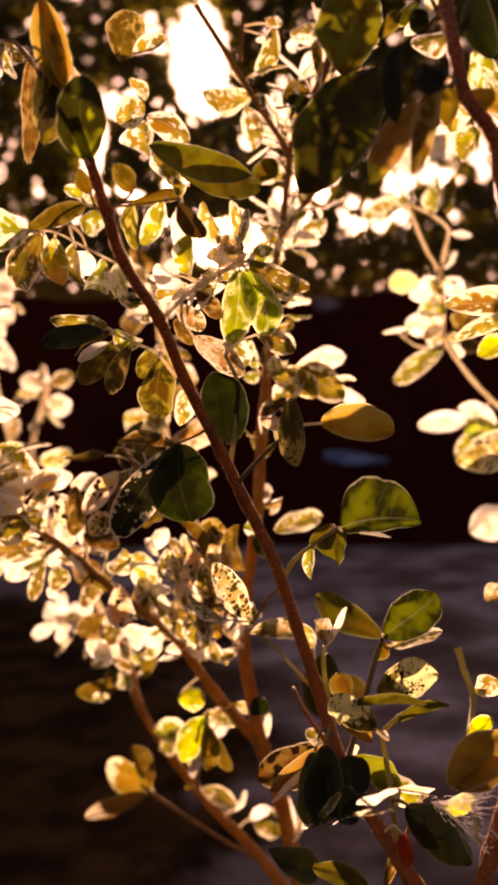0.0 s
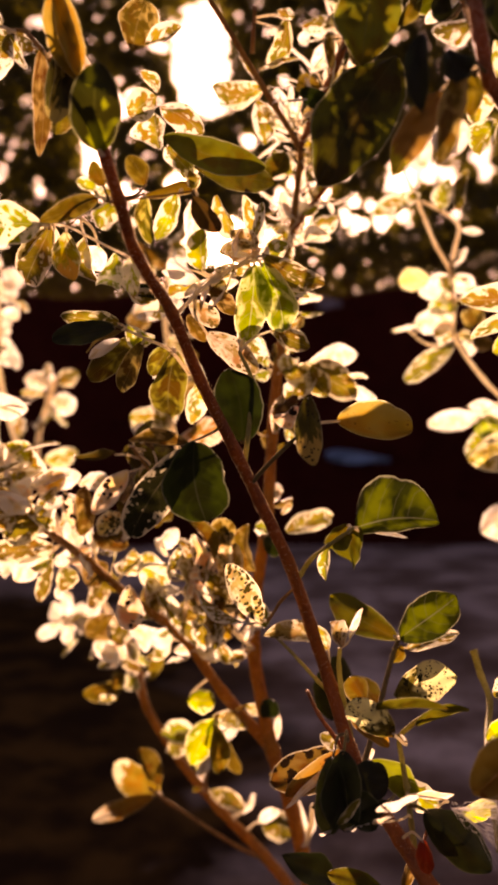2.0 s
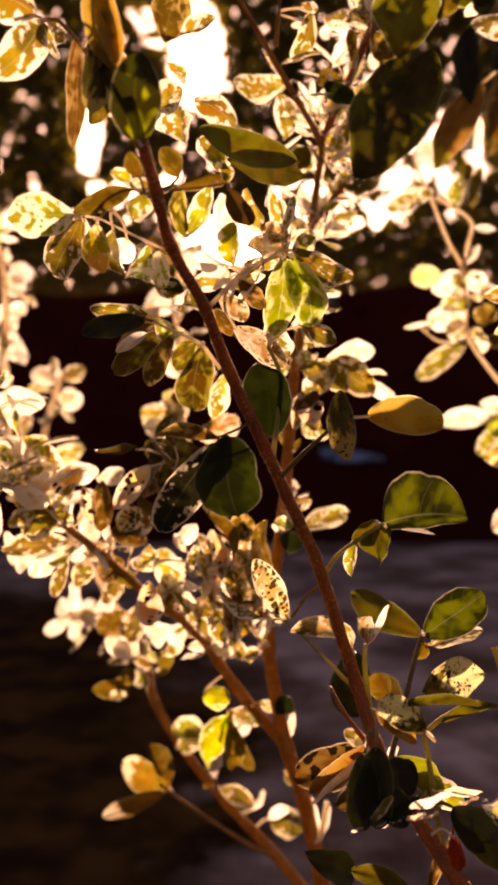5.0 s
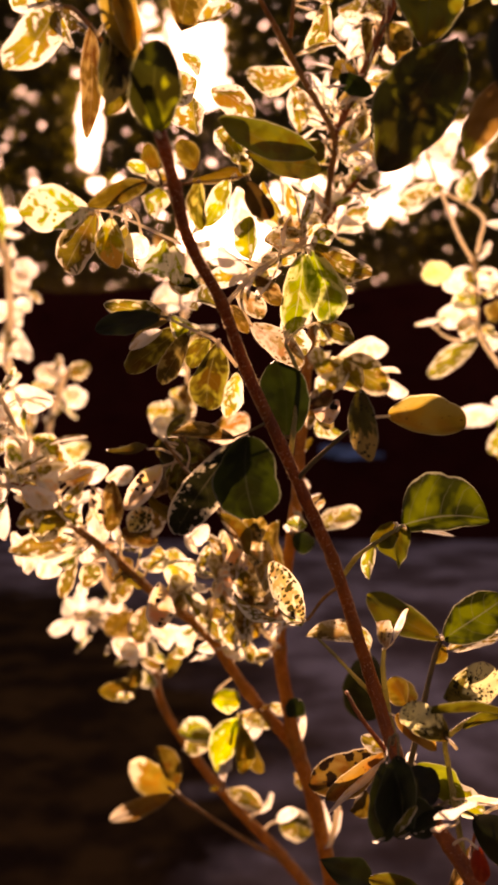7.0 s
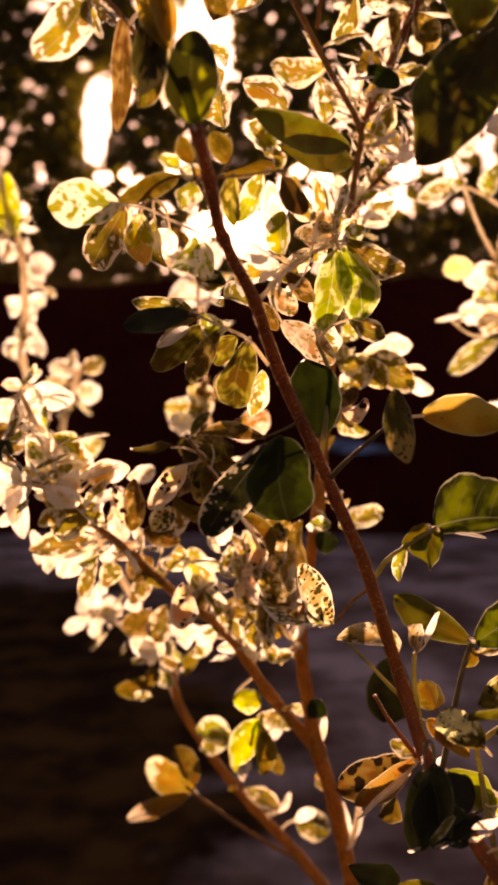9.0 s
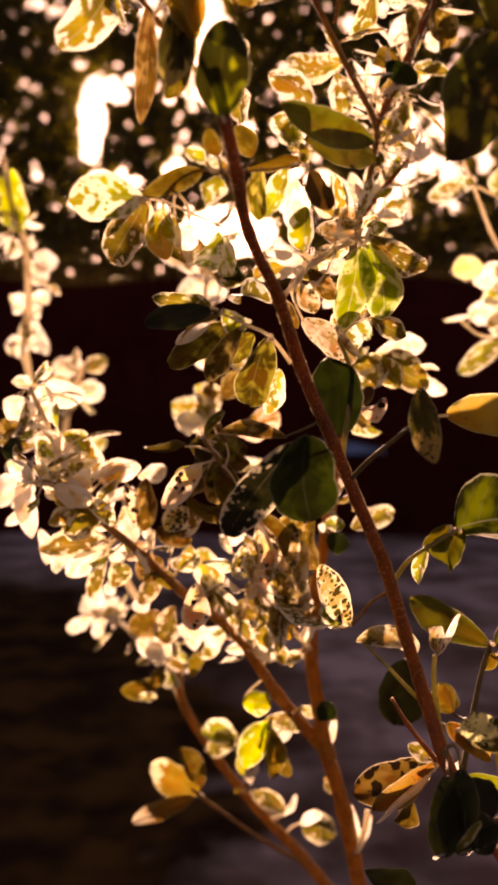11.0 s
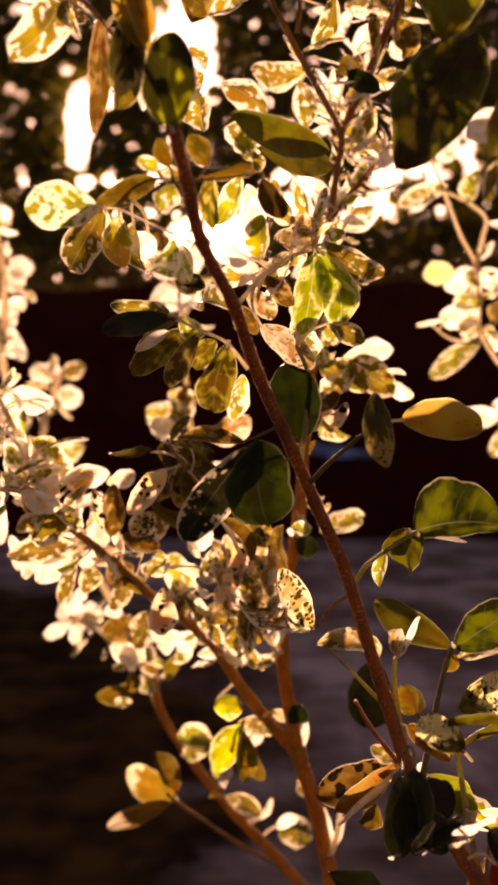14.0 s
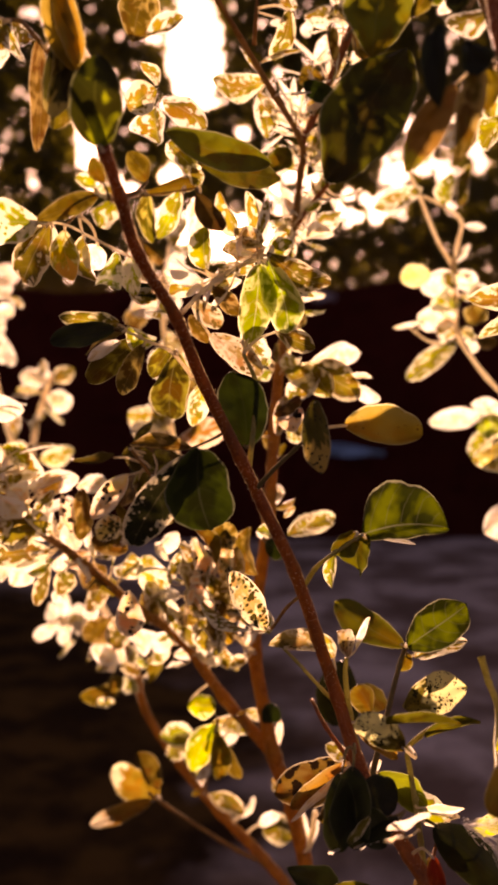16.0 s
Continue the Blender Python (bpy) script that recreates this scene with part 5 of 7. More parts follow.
leaf("second", (0.0128, 0.3233, 1.1508), (0.0083, 0.3190, 1.1686), 0.0128, -40, 0.57, 0.35, "brown", 0.50, None)
leaf("second", (0.0176, 0.3313, 1.1651), (0.0141, 0.3305, 1.1674), 0.0044, -26, -0.29, -0.04, "cream", 0.50, (0.0179, 0.3425, 1.1637))

# leaves on the left cluster twig shoot
leaf("back_shoot", (-0.0415, 0.4519, 1.2068), (-0.0291, 0.4480, 1.2248), 0.0121, -8, -0.72, 0.23, "v", 0.50, None)
leaf("left_cluster_twig", (-0.0743, 0.2984, 1.1865), (-0.0673, 0.3032, 1.1803), 0.0103, -38, 0.46, 0.43, "cream", 0.50, (-0.0753, 0.3018, 1.1827))
leaf("left_cluster_twig", (-0.0661, 0.3071, 1.1841), (-0.0568, 0.3068, 1.1903), 0.0093, 15, -0.23, 0.13, "pink", 0.50, (-0.0705, 0.3051, 1.1791))
leaf("left_cluster_twig", (-0.0531, 0.3149, 1.1858), (-0.0424, 0.3193, 1.1886), 0.0075, 15, 0.54, 0.41, "cream", 0.50, None)
leaf("left_cluster_twig", (-0.0489, 0.3050, 1.1862), (-0.0495, 0.3014, 1.1678), 0.0082, -10, -0.74, 0.09, "brown", 0.50, None)
leaf("left_cluster_twig", (-0.0554, 0.2989, 1.1845), (-0.0546, 0.3058, 1.1678), 0.0070, 37, -0.61, 0.20, "hole", 0.50, None)
leaf("left_cluster_twig", (-0.0591, 0.3030, 1.1854), (-0.0676, 0.3046, 1.1770), 0.0045, -0, -0.23, 0.33, "v", 0.50, (-0.0676, 0.3072, 1.1759))
leaf("left_cluster_twig", (-0.0803, 0.2986, 1.1826), (-0.0680, 0.3063, 1.1729), 0.0114, -5, 0.23, -0.22, "brown", 0.50, (-0.0800, 0.2988, 1.1838))
leaf("left_cluster_twig", (-0.0808, 0.2932, 1.1710), (-0.0712, 0.2939, 1.1750), 0.0074, -26, -0.25, -0.03, "vy", 0.50, None)
leaf("left_cluster_twig", (-0.0952, 0.3272, 1.1759), (-0.1054, 0.3294, 1.1657), 0.0061, -12, 0.36, 0.19, "cream", 0.50, None)
leaf("left_cluster_twig", (-0.0962, 0.3442, 1.1633), (-0.0946, 0.3514, 1.1487), 0.0055, -8, 0.24, -0.04, "cream", 0.50, None)

# leaves on the mid cluster twig shoot
leaf("mid_cluster_twig", (-0.0235, 0.3149, 1.1879), (-0.0323, 0.3085, 1.2006), 0.0114, 16, 0.60, 0.04, "dkg", 0.50, None)
leaf("mid_cluster_twig", (-0.0281, 0.2972, 1.1906), (-0.0182, 0.3035, 1.1762), 0.0107, 10, 0.36, 0.45, "brown", 0.50, None)
leaf("mid_cluster_twig", (-0.0159, 0.2929, 1.1770), (-0.0214, 0.2878, 1.1909), 0.0108, -26, 0.46, 0.21, "olive", 0.50, None)
leaf("mid_cluster_twig", (-0.0279, 0.2719, 1.1925), (-0.0406, 0.2718, 1.1782), 0.0080, 5, 0.15, 0.25, "hole", 0.50, None)
leaf("mid_cluster_twig", (-0.0301, 0.3011, 1.1336), (-0.0295, 0.2872, 1.1485), 0.0108, 8, 0.26, 0.31, "hole", 0.50, None)
leaf("mid_cluster_twig", (-0.0189, 0.3084, 1.1593), (-0.0228, 0.3058, 1.1667), 0.0041, 3, -0.58, -0.15, "cream", 0.50, (-0.0087, 0.3152, 1.1573))
leaf("mid_cluster_twig", (-0.0186, 0.3108, 1.1506), (-0.0142, 0.3077, 1.1635), 0.0045, 22, 0.68, -0.17, "v", 0.50, (-0.0106, 0.3199, 1.1502))
leaf("mid_cluster_twig", (-0.0229, 0.3067, 1.1636), (-0.0146, 0.3059, 1.1698), 0.0072, -15, -0.48, 0.05, "pinkw", 0.50, None)
leaf("mid_cluster_twig", (-0.0023, 0.3082, 1.1654), (0.0059, 0.3073, 1.1718), 0.0107, 15, 0.32, -0.05, "brown", 0.50, (-0.0087, 0.3152, 1.1573))
leaf("mid_cluster_twig", (-0.0088, 0.3188, 1.1429), (-0.0128, 0.3140, 1.1606), 0.0080, 37, 0.38, 0.40, "pinkb", 0.50, (-0.0119, 0.3231, 1.1454))
leaf("mid_cluster_twig", (-0.0099, 0.3199, 1.1598), (-0.0170, 0.3199, 1.1572), 0.0032, -19, 0.34, -0.22, "cream", 0.50, (-0.0087, 0.3152, 1.1573))
leaf("mid_cluster_twig", (-0.0118, 0.3135, 1.1417), (-0.0097, 0.3120, 1.1483), 0.0029, -1, -0.74, -0.08, "cream", 0.50, (-0.0122, 0.3238, 1.1442))
leaf("mid_cluster_twig", (-0.0162, 0.3389, 1.1279), (-0.0205, 0.3348, 1.1422), 0.0036, 40, 0.45, 0.43, "cream", 0.50, (-0.0153, 0.3401, 1.1299))
leaf("mid_cluster_twig", (-0.0155, 0.3513, 1.1229), (-0.0039, 0.3548, 1.1091), 0.0083, 15, -0.75, 0.18, "v", 0.50, (-0.0171, 0.3494, 1.1215))
leaf("mid_cluster_twig", (-0.0184, 0.3382, 1.1304), (-0.0104, 0.3367, 1.1374), 0.0100, -7, -0.56, 0.43, "brown", 0.50, (-0.0153, 0.3401, 1.1299))
leaf("mid_cluster_twig", (0.0023, 0.3073, 1.1707), (0.0015, 0.3092, 1.1533), 0.0082, 25, 0.26, 0.30, "spm", 0.50, None)
leaf("mid_cluster_twig", (-0.0018, 0.3105, 1.1652), (-0.0060, 0.3076, 1.1491), 0.0071, 35, 0.28, 0.11, "v", 0.50, (-0.0087, 0.3152, 1.1573))
leaf("mid_cluster_twig", (-0.0062, 0.3165, 1.1570), (-0.0103, 0.3140, 1.1399), 0.0068, 20, 0.43, 0.38, "hole", 0.50, (-0.0087, 0.3152, 1.1573))

# leaves on the olive twig shoot
leaf("olive_twig", (0.0280, 0.2104, 1.2130), (0.0283, 0.1969, 1.1947), 0.0074, 8, 0.20, -0.04, "tipor", 0.50, (0.0285, 0.2139, 1.2054))
leaf("olive_twig", (0.0363, 0.2196, 1.2068), (0.0558, 0.2156, 1.2041), 0.0106, 8, 0.25, 0.05, "yellow", 0.55, (0.0285, 0.2139, 1.2054), -0.55)

# leaves on the petal twig shoot
leaf("petal_twig", (0.0435, 0.2389, 1.1762), (0.0649, 0.2279, 1.1791), 0.0180, -10, 0.20, 0.02, "heart", 0.12, (0.0402, 0.2280, 1.1762), -0.52)
leaf("petal_twig", (0.0433, 0.2302, 1.1764), (0.0413, 0.2441, 1.1638), 0.0099, 15, 0.55, 0.25, "oliveg", 0.50, (0.0415, 0.2270, 1.1773))
leaf("petal_twig", (0.0443, 0.2399, 1.1759), (0.0589, 0.2389, 1.1735), 0.0014, 0, 0.10, 0.19, "creamw", 0.50, (0.0415, 0.2270, 1.1773))
leaf("petal_twig", (0.0349, 0.2328, 1.1726), (0.0345, 0.2470, 1.1589), 0.0041, 20, 0.50, 0.09, "vg", 0.50, (0.0350, 0.2323, 1.1720))
leaf("petal_twig", (0.0407, 0.2346, 1.1776), (0.0348, 0.2351, 1.1708), 0.0080, -30, 0.49, 0.23, "oliveg", 0.50, (0.0402, 0.2280, 1.1762))

# leaves on the right low stalk shoot
leaf("right_low_stalk", (0.0575, 0.2546, 1.1407), (0.0376, 0.2764, 1.1516), 0.0113, 10, 0.20, 0.25, "oliveg", 0.50, (0.0584, 0.2545, 1.1404))
leaf("right_low_stalk", (0.0506, 0.2916, 1.1184), (0.0574, 0.2909, 1.1089), 0.0078, 3, 0.55, 0.32, "olivedk", 0.50, None)
leaf("right_low_stalk", (0.0577, 0.2468, 1.1427), (0.0725, 0.2338, 1.1582), 0.0138, 12, 0.20, -0.20, "heart", 0.50, (0.0586, 0.2544, 1.1410))
leaf("right_low_stalk", (0.0612, 0.2578, 1.1365), (0.0778, 0.2578, 1.1413), 0.0071, -30, 0.30, 0.03, "vy", 0.50, (0.0577, 0.2546, 1.1384))
leaf("right_low_stalk", (0.0595, 0.2543, 1.1382), (0.0562, 0.2548, 1.1330), 0.0041, -1, -0.71, -0.10, "olive", 0.50, (0.0577, 0.2546, 1.1384))
leaf("right_low_stalk", (0.0479, 0.2563, 1.1197), (0.0429, 0.2569, 1.1281), 0.0087, 25, -0.57, -0.22, "olive", 0.50, (0.0509, 0.2465, 1.1214))
leaf("right_low_stalk", (0.0468, 0.2482, 1.1048), (0.0498, 0.2501, 1.1078), 0.0032, 20, 0.20, 0.00, "cream", 0.50, (0.0457, 0.2357, 1.1112))
leaf("right_low_stalk", (0.0466, 0.2343, 1.1105), (0.0597, 0.2399, 1.0990), 0.0090, 10, 0.30, -0.17, "green", 0.50, (0.0453, 0.2349, 1.1106))

# leaves on the fork shoot shoot
leaf("fork_shoot", (0.0393, 0.2396, 1.1418), (0.0343, 0.2341, 1.1501), 0.0068, 34, 0.70, -0.20, "pinkb", 0.50, (0.0387, 0.2397, 1.1410))
leaf("fork_shoot", (0.0415, 0.2393, 1.1434), (0.0455, 0.2387, 1.1526), 0.0027, 40, -0.62, 0.05, "cream", 0.50, (0.0387, 0.2397, 1.1410))
leaf("fork_shoot", (0.0409, 0.2360, 1.1235), (0.0496, 0.2265, 1.1175), 0.0061, 15, 0.30, 0.39, "orange", 0.50, (0.0402, 0.2401, 1.1224))

# leaves on the low left twig shoot
leaf("low_left_twig", (0.0335, 0.2451, 1.1429), (0.0184, 0.2354, 1.1471), 0.0070, 15, 0.62, 0.37, "pinkb", 0.50, None)

# leaves on the mid cluster twig b shoot
leaf("mid_cluster_twig_b", (0.0453, 0.3157, 1.1191), (0.0416, 0.3250, 1.0890), 0.0189, 5, 0.10, 0.43, "dk", 0.50, None)
leaf("mid_cluster_twig_b", (-0.0033, 0.3113, 1.1526), (-0.0079, 0.3022, 1.1662), 0.0079, 8, 0.21, 0.22, "hole", 0.50, (-0.0023, 0.3113, 1.1526))
leaf("mid_cluster_twig_b", (0.0023, 0.3197, 1.1406), (-0.0043, 0.3085, 1.1551), 0.0093, -25, 0.39, 0.02, "vo", 0.50, (-0.0003, 0.3214, 1.1400))
leaf("mid_cluster_twig_b", (-0.0002, 0.3285, 1.1257), (-0.0082, 0.3137, 1.1417), 0.0089, 30, 0.53, 0.23, "v", 0.50, (0.0032, 0.3318, 1.1291))
leaf("mid_cluster_twig_b", (-0.0023, 0.3146, 1.1383), (-0.0090, 0.3120, 1.1483), 0.0060, 40, 0.79, 0.32, "cream", 0.50, (-0.0003, 0.3214, 1.1400))
leaf("mid_cluster_twig_b", (0.0015, 0.3229, 1.1508), (-0.0002, 0.3198, 1.1631), 0.0080, 36, 0.53, -0.21, "pink", 0.50, (-0.0018, 0.3142, 1.1490))
leaf("mid_cluster_twig_b", (0.0062, 0.3212, 1.1339), (0.0030, 0.3162, 1.1561), 0.0123, -30, 0.42, 0.17, "pinkb", 0.50, (0.0005, 0.3256, 1.1345))
leaf("mid_cluster_twig_b", (-0.0002, 0.3102, 1.1580), (-0.0018, 0.3082, 1.1654), 0.0050, -35, 0.74, 0.23, "cream", 0.50, (-0.0023, 0.3113, 1.1526))
leaf("mid_cluster_twig_b", (0.0060, 0.3127, 1.1482), (0.0081, 0.3113, 1.1546), 0.0028, 28, 0.56, 0.14, "cream", 0.50, (-0.0015, 0.3156, 1.1472))
leaf("mid_cluster_twig_b", (-0.0026, 0.3468, 1.1193), (0.0022, 0.3489, 1.1094), 0.0063, 16, 0.35, -0.18, "v", 0.50, (0.0068, 0.3391, 1.1237))
leaf("mid_cluster_twig_b", (-0.0048, 0.3360, 1.1173), (-0.0080, 0.3321, 1.1338), 0.0079, -17, 0.68, -0.20, "v", 0.50, (0.0056, 0.3367, 1.1255))
leaf("mid_cluster_twig_b", (0.0041, 0.3290, 1.1234), (-0.0002, 0.3244, 1.1441), 0.0122, 38, -0.58, 0.29, "or", 0.50, (0.0044, 0.3343, 1.1273))
leaf("mid_cluster_twig_b", (0.0065, 0.3338, 1.1268), (0.0109, 0.3314, 1.1385), 0.0039, -23, -0.54, 0.19, "cream", 0.50, (0.0044, 0.3343, 1.1273))
leaf("mid_cluster_twig_b", (0.0089, 0.3412, 1.1183), (0.0134, 0.3387, 1.1303), 0.0037, 12, 0.64, 0.04, "cream", 0.50, (0.0092, 0.3438, 1.1202))
leaf("mid_cluster_twig_b", (-0.0048, 0.3411, 1.1194), (-0.0002, 0.3392, 1.1278), 0.0083, -6, 0.56, -0.08, "vg", 0.50, (0.0056, 0.3367, 1.1255))
leaf("mid_cluster_twig_b", (0.0061, 0.3147, 1.1636), (0.0052, 0.3135, 1.1443), 0.0083, -30, 0.64, -0.21, "pinkb", 0.50, (-0.0023, 0.3113, 1.1526))
leaf("mid_cluster_twig_b", (0.0010, 0.3185, 1.1459), (-0.0006, 0.3168, 1.1280), 0.0078, -20, -0.39, 0.35, "brown", 0.50, (-0.0011, 0.3170, 1.1454))
leaf("mid_cluster_twig_b", (0.0098, 0.3237, 1.1485), (0.0081, 0.3275, 1.1304), 0.0074, 40, 0.57, 0.31, "brown", 0.50, (-0.0011, 0.3170, 1.1454))

# leaves on the spot twig shoot
leaf("spot_twig", (0.0160, 0.2487, 1.1478), (0.0047, 0.2363, 1.1671), 0.0091, 10, 0.25, -0.20, "spm", 0.50, (0.0172, 0.2568, 1.1458))
leaf("spot_twig", (0.0120, 0.2518, 1.1454), (-0.0051, 0.2785, 1.1465), 0.0083, 70, -0.36, -0.19, "v", 0.50, (0.0163, 0.2579, 1.1451))
leaf("spot_twig", (0.0177, 0.2811, 1.1383), (0.0111, 0.2800, 1.1461), 0.0099, -37, -0.40, 0.05, "vg", 0.50, None)

# leaves on the right low stalk c shoot
leaf("right_low_stalk_c", (0.0516, 0.2206, 1.1326), (0.0700, 0.2255, 1.1369), 0.0114, 15, 0.25, 0.20, "spt", 0.50, None)
leaf("right_low_stalk_c", (0.0403, 0.2032, 1.1346), (0.0597, 0.1924, 1.1397), 0.0044, 50, -0.63, -0.16, "oliveg", 0.50, (0.0463, 0.2349, 1.1224))

# leaves on the right low stalk b shoot
leaf("right_low_stalk_b", (0.0488, 0.2062, 1.1273), (0.0373, 0.1986, 1.1380), 0.0099, -25, -0.40, -0.05, "spt", 0.50, (0.0557, 0.2359, 1.1169))
leaf("right_low_stalk_b", (0.0595, 0.2330, 1.1211), (0.0704, 0.2149, 1.1324), 0.0055, 50, -0.31, -0.12, "oliveg", 0.50, (0.0593, 0.2334, 1.1214))
leaf("right_low_stalk_b", (0.0329, 0.1987, 1.1066), (0.0294, 0.1987, 1.1054), 0.0019, -66, 0.10, 0.05, "cream", 0.50, None)
leaf("right_low_stalk_b", (0.0455, 0.1898, 1.1139), (0.0411, 0.1897, 1.1123), 0.0028, -66, 0.10, 0.00, "cream", 0.50, None)
leaf("right_low_stalk_b", (0.0398, 0.1977, 1.1086), (0.0353, 0.1977, 1.1069), 0.0024, -60, 0.10, 0.02, "cream", 0.50, (0.0569, 0.2286, 1.0966))
leaf("right_low_stalk_b", (0.0569, 0.2367, 1.1039), (0.0676, 0.2367, 1.0957), 0.0085, -15, -0.37, 0.15, "vg", 0.50, (0.0567, 0.2349, 1.1049))
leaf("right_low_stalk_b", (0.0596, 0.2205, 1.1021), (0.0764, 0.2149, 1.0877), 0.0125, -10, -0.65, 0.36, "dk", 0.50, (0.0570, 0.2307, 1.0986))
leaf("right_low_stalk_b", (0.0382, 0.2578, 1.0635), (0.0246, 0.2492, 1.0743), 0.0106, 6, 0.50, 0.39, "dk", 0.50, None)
leaf("right_low_stalk_b", (0.0575, 0.2253, 1.1045), (0.0675, 0.2220, 1.1064), 0.0036, 45, 0.41, -0.16, "cream", 0.50, (0.0569, 0.2334, 1.1014))

# leaves on the low left red shoot
leaf("low_left_red", (0.0409, 0.2449, 1.1095), (0.0338, 0.2513, 1.1124), 0.0052, 20, 0.20, 0.00, "vy", 0.50, (0.0398, 0.2384, 1.1116))
leaf("low_left_red", (0.0402, 0.2467, 1.1084), (0.0194, 0.2567, 1.0956), 0.0134, 12, 0.20, -0.09, "spb", 0.50, (0.0398, 0.2384, 1.1116))
leaf("low_left_red", (0.0386, 0.2377, 1.1121), (0.0213, 0.2417, 1.0958), 0.0074, -15, 0.20, 0.33, "yellow", 0.50, (0.0398, 0.2384, 1.1116))
leaf("low_left_red", (0.0370, 0.2357, 1.1103), (0.0222, 0.2377, 1.0959), 0.0047, -62, 0.20, -0.05, "cream", 0.50, (0.0398, 0.2384, 1.1116))
leaf("low_left_red", (0.0363, 0.2588, 1.0929), (0.0311, 0.2600, 1.0862), 0.0091, 40, -0.72, 0.07, "olive", 0.50, None)

# leaves on the base fork shoot
leaf("base_fork", (0.0524, 0.1918, 1.1179), (0.0420, 0.1898, 1.1148), 0.0048, -64, 0.10, 0.05, "cream", 0.50, (0.0634, 0.2317, 1.0963))
leaf("base_fork", (0.0697, 0.2265, 1.0968), (0.0775, 0.2183, 1.1039), 0.0061, 25, -0.56, 0.15, "vgb", 0.50, (0.0634, 0.2317, 1.0963))

# leaves on the fourth twig shoot
leaf("fourth_twig", (-0.0384, 0.4235, 1.0222), (-0.0676, 0.4116, 1.0139), 0.0101, 20, 0.20, -0.19, "oranget", 0.50, (-0.0355, 0.4050, 1.0317))
leaf("fourth_twig", (-0.0360, 0.4292, 1.0224), (-0.0629, 0.4405, 1.0320), 0.0166, -10, 0.20, 0.22, "oranget", 0.50, (-0.0351, 0.4055, 1.0311))
leaf("fourth_twig", (-0.0342, 0.4080, 1.0339), (-0.0461, 0.4164, 1.0490), 0.0128, -34, -0.50, 0.07, "olive", 0.50, (-0.0355, 0.4050, 1.0317))

# leaves on the fourth shoot
leaf("fourth", (-0.0189, 0.4481, 1.0432), (-0.0364, 0.4416, 1.0483), 0.0151, 25, 0.73, 0.09, "vg", 0.50, None)
leaf("fourth", (-0.0330, 0.4430, 1.0375), (-0.0180, 0.4394, 1.0476), 0.0134, -15, 0.22, 0.26, "vo", 0.50, (-0.0331, 0.4586, 1.0354))
leaf("fourth", (0.0071, 0.4395, 1.0087), (-0.0113, 0.4330, 1.0222), 0.0099, 1, 0.80, -0.10, "vo", 0.50, (-0.0019, 0.4485, 1.0007))
leaf("fourth", (0.0056, 0.4402, 1.0060), (0.0141, 0.4367, 1.0181), 0.0047, -27, -0.26, -0.23, "cream", 0.50, (0.0002, 0.4487, 0.9984))
leaf("fourth", (0.0166, 0.4558, 0.9955), (0.0316, 0.4438, 0.9961), 0.0173, -25, -0.49, 0.41, "vo", 0.50, (0.0068, 0.4490, 0.9912))
leaf("fourth", (0.0148, 0.4328, 1.0050), (0.0257, 0.4297, 1.0119), 0.0066, 14, 0.20, 0.08, "cream", 0.50, None)
leaf("fourth", (-0.0544, 0.3938, 1.1216), (-0.0654, 0.3969, 1.1104), 0.0150, -18, 0.73, -0.20, "brown", 0.50, None)
leaf("fourth", (-0.0420, 0.4435, 1.0760), (-0.0356, 0.4385, 1.0921), 0.0077, 7, -0.64, -0.18, "olive", 0.50, (-0.0493, 0.4499, 1.0764))
leaf("fourth", (-0.0644, 0.3986, 1.1059), (-0.0502, 0.4025, 1.0969), 0.0128, 22, -0.42, 0.32, "cream", 0.50, None)
leaf("fourth", (-0.0476, 0.3961, 1.0999), (-0.0598, 0.3944, 1.1029), 0.0148, 26, 0.70, 0.34, "cream", 0.50, None)
leaf("fourth", (-0.0516, 0.4025, 1.0969), (-0.0424, 0.4044, 1.0918), 0.0054, 10, 0.41, -0.15, "vo", 0.50, None)
leaf("fourth", (-0.0547, 0.3962, 1.0986), (-0.0542, 0.3976, 1.0942), 0.0046, -22, 0.22, -0.13, "cream", 0.50, None)
leaf("fourth", (-0.0564, 0.4520, 1.0736), (-0.0738, 0.4349, 1.0696), 0.0129, -34, 0.37, 0.39, "olive", 0.50, None)
leaf("fourth", (-0.0568, 0.4216, 1.0723), (-0.0667, 0.4214, 1.0723), 0.0057, 25, 0.49, 0.08, "vy", 0.50, None)
leaf("fourth", (-0.0543, 0.4234, 1.0845), (-0.0596, 0.4258, 1.0766), 0.0086, 3, -0.68, 0.01, "olive", 0.50, None)
leaf("fourth", (-0.0479, 0.4298, 1.0827), (-0.0533, 0.4275, 1.0891), 0.0054, -41, 0.56, 0.18, "cream", 0.50, (-0.0503, 0.4461, 1.0832))

# leaves on the low cluster twig shoot
leaf("low_cluster_twig", (-0.0022, 0.3557, 1.0833), (-0.0128, 0.3482, 1.0659), 0.0134, -10, -0.71, 0.41, "vgb", 0.50, (-0.0030, 0.3553, 1.0842))
leaf("low_cluster_twig", (-0.0051, 0.3605, 1.0827), (0.0113, 0.3598, 1.0796), 0.0087, 20, 0.49, -0.10, "vy", 0.50, (-0.0035, 0.3568, 1.0820))
leaf("low_cluster_twig", (-0.0002, 0.3623, 1.0720), (0.0070, 0.3590, 1.0864), 0.0088, 10, 0.57, -0.00, "cream", 0.50, (-0.0051, 0.3622, 1.0744))
leaf("low_cluster_twig", (-0.0026, 0.3449, 1.0838), (-0.0002, 0.3489, 1.0615), 0.0095, -22, 0.76, 0.24, "olive", 0.50, (-0.0049, 0.3615, 1.0755))
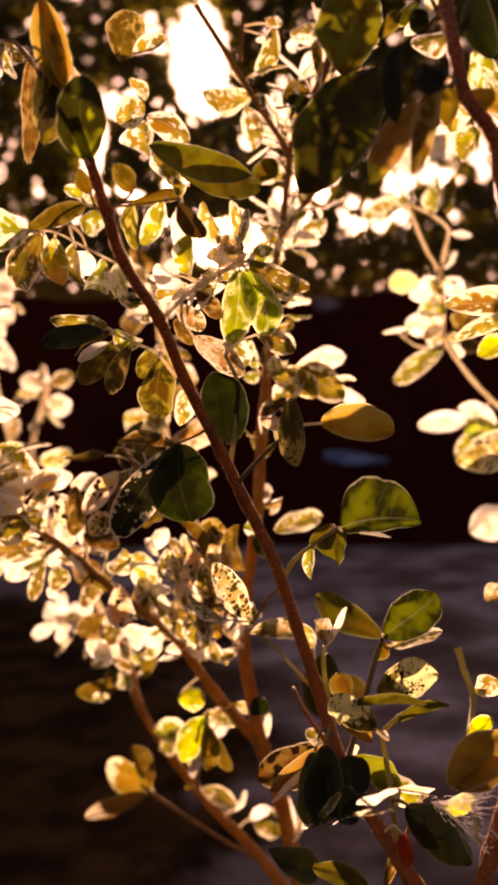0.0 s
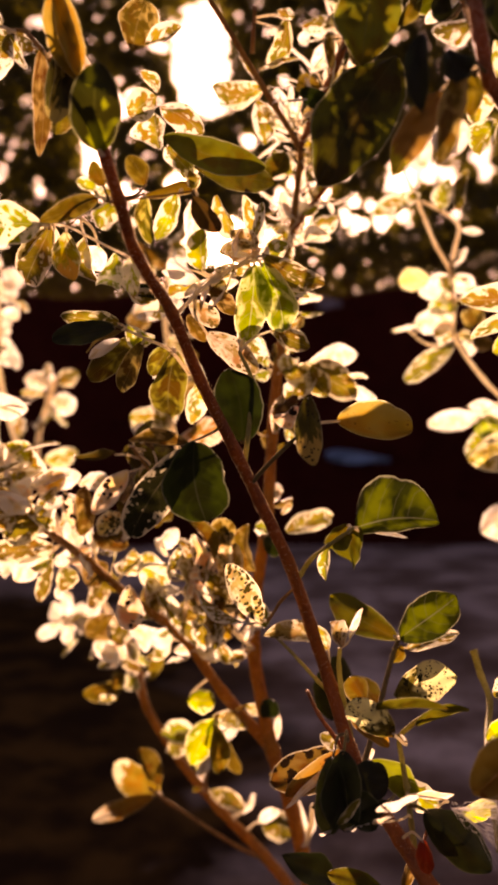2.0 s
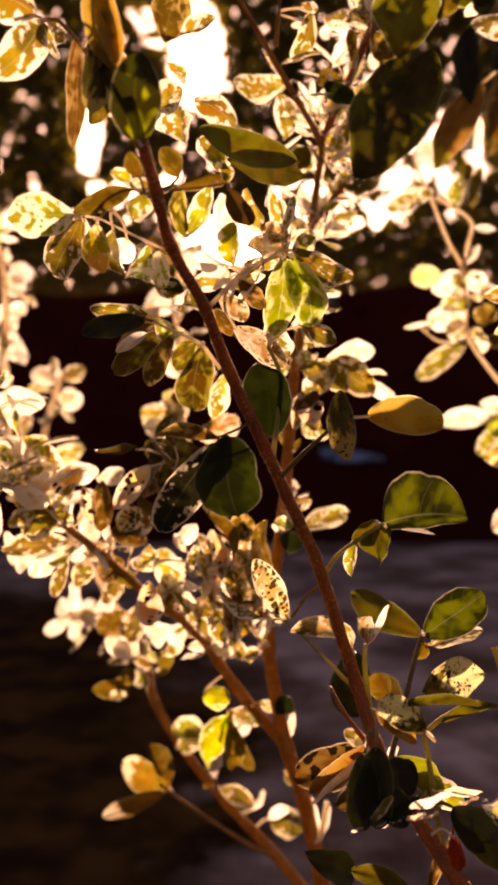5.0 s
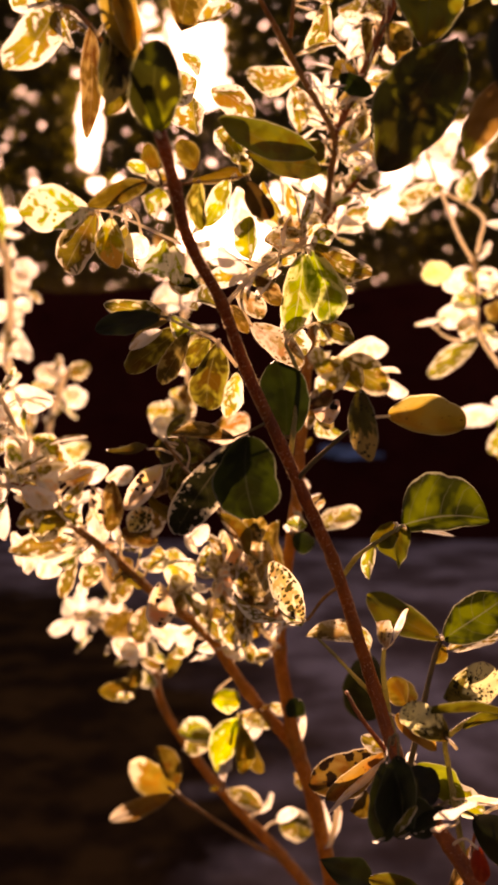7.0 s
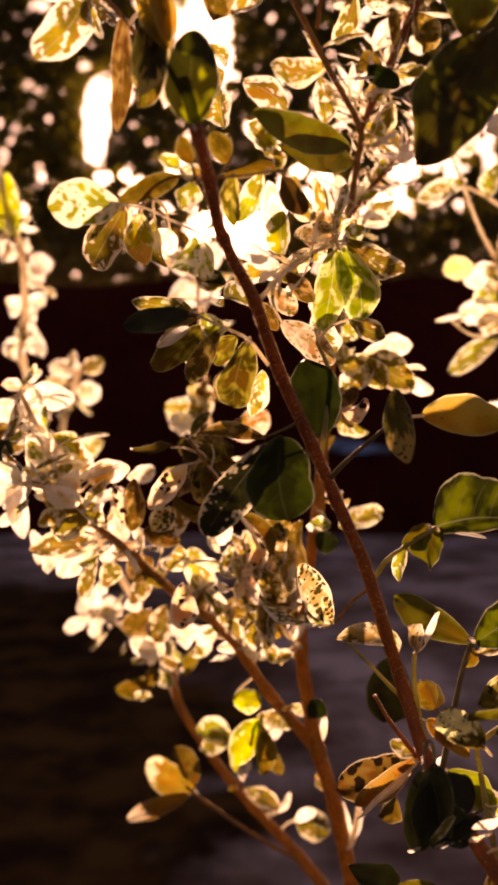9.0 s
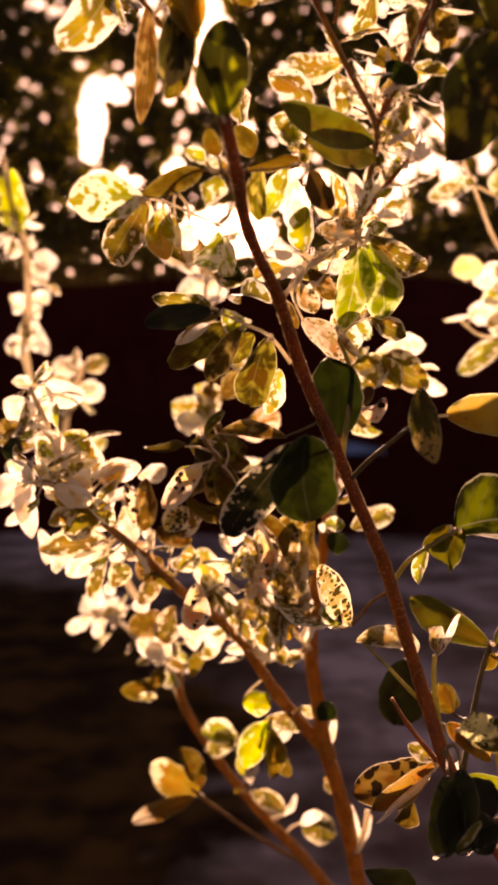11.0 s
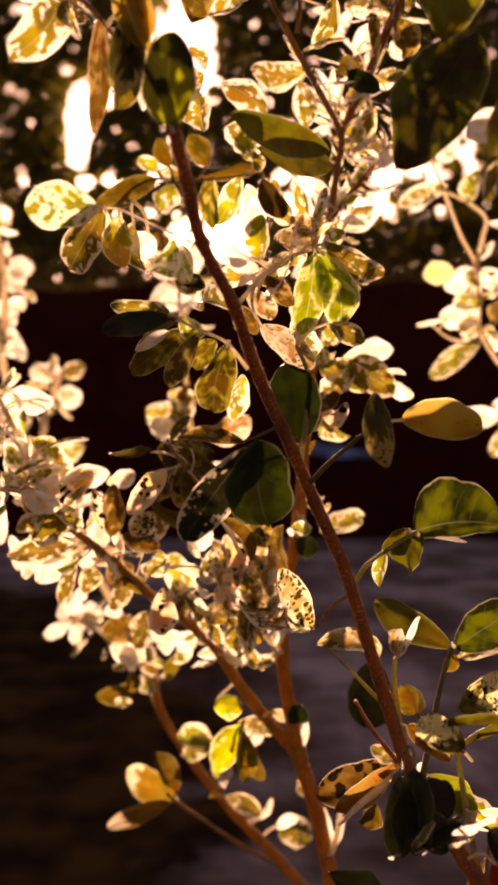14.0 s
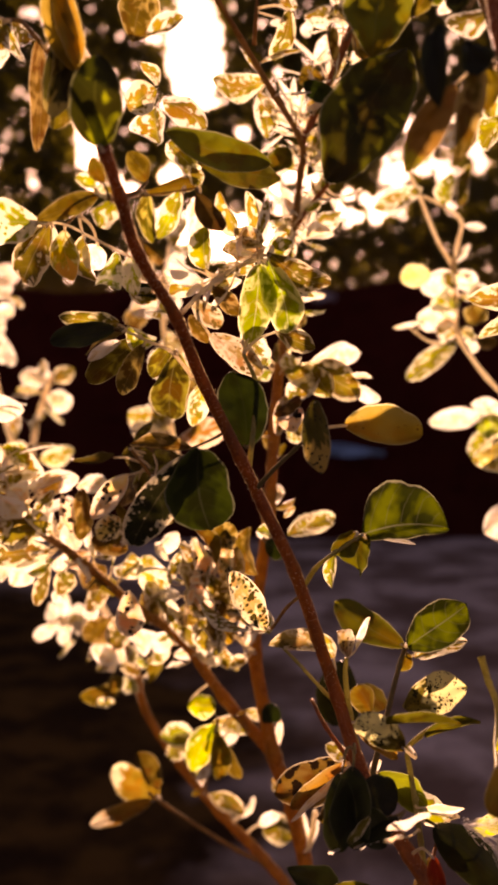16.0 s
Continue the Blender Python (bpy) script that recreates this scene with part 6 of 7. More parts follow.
leaf("low_cluster_twig", (-0.0015, 0.3745, 1.0701), (0.0053, 0.3778, 1.0488), 0.0084, 25, 0.28, 0.33, "olive", 0.50, (-0.0063, 0.3723, 1.0674))
leaf("low_cluster_twig", (-0.0106, 0.3866, 1.0712), (-0.0147, 0.3913, 1.0512), 0.0118, 12, 0.46, 0.35, "dkg", 0.50, (-0.0068, 0.3772, 1.0640))

# leaves on the third shoot
leaf("third", (-0.0147, 0.3471, 1.0937), (-0.0030, 0.3466, 1.0938), 0.0107, -6, -0.65, -0.19, "vgb", 0.50, (-0.0052, 0.3566, 1.1012))
leaf("third", (-0.0650, 0.3019, 1.1722), (-0.0783, 0.2985, 1.1725), 0.0136, 40, -0.62, 0.20, "vo", 0.50, (-0.0644, 0.3085, 1.1696))
leaf("third", (-0.0662, 0.3280, 1.1606), (-0.0908, 0.3186, 1.1579), 0.0117, 15, 0.20, -0.17, "yr", 0.50, (-0.0593, 0.3170, 1.1633))
leaf("third", (-0.0686, 0.3288, 1.1577), (-0.0816, 0.3262, 1.1476), 0.0103, -20, 0.30, 0.13, "cream", 0.50, (-0.0593, 0.3170, 1.1633))
leaf("third", (-0.0827, 0.3326, 1.1549), (-0.0898, 0.3339, 1.1487), 0.0093, 35, 0.25, 0.26, "cream", 0.50, None)
leaf("third", (-0.0686, 0.3345, 1.1569), (-0.0763, 0.3417, 1.1360), 0.0068, 20, 0.21, 0.13, "vo", 0.50, None)
leaf("third", (-0.0647, 0.3319, 1.1517), (-0.0610, 0.3293, 1.1598), 0.0067, -1, 0.66, 0.12, "cream", 0.50, (-0.0550, 0.3236, 1.1583))
leaf("third", (-0.0603, 0.3317, 1.1539), (-0.0523, 0.3309, 1.1597), 0.0077, -31, -0.75, -0.03, "pink", 0.50, (-0.0539, 0.3252, 1.1570))
leaf("third", (-0.0666, 0.3411, 1.1412), (-0.0604, 0.3384, 1.1508), 0.0091, -4, -0.53, -0.15, "vo", 0.50, None)
leaf("third", (-0.0552, 0.3419, 1.1433), (-0.0470, 0.3396, 1.1528), 0.0114, -1, 0.69, -0.03, "brown", 0.50, (-0.0480, 0.3310, 1.1502))
leaf("third", (-0.0710, 0.3517, 1.1405), (-0.0667, 0.3538, 1.1366), 0.0071, -31, -0.48, 0.24, "cream", 0.50, None)
leaf("third", (-0.0587, 0.3627, 1.1302), (-0.0495, 0.3582, 1.1455), 0.0091, 25, 0.60, -0.06, "vo", 0.50, None)
leaf("third", (-0.0621, 0.3691, 1.1265), (-0.0557, 0.3680, 1.1317), 0.0075, -1, -0.23, -0.11, "cream", 0.50, None)
leaf("third", (-0.0459, 0.3822, 1.1252), (-0.0523, 0.3878, 1.1072), 0.0123, 23, 0.65, 0.14, "vo", 0.50, None)
leaf("third", (-0.0418, 0.3442, 1.1476), (-0.0368, 0.3412, 1.1583), 0.0132, 33, 0.76, -0.16, "v", 0.50, (-0.0430, 0.3349, 1.1448))
leaf("third", (-0.0252, 0.3534, 1.1339), (-0.0308, 0.3454, 1.1544), 0.0124, 10, -0.47, 0.32, "vy", 0.50, (-0.0270, 0.3463, 1.1287))
leaf("third", (-0.0330, 0.3483, 1.1307), (-0.0269, 0.3466, 1.1379), 0.0081, 13, -0.64, 0.24, "cream", 0.50, (-0.0316, 0.3433, 1.1327))
leaf("third", (-0.0379, 0.3039, 1.1659), (-0.0305, 0.3020, 1.1753), 0.0098, 5, 0.24, -0.13, "v", 0.50, None)
leaf("third", (-0.0412, 0.2916, 1.1693), (-0.0333, 0.2902, 1.1772), 0.0095, -20, 0.39, -0.23, "spm", 0.50, None)
leaf("third", (-0.0330, 0.3054, 1.1637), (-0.0458, 0.3019, 1.1682), 0.0082, 4, 0.53, -0.23, "brown", 0.50, None)
leaf("third", (-0.0356, 0.3775, 1.1071), (-0.0429, 0.3738, 1.1180), 0.0134, -38, -0.70, 0.06, "cream", 0.50, None)
leaf("third", (-0.0223, 0.3644, 1.1153), (-0.0319, 0.3633, 1.1179), 0.0104, -20, 0.21, 0.12, "pinkw", 0.50, (-0.0163, 0.3526, 1.1181))
leaf("third", (-0.0357, 0.3783, 1.1044), (-0.0243, 0.3763, 1.1124), 0.0089, -31, -0.40, -0.24, "vy", 0.50, None)
leaf("third", (-0.0106, 0.3422, 1.1181), (-0.0250, 0.3359, 1.1398), 0.0071, 14, 0.31, 0.21, "v", 0.50, (-0.0132, 0.3539, 1.1132))
leaf("third", (-0.0108, 0.3479, 1.1144), (-0.0002, 0.3479, 1.1144), 0.0080, -10, -0.71, 0.37, "cream", 0.50, (-0.0132, 0.3539, 1.1132))
leaf("third", (-0.0223, 0.3658, 1.1100), (-0.0088, 0.3653, 1.1126), 0.0059, 5, 0.31, -0.12, "cream", 0.50, (-0.0147, 0.3532, 1.1157))

# leaves on the stem leaf fork shoot
leaf("stem_leaf_fork", (0.0366, 0.3706, 1.0238), (0.0316, 0.3699, 1.0407), 0.0040, -18, -0.22, 0.38, "cream", 0.50, (0.0359, 0.3697, 1.0242))
leaf("stem_leaf_fork", (0.0358, 0.3709, 1.0229), (0.0412, 0.3679, 1.0404), 0.0041, -13, 0.39, -0.21, "cream", 0.50, (0.0353, 0.3702, 1.0236))

# leaves on the left cluster twig b shoot
leaf("left_cluster_twig_b", (-0.0873, 0.3131, 1.2195), (-0.0726, 0.3158, 1.2158), 0.0112, 20, 0.40, -0.23, "pinkw", 0.50, (-0.0910, 0.3076, 1.2171))
leaf("left_cluster_twig_b", (-0.0837, 0.3112, 1.2162), (-0.0742, 0.3168, 1.2129), 0.0017, -4, -0.27, 0.22, "cream", 0.50, (-0.0892, 0.3092, 1.2127))
leaf("left_cluster_twig_b", (-0.0898, 0.3107, 1.2215), (-0.0845, 0.3104, 1.2256), 0.0052, -18, 0.34, 0.45, "cream", 0.50, (-0.0910, 0.3076, 1.2171))
leaf("left_cluster_twig_b", (-0.0920, 0.3256, 1.2050), (-0.0858, 0.3189, 1.2199), 0.0140, -39, 0.21, -0.09, "cream", 0.50, (-0.0878, 0.3103, 1.2094))
leaf("left_cluster_twig_b", (-0.0733, 0.3114, 1.1933), (-0.0884, 0.3072, 1.2017), 0.0135, 10, -0.57, 0.39, "pinkw", 0.50, (-0.0790, 0.3066, 1.1917))
leaf("left_cluster_twig_b", (-0.0714, 0.3169, 1.1942), (-0.0794, 0.3105, 1.2017), 0.0088, 17, 0.39, 0.08, "vg", 0.50, (-0.0790, 0.3066, 1.1917))
leaf("left_cluster_twig_b", (-0.0682, 0.3215, 1.1866), (-0.0766, 0.3120, 1.2006), 0.0124, -15, 0.24, 0.45, "v", 0.50, None)
leaf("left_cluster_twig_b", (-0.0814, 0.3183, 1.1856), (-0.0873, 0.3094, 1.1985), 0.0105, -3, -0.31, -0.10, "v", 0.50, (-0.0790, 0.3066, 1.1917))
leaf("left_cluster_twig_b", (-0.0701, 0.3158, 1.1862), (-0.0523, 0.3135, 1.1896), 0.0094, 10, -0.48, 0.07, "pinkw", 0.50, (-0.0748, 0.3057, 1.1848))
leaf("left_cluster_twig_b", (-0.0964, 0.3218, 1.1882), (-0.0961, 0.3318, 1.1597), 0.0087, 10, 0.40, 0.21, "pinkw", 0.50, None)
leaf("left_cluster_twig_b", (-0.0942, 0.3272, 1.1865), (-0.1099, 0.3231, 1.1747), 0.0114, -12, 0.53, -0.07, "pinkw", 0.50, None)
leaf("left_cluster_twig_b", (-0.0947, 0.3295, 1.1821), (-0.1039, 0.3314, 1.1731), 0.0054, -16, 0.26, -0.07, "cream", 0.50, None)
leaf("left_cluster_twig_b", (-0.0892, 0.3244, 1.1846), (-0.0792, 0.3322, 1.1747), 0.0132, 12, -0.61, -0.17, "vbr", 0.50, None)
leaf("left_cluster_twig_b", (-0.0927, 0.3211, 1.2078), (-0.1021, 0.3141, 1.2125), 0.0126, -34, 0.37, 0.28, "cream", 0.50, (-0.0888, 0.3095, 1.2116))
leaf("left_cluster_twig_b", (-0.0958, 0.3250, 1.1993), (-0.1042, 0.3179, 1.2054), 0.0104, -27, 0.43, 0.20, "brown", 0.50, None)
leaf("left_cluster_twig_b", (-0.0941, 0.3267, 1.1973), (-0.1053, 0.3213, 1.1991), 0.0113, 19, 0.26, 0.35, "v", 0.50, None)
leaf("left_cluster_twig_b", (-0.0912, 0.3154, 1.2180), (-0.0981, 0.3106, 1.2206), 0.0063, 32, 0.24, 0.25, "cream", 0.50, (-0.0910, 0.3076, 1.2171))
leaf("left_cluster_twig_b", (-0.0972, 0.3226, 1.1930), (-0.1045, 0.3188, 1.1950), 0.0104, -27, -0.67, 0.38, "dkg", 0.50, None)

# leaves on the star twig shoot
leaf("star_twig", (-0.1062, 0.5174, 1.0919), (-0.1231, 0.5200, 1.0819), 0.0091, -5, 0.76, 0.12, "cream", 0.50, (-0.0997, 0.5112, 1.0948))
leaf("star_twig", (-0.1077, 0.5163, 1.0938), (-0.1119, 0.5103, 1.1053), 0.0107, 39, 0.20, -0.16, "cream", 0.50, (-0.0997, 0.5112, 1.0948))
leaf("star_twig", (-0.1042, 0.5159, 1.0956), (-0.0995, 0.5101, 1.1095), 0.0102, 29, 0.23, 0.43, "cream", 0.50, (-0.0997, 0.5112, 1.0948))
leaf("star_twig", (-0.0997, 0.5109, 1.0956), (-0.0859, 0.5104, 1.1001), 0.0124, 20, -0.75, -0.08, "cream", 0.50, (-0.0997, 0.5112, 1.0948))
leaf("star_twig", (-0.0988, 0.5060, 1.0943), (-0.0885, 0.5056, 1.0977), 0.0092, 17, 0.44, -0.10, "vy", 0.50, (-0.0970, 0.5077, 1.0943))
leaf("star_twig", (-0.1018, 0.5127, 1.0911), (-0.1020, 0.5186, 1.0777), 0.0110, -19, -0.38, 0.11, "cream", 0.50, (-0.0997, 0.5112, 1.0948))

# leaves on the upper shoot
leaf("upper", (0.0170, 0.2922, 1.3275), (-0.0023, 0.3031, 1.3306), 0.0106, -12, 0.20, 0.34, "vy", 0.50, (0.0174, 0.2918, 1.3287))
leaf("upper", (0.0161, 0.2964, 1.3258), (0.0188, 0.3082, 1.3139), 0.0093, 14, -0.26, -0.14, "v", 0.50, (0.0186, 0.2934, 1.3274))
leaf("upper", (0.0275, 0.3060, 1.3165), (0.0200, 0.3012, 1.3197), 0.0025, 10, -0.54, 0.06, "cream", 0.50, (0.0274, 0.3046, 1.3172))
leaf("upper", (0.0286, 0.3075, 1.3140), (0.0211, 0.3036, 1.3156), 0.0025, -15, -0.63, 0.40, "cream", 0.50, (0.0300, 0.3077, 1.3141))
leaf("upper", (0.0270, 0.3128, 1.3223), (0.0244, 0.3062, 1.3340), 0.0037, 38, 0.72, 0.36, "cream", 0.50, (0.0248, 0.3014, 1.3202))
leaf("upper", (0.0281, 0.3132, 1.3225), (0.0287, 0.3075, 1.3357), 0.0030, -11, -0.32, -0.02, "cream", 0.50, (0.0248, 0.3014, 1.3202))
leaf("upper", (0.0242, 0.3029, 1.3204), (0.0177, 0.2979, 1.3244), 0.0034, -21, 0.48, -0.25, "cream", 0.50, (0.0248, 0.3014, 1.3202))
leaf("upper", (0.0304, 0.2851, 1.3244), (0.0423, 0.2914, 1.3217), 0.0079, 22, 0.63, -0.24, "dkg", 0.50, None)
leaf("upper", (0.0267, 0.3083, 1.3102), (0.0206, 0.3099, 1.3004), 0.0102, 26, 0.65, -0.11, "oliveg", 0.50, (0.0313, 0.3108, 1.3108))
leaf("upper", (0.0288, 0.3205, 1.3059), (0.0219, 0.3149, 1.3125), 0.0088, -13, -0.37, 0.10, "vg", 0.50, (0.0313, 0.3163, 1.3047))
leaf("upper", (0.0285, 0.3303, 1.2804), (0.0445, 0.3331, 1.2855), 0.0090, 42, -0.74, -0.15, "cream", 0.50, (0.0283, 0.3300, 1.2809))

# leaves on the upper shoot shoot
leaf("upper_shoot", (0.0263, 0.2820, 1.3470), (0.0216, 0.2905, 1.3341), 0.0076, 15, 0.30, -0.25, "vo", 0.50, (0.0148, 0.2770, 1.3449))
leaf("upper_shoot", (0.0252, 0.2908, 1.3468), (0.0191, 0.2880, 1.3454), 0.0030, 24, 0.70, -0.20, "cream", 0.50, (0.0147, 0.2774, 1.3443))
leaf("upper_shoot", (0.0290, 0.2903, 1.3523), (0.0229, 0.2866, 1.3524), 0.0040, -11, 0.45, -0.06, "v", 0.50, None)

# leaves on the upper side shoot
leaf("upper_side", (0.0303, 0.3140, 1.3228), (0.0331, 0.3105, 1.3339), 0.0033, -27, 0.79, 0.29, "cream", 0.50, (0.0360, 0.3107, 1.3221))
leaf("upper_side", (0.0336, 0.3153, 1.3233), (0.0420, 0.3146, 1.3335), 0.0044, 40, 0.28, -0.25, "cream", 0.50, (0.0366, 0.3108, 1.3234))
leaf("upper_side", (0.0330, 0.3102, 1.3233), (0.0394, 0.3107, 1.3287), 0.0064, -10, 0.77, -0.20, "brown", 0.50, (0.0360, 0.3107, 1.3221))
leaf("upper_side", (0.0446, 0.3184, 1.3266), (0.0361, 0.3221, 1.3087), 0.0103, 17, -0.55, -0.04, "vo", 0.50, (0.0386, 0.3112, 1.3278))
leaf("upper_side", (0.0457, 0.3265, 1.3189), (0.0487, 0.3315, 1.3082), 0.0077, -14, -0.51, -0.21, "vo", 0.50, None)
leaf("upper_side", (0.0430, 0.3227, 1.3261), (0.0402, 0.3255, 1.3163), 0.0066, -7, -0.36, 0.25, "v", 0.50, (0.0386, 0.3112, 1.3278))
leaf("upper_side", (0.0363, 0.3106, 1.3569), (0.0320, 0.3105, 1.3526), 0.0058, -30, -0.53, 0.05, "cream", 0.50, None)
leaf("upper_side", (0.0438, 0.3130, 1.3602), (0.0327, 0.3074, 1.3593), 0.0093, -27, 0.71, -0.08, "v", 0.50, (0.0522, 0.3119, 1.3593))
leaf("upper_side", (0.0530, 0.3175, 1.3604), (0.0415, 0.3112, 1.3613), 0.0093, -4, -0.69, -0.25, "v", 0.50, (0.0529, 0.3119, 1.3608))
leaf("upper_side", (0.0465, 0.3164, 1.3556), (0.0382, 0.3179, 1.3435), 0.0092, 22, 0.69, -0.24, "cream", 0.50, (0.0508, 0.3117, 1.3561))
leaf("upper_side", (0.0459, 0.3200, 1.3466), (0.0417, 0.3205, 1.3414), 0.0065, 5, 0.72, -0.20, "cream", 0.50, (0.0468, 0.3112, 1.3467))
leaf("upper_side", (0.0505, 0.3022, 1.3506), (0.0534, 0.3080, 1.3390), 0.0133, 40, -0.78, 0.06, "brown", 0.50, (0.0481, 0.3114, 1.3499))
leaf("upper_side", (0.0517, 0.3222, 1.3476), (0.0607, 0.3241, 1.3528), 0.0078, -2, -0.77, 0.17, "cream", 0.50, (0.0474, 0.3113, 1.3483))
leaf("upper_side", (0.0453, 0.3238, 1.3374), (0.0543, 0.3254, 1.3425), 0.0085, 28, 0.50, -0.21, "v", 0.50, (0.0435, 0.3112, 1.3392))

# leaves on the upper twig shoot
leaf("upper_twig", (0.0329, 0.3300, 1.2847), (0.0347, 0.3254, 1.2988), 0.0040, -9, 0.46, 0.17, "cream", 0.50, (0.0306, 0.3285, 1.2870))
leaf("upper_twig", (0.0362, 0.3395, 1.2883), (0.0502, 0.3414, 1.2946), 0.0093, 34, 0.57, 0.16, "v", 0.50, (0.0323, 0.3274, 1.2890))
leaf("upper_twig", (0.0316, 0.3282, 1.2886), (0.0258, 0.3234, 1.2961), 0.0038, -24, 0.66, 0.04, "cream", 0.50, (0.0315, 0.3279, 1.2880))
leaf("upper_twig", (0.0435, 0.3259, 1.3056), (0.0348, 0.3261, 1.2969), 0.0036, 31, 0.75, 0.01, "cream", 0.50, (0.0457, 0.3221, 1.3049))
leaf("upper_twig", (0.0992, 0.2846, 1.3124), (0.0902, 0.2844, 1.3012), 0.0110, -27, -0.75, -0.13, "vg", 0.50, None)

# leaves on the right far shoot
leaf("right_far", (0.1080, 0.4458, 1.2902), (0.0917, 0.4465, 1.2885), 0.0127, 8, 0.42, -0.25, "yelb", 0.60, (0.1194, 0.4452, 1.2917))
leaf("right_far", (0.1208, 0.4488, 1.2914), (0.1032, 0.4470, 1.2813), 0.0141, 10, 0.27, -0.13, "cream", 0.50, (0.1197, 0.4457, 1.2900))
leaf("right_far", (0.1217, 0.4458, 1.2908), (0.1324, 0.4493, 1.2824), 0.0120, -4, -0.61, -0.22, "cream", 0.50, (0.1197, 0.4457, 1.2900))
leaf("right_far", (0.1233, 0.4490, 1.2794), (0.1137, 0.4470, 1.2820), 0.0103, -8, -0.32, -0.24, "cream", 0.50, (0.1215, 0.4489, 1.2790))
leaf("right_far", (0.1242, 0.4499, 1.2765), (0.1082, 0.4491, 1.2718), 0.0136, 28, 0.56, -0.15, "vg", 0.50, (0.1222, 0.4499, 1.2754))
leaf("right_far", (0.1219, 0.4463, 1.2668), (0.1011, 0.4468, 1.2670), 0.0159, -12, -0.25, 0.01, "cream", 0.50, (0.1229, 0.4500, 1.2667))
leaf("right_far", (0.1237, 0.4505, 1.2614), (0.1112, 0.4489, 1.2627), 0.0135, 10, -0.31, 0.05, "v", 0.50, (0.1232, 0.4496, 1.2610))
leaf("right_far", (0.1291, 0.4482, 1.2852), (0.1403, 0.4505, 1.2811), 0.0079, 2, 0.53, -0.05, "cream", 0.50, (0.1207, 0.4473, 1.2845))
leaf("right_far", (0.1276, 0.4432, 1.2634), (0.1362, 0.4420, 1.2722), 0.0156, -33, 0.42, 0.01, "brown", 0.50, (0.1231, 0.4496, 1.2625))
leaf("right_far", (0.1252, 0.4450, 1.2548), (0.1345, 0.4463, 1.2519), 0.0090, -2, 0.47, 0.36, "cream", 0.50, (0.1261, 0.4495, 1.2542))
leaf("right_far", (0.1012, 0.4384, 1.3334), (0.0737, 0.4273, 1.3173), 0.0112, 10, 0.28, -0.24, "v", 0.50, (0.0995, 0.4382, 1.3327))
leaf("right_far", (0.0963, 0.4387, 1.3290), (0.0834, 0.4391, 1.3188), 0.0047, -41, 0.28, 0.09, "cream", 0.50, (0.1006, 0.4390, 1.3310))
leaf("right_far", (0.0936, 0.4372, 1.3565), (0.1069, 0.4436, 1.3498), 0.0185, 17, -0.21, -0.10, "cream", 0.50, (0.0916, 0.4345, 1.3496))
leaf("right_far", (0.1252, 0.3862, 1.2469), (0.1157, 0.3850, 1.2501), 0.0081, -9, 0.38, -0.13, "brown", 0.50, None)
leaf("right_far", (0.1371, 0.4557, 1.2166), (0.1100, 0.4610, 1.2128), 0.0130, 15, 0.25, 0.06, "cream", 0.50, (0.1477, 0.4481, 1.2253))
leaf("right_far", (0.1527, 0.4563, 1.2131), (0.1300, 0.4546, 1.2208), 0.0119, 20, 0.57, -0.18, "cream", 0.50, (0.1546, 0.4464, 1.2175))
leaf("right_far", (0.1497, 0.4463, 1.2083), (0.1314, 0.4460, 1.2102), 0.0153, 1, 0.42, 0.04, "vgl", 0.50, (0.1568, 0.4459, 1.2148))
leaf("right_far", (0.1407, 0.4464, 1.2085), (0.1295, 0.4493, 1.1935), 0.0135, -4, -0.50, 0.15, "vg", 0.50, None)
leaf("right_far", (0.1371, 0.3605, 1.2036), (0.1108, 0.3730, 1.1930), 0.0189, 10, -0.54, -0.22, "sp", 0.50, None)
leaf("right_far", (0.1494, 0.4186, 1.1689), (0.1297, 0.4251, 1.1558), 0.0215, 20, -0.41, -0.15, "cream", 0.50, None)
leaf("right_far", (0.1141, 0.3885, 1.3518), (0.0977, 0.3881, 1.3387), 0.0160, 0, 0.41, -0.24, "cream", 0.50, None)

# leaves on the right far twig b shoot
leaf("right_far_twig_b", (0.1054, 0.4501, 1.2669), (0.0896, 0.4494, 1.2625), 0.0029, -20, 0.42, 0.29, "cream", 0.50, (0.1008, 0.4502, 1.2608))
leaf("right_far_twig_b", (0.1202, 0.4422, 1.2544), (0.0915, 0.4301, 1.2321), 0.0124, 20, 0.25, -0.14, "vg", 0.50, (0.1222, 0.4500, 1.2553))

# leaves on the right far twig shoot
leaf("right_far_twig", (0.1174, 0.4178, 1.3186), (0.1162, 0.4037, 1.3336), 0.0084, -22, 0.57, 0.31, "vo", 0.50, None)
leaf("right_far_twig", (0.1134, 0.4401, 1.3251), (0.1160, 0.4355, 1.3412), 0.0133, -37, 0.34, 0.23, "vg", 0.50, (0.1142, 0.4415, 1.3254))
leaf("right_far_twig", (0.1247, 0.4415, 1.3151), (0.1368, 0.4438, 1.3142), 0.0049, 32, -0.53, 0.06, "cream", 0.50, (0.1230, 0.4416, 1.3152))

# leaves on the top right shoot
leaf("top_right", (0.1121, 0.2627, 1.2476), (0.0822, 0.2716, 1.2467), 0.0111, 15, 0.25, -0.18, "yr", 0.50, None)
leaf("top_right", (0.1047, 0.2629, 1.2433), (0.0859, 0.2730, 1.2357), 0.0063, -20, -0.75, 0.01, "vy", 0.50, None)
leaf("top_right", (0.1073, 0.2838, 1.2380), (0.0970, 0.2841, 1.2323), 0.0087, 3, 0.55, 0.17, "vgb", 0.50, None)
leaf("top_right", (0.0763, 0.1822, 1.1340), (0.0607, 0.1748, 1.1272), 0.0116, 15, 0.20, 0.24, "orange", 0.50, None)
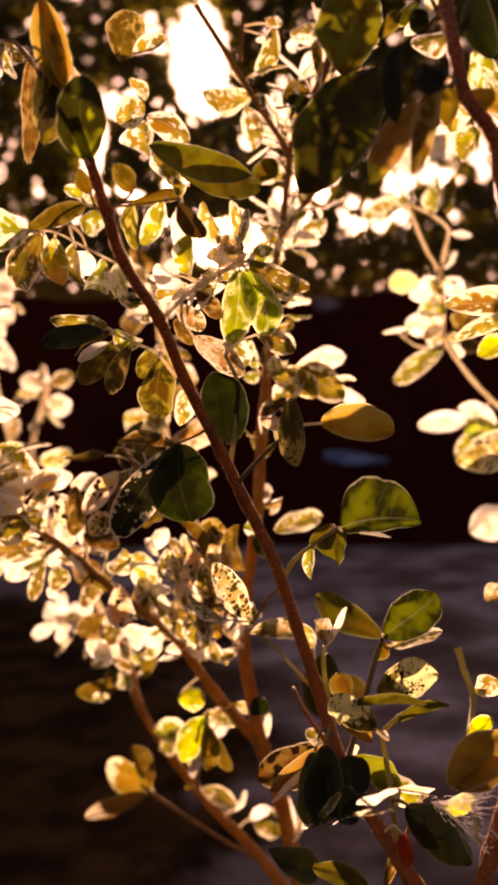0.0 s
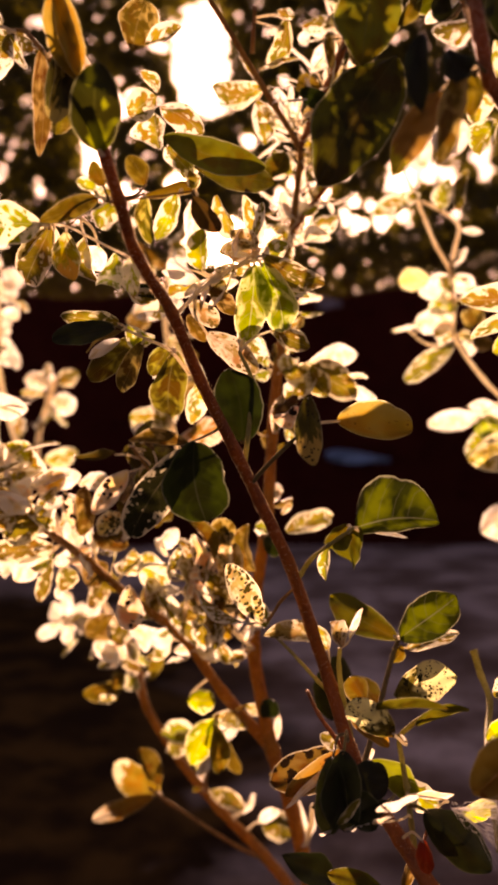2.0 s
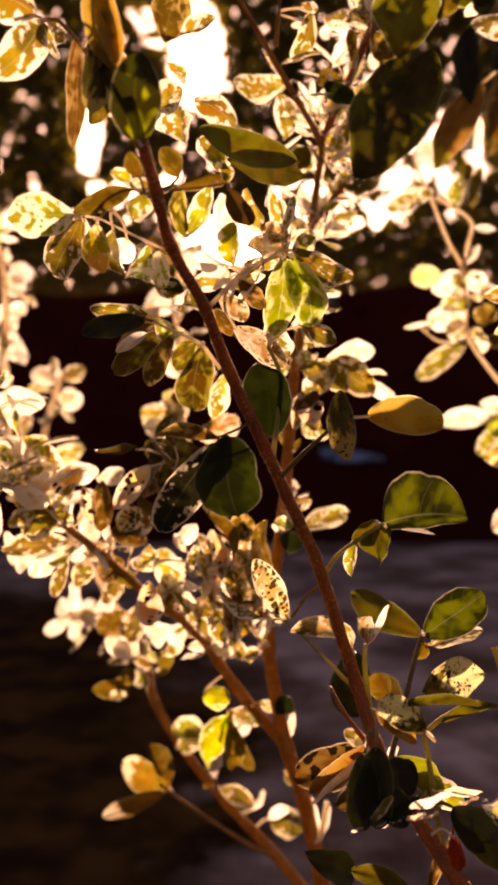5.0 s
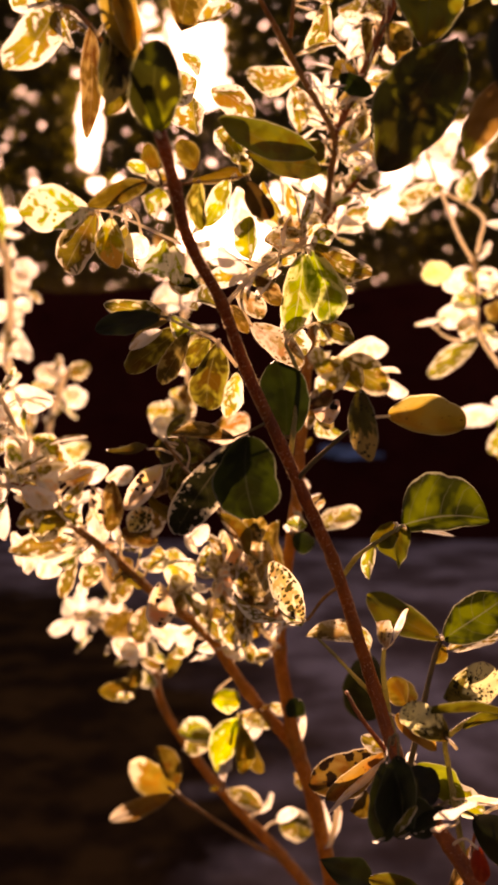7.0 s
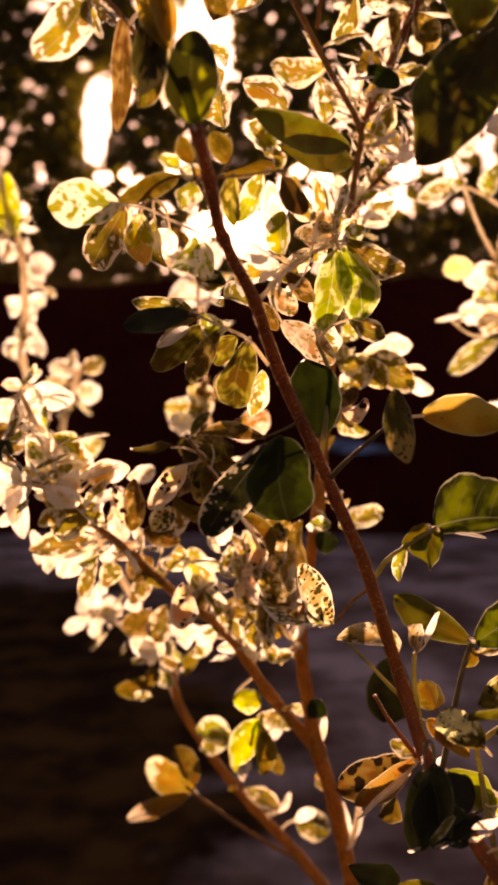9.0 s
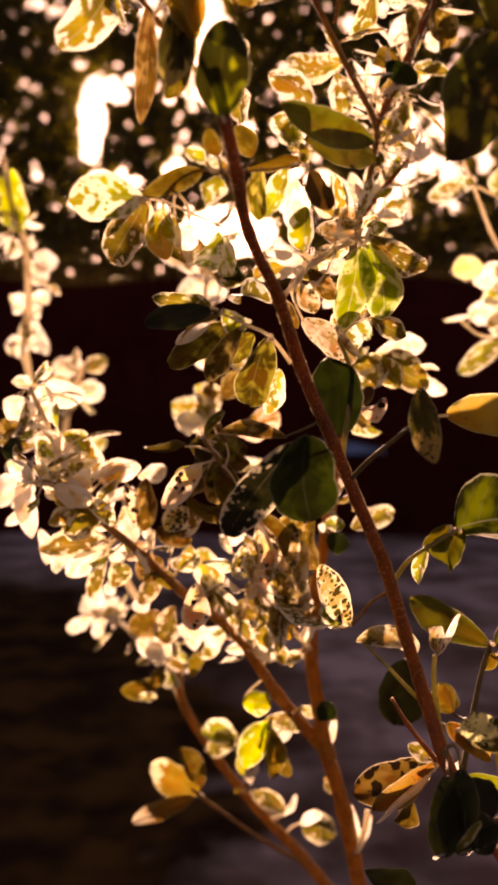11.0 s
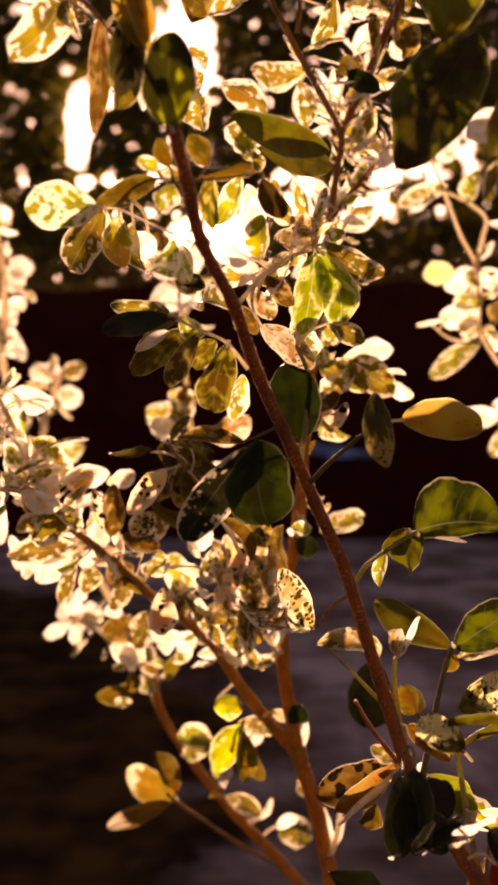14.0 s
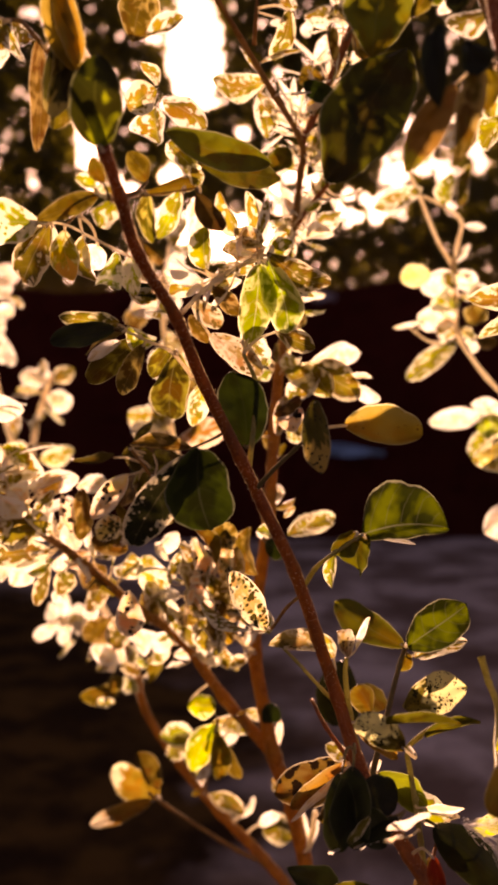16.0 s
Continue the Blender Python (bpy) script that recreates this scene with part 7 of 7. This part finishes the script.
leaf("top_right", (0.0757, 0.1813, 1.1293), (0.0622, 0.1742, 1.1250), 0.0066, -20, 0.73, 0.06, "orange", 0.50, None)
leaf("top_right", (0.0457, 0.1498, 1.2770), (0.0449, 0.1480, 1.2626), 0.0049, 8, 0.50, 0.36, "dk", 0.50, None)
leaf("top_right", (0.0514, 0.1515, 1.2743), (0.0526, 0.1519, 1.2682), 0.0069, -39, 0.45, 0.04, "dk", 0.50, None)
leaf("top_right", (0.0540, 0.1538, 1.2721), (0.0490, 0.1491, 1.2522), 0.0055, -20, 0.30, 0.06, "brown", 0.50, (0.0622, 0.1647, 1.2754))

# leaves on the pointing shoot shoot
leaf("pointing_shoot", (0.1100, 0.2974, 1.1476), (0.1024, 0.2973, 1.1442), 0.0095, 39, 0.69, 0.09, "sp", 0.50, None)
leaf("pointing_shoot", (0.0939, 0.2508, 1.1270), (0.0871, 0.2504, 1.1230), 0.0088, -30, -0.36, 0.33, "vy", 0.50, None)
leaf("pointing_shoot", (0.0881, 0.2385, 1.1198), (0.0807, 0.2385, 1.1150), 0.0060, 11, 0.30, 0.30, "vgb", 0.50, (0.0841, 0.2493, 1.1095))

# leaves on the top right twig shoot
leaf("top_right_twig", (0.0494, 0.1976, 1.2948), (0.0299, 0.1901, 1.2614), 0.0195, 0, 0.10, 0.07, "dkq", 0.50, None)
leaf("top_right_twig", (0.0435, 0.1920, 1.3128), (0.0404, 0.1906, 1.2909), 0.0167, -10, 0.12, 0.24, "oliveg", 0.50, None)
leaf("top_right_twig", (0.0548, 0.1746, 1.2768), (0.0432, 0.1675, 1.2567), 0.0078, 14, 0.25, 0.12, "ort", 0.50, (0.0624, 0.1704, 1.2802))
leaf("top_right_twig", (0.0614, 0.1725, 1.2785), (0.0606, 0.1728, 1.2699), 0.0049, 6, 0.77, -0.17, "olive", 0.50, (0.0624, 0.1699, 1.2795))
leaf("top_right_twig", (0.0651, 0.1818, 1.2817), (0.0637, 0.1822, 1.2728), 0.0070, 25, -0.63, 0.16, "vy", 0.50, (0.0623, 0.1727, 1.2840))
leaf("top_right_twig", (0.0648, 0.1810, 1.2950), (0.0556, 0.1871, 1.2943), 0.0069, -38, 0.48, 0.20, "v", 0.50, (0.0610, 0.1764, 1.2936))
leaf("top_right_twig", (0.0629, 0.1883, 1.3066), (0.0578, 0.1871, 1.3007), 0.0057, 33, 0.70, 0.42, "cream", 0.50, None)
leaf("top_right_twig", (0.0586, 0.1874, 1.3008), (0.0542, 0.1862, 1.2974), 0.0035, 15, 0.27, 0.28, "cream", 0.50, None)
leaf("top_right_twig", (0.0585, 0.1908, 1.3066), (0.0527, 0.1894, 1.3013), 0.0049, -20, 0.38, 0.37, "vgb", 0.50, None)
leaf("top_right_twig", (0.0534, 0.1892, 1.3045), (0.0483, 0.1884, 1.2975), 0.0041, -15, 0.74, 0.08, "olive", 0.50, None)
leaf("top_right_twig", (0.0658, 0.1712, 1.3007), (0.0673, 0.1676, 1.2842), 0.0075, 10, -0.59, 0.41, "dkg", 0.50, (0.0591, 0.1755, 1.2972))
leaf("top_right_twig", (0.0710, 0.1904, 1.2950), (0.0782, 0.2004, 1.2890), 0.0082, -12, 0.77, -0.11, "vg2", 0.50, None)
leaf("top_right_twig", (0.0639, 0.1679, 1.2755), (0.0727, 0.1633, 1.2697), 0.0051, 15, -0.29, 0.45, "orange", 0.50, (0.0625, 0.1670, 1.2754))
leaf("top_right_twig", (0.0702, 0.1912, 1.2836), (0.0780, 0.1917, 1.2771), 0.0055, 12, 0.57, 0.21, "cream", 0.50, None)
leaf("top_right_twig", (0.0576, 0.1794, 1.2941), (0.0544, 0.1778, 1.2984), 0.0050, -6, 0.50, 0.13, "dk", 0.50, (0.0598, 0.1758, 1.2958))

# leaves on the left far shoot
leaf("left_far", (-0.1332, 0.6038, 1.2468), (-0.1507, 0.5929, 1.2511), 0.0145, 1, -0.48, -0.20, "cream", 0.50, (-0.1304, 0.6008, 1.2463))
leaf("left_far", (-0.1308, 0.6038, 1.2481), (-0.1420, 0.5949, 1.2533), 0.0122, -7, 0.52, 0.21, "cream", 0.50, (-0.1291, 0.6014, 1.2482))
leaf("left_far", (-0.1282, 0.5995, 1.2477), (-0.1131, 0.6001, 1.2546), 0.0134, 15, 0.76, 0.41, "vo", 0.50, (-0.1295, 0.6011, 1.2475))
leaf("left_far", (-0.1302, 0.6009, 1.2377), (-0.1187, 0.6120, 1.2281), 0.0171, -3, -0.30, -0.08, "cream", 0.60, (-0.1335, 0.6004, 1.2387))
leaf("left_far", (-0.1262, 0.5519, 1.1920), (-0.1044, 0.5584, 1.1968), 0.0143, 10, -0.25, 0.44, "vy", 0.50, (-0.1332, 0.5650, 1.1841))

# leaves on the left tall shoot
leaf("left_tall", (-0.1437, 0.5212, 1.3131), (-0.1349, 0.5349, 1.3053), 0.0157, 4, 0.27, -0.04, "pinkw", 0.50, (-0.1489, 0.5183, 1.3125))
leaf("left_tall", (-0.1482, 0.5248, 1.3069), (-0.1418, 0.5405, 1.2955), 0.0144, -4, 0.22, 0.37, "cream", 0.50, (-0.1500, 0.5239, 1.3067))
leaf("left_tall", (-0.1512, 0.5418, 1.2885), (-0.1424, 0.5498, 1.2854), 0.0145, 40, -0.43, 0.19, "cream", 0.50, (-0.1533, 0.5408, 1.2884))
leaf("left_tall", (-0.1535, 0.5499, 1.2788), (-0.1482, 0.5510, 1.2808), 0.0072, 35, 0.73, 0.25, "cream", 0.50, (-0.1550, 0.5487, 1.2792))
leaf("left_tall", (-0.1590, 0.5629, 1.2617), (-0.1457, 0.5703, 1.2607), 0.0207, -36, 0.23, 0.41, "cream", 0.50, (-0.1592, 0.5619, 1.2627))
leaf("left_tall", (-0.1582, 0.5602, 1.2652), (-0.1723, 0.5630, 1.2543), 0.0151, -3, 0.53, 0.31, "cream", 0.50, (-0.1585, 0.5598, 1.2655))
leaf("left_tall", (-0.1559, 0.5457, 1.2818), (-0.1622, 0.5361, 1.2876), 0.0148, 11, 0.37, 0.27, "cream", 0.50, (-0.1544, 0.5465, 1.2819))
leaf("left_tall", (-0.1492, 0.5182, 1.3124), (-0.1569, 0.5073, 1.3169), 0.0147, -20, 0.44, 0.25, "cream", 0.50, (-0.1489, 0.5183, 1.3125))
leaf("left_tall", (-0.1503, 0.5082, 1.3205), (-0.1484, 0.4780, 1.3454), 0.0238, -34, 0.32, 0.24, "vgb", 0.50, (-0.1495, 0.5077, 1.3214))
leaf("left_tall", (-0.1465, 0.5011, 1.3289), (-0.1518, 0.4962, 1.3293), 0.0142, 19, -0.47, -0.09, "cream", 0.50, (-0.1506, 0.5000, 1.3271))
leaf("left_tall", (-0.1574, 0.5574, 1.2686), (-0.1504, 0.5561, 1.2740), 0.0096, -21, 0.25, 0.06, "cream", 0.50, (-0.1578, 0.5575, 1.2683))

# a torn web between the low leaves
def cobweb(corners, seed):
    """Fine threads strung over a sagging patch, with knots where they meet."""
    rng = random.Random(seed)
    a, p, c, q = (Vector(k) for k in corners)

    def at(u, s_):
        k = a.lerp(p, u).lerp(q.lerp(c, u), s_)
        return k + Vector((0, 0.006 * math.sin(math.pi * u) * math.sin(math.pi * s_), -0.0012 * math.sin(math.pi * u)))

    v, fc = [], []
    for k in range(70):
        if k < 26:
            s0, s1 = 0.5 + 0.1 * rng.gauss(0, 1), k / 25
            ends = (0.0, s0, rng.uniform(0.7, 1.0), s1)
        else:
            u0, w0 = rng.random(), rng.random()
            ang, ln = rng.uniform(0, 6.28), rng.uniform(0.1, 0.5)
            ends = (u0, w0, u0 + ln * math.cos(ang), w0 + ln * math.sin(ang))
        pts = [at(ends[0] + (ends[2] - ends[0]) * i / 8, ends[1] + (ends[3] - ends[1]) * i / 8) + Vector((0, 0, -0.0006 * math.sin(math.pi * i / 8))) for i in range(9)]
        tube(pts, [rng.uniform(0.00003, 0.00007)] * 9, 3, v, fc)
    for _ in range(40):
        k = at(rng.random(), rng.random())
        tube([k, k + Vector((rng.gauss(0, 0.0002), 0, rng.gauss(0, 0.0002) + 0.0001))], [0.00014, 0.0001], 4, v, fc)
    ob = linked("cobweb", v, fc, WEB)
    return tagged(ob, "torn pale cobweb strung between the shrub's leaves", "cobweb", kind="stuff")


WEB = bark_material("web_thread", (0.9, 0.88, 0.84), (0.75, 0.72, 0.68), 0.5)
cobweb([(0.0618, 0.2073, 1.1099), (0.0771, 0.1967, 1.1176), (0.0741, 0.1898, 1.1028), (0.0648, 0.2055, 1.1067)], 4)

# crowded small leaves between the larger ones
LIGHT = ("cream", "v", "vy", "cream", "vg", "pinkw")
MIXED = ("cream", "v", "brown", "vg", "vo", "vy", "olive", "v")
spray("third", 22, 0.0115, MIXED, 21, 0.0, 0.75, 0.2, 0.2)
spray("left_cluster_twig", 10, 0.012, MIXED, 22, rise=0.1)
spray("left_cluster_twig_b", 10, 0.012, LIGHT, 23, rise=0.1)
spray("mid_cluster_twig", 9, 0.011, MIXED, 24)
spray("mid_cluster_twig_b", 9, 0.011, MIXED, 25)
spray("upper", 16, 0.011, LIGHT, 26, 0.3, 0.95, 0.3, 0.2)
spray("upper_side", 16, 0.011, MIXED, 27, 0.0, 0.9, 0.2, 0.2)
spray("second", 22, 0.011, MIXED, 28, 0.0, 0.3, 0.2, 0.3)
spray("left_far", 10, 0.013, LIGHT, 29, 0.1, 0.6)
spray("left_tall", 22, 0.016, ("cream", "pinkw", "cream", "v"), 30, 0.1, 0.9)
spray("star_twig", 8, 0.011, ("cream", "pinkw", "vy"), 31)
spray("right_far", 9, 0.011, ("cream", "v", "vy", "brown"), 32, 0.42, 0.6)
spray("hub_twig", 7, 0.009, LIGHT, 33, 0.1, 0.9)
spray("fourth", 10, 0.012, LIGHT, 34, 0.0, 0.25)
spray("low_cluster_twig", 7, 0.010, ("vgb", "cream", "olive"), 35)
spray("upper_twig", 12, 0.009, LIGHT, 36)
spray("back_shoot", 30, 0.017, ("cream", "vy", "pinkw", "v", "brown", "cream"), 51, 0.0, 0.7, 0.1, 0.3)
spray("shade_twig", 16, 0.015, ("olive", "olivedk", "rus", "rug"), 52, 0.0, 0.75, 0.1, 0.2)

# narrow young leaves at the growing tips
YOUNG = ("cream", "pinkw", "cream", "v")
spray("third", 9, 0.0125, YOUNG, 41, 0.0, 0.6, 0.5, slim=0.5)
spray("left_cluster_twig", 9, 0.013, YOUNG, 42, rise=0.4, slim=0.5)
spray("left_cluster_twig_b", 9, 0.013, YOUNG, 43, rise=0.2, slim=0.5)
spray("mid_cluster_twig", 7, 0.012, ("hole", "pinkb", "v", "brown"), 44, slim=0.45)
spray("mid_cluster_twig_b", 7, 0.012, ("hole", "pinkb", "v", "brown"), 45, slim=0.45)
spray("upper", 30, 0.014, YOUNG, 46, 0.25, 0.65, 0.8, slim=0.22)
spray("upper_side", 26, 0.014, YOUNG, 47, 0.4, 1.0, 0.8, slim=0.22)
spray("upper_twig", 14, 0.012, YOUNG, 48, slim=0.25)
spray("hub_twig", 6, 0.011, YOUNG, 49, 0.0, 0.7, slim=0.5)
spray("star_twig", 8, 0.012, YOUNG, 50, slim=0.55)
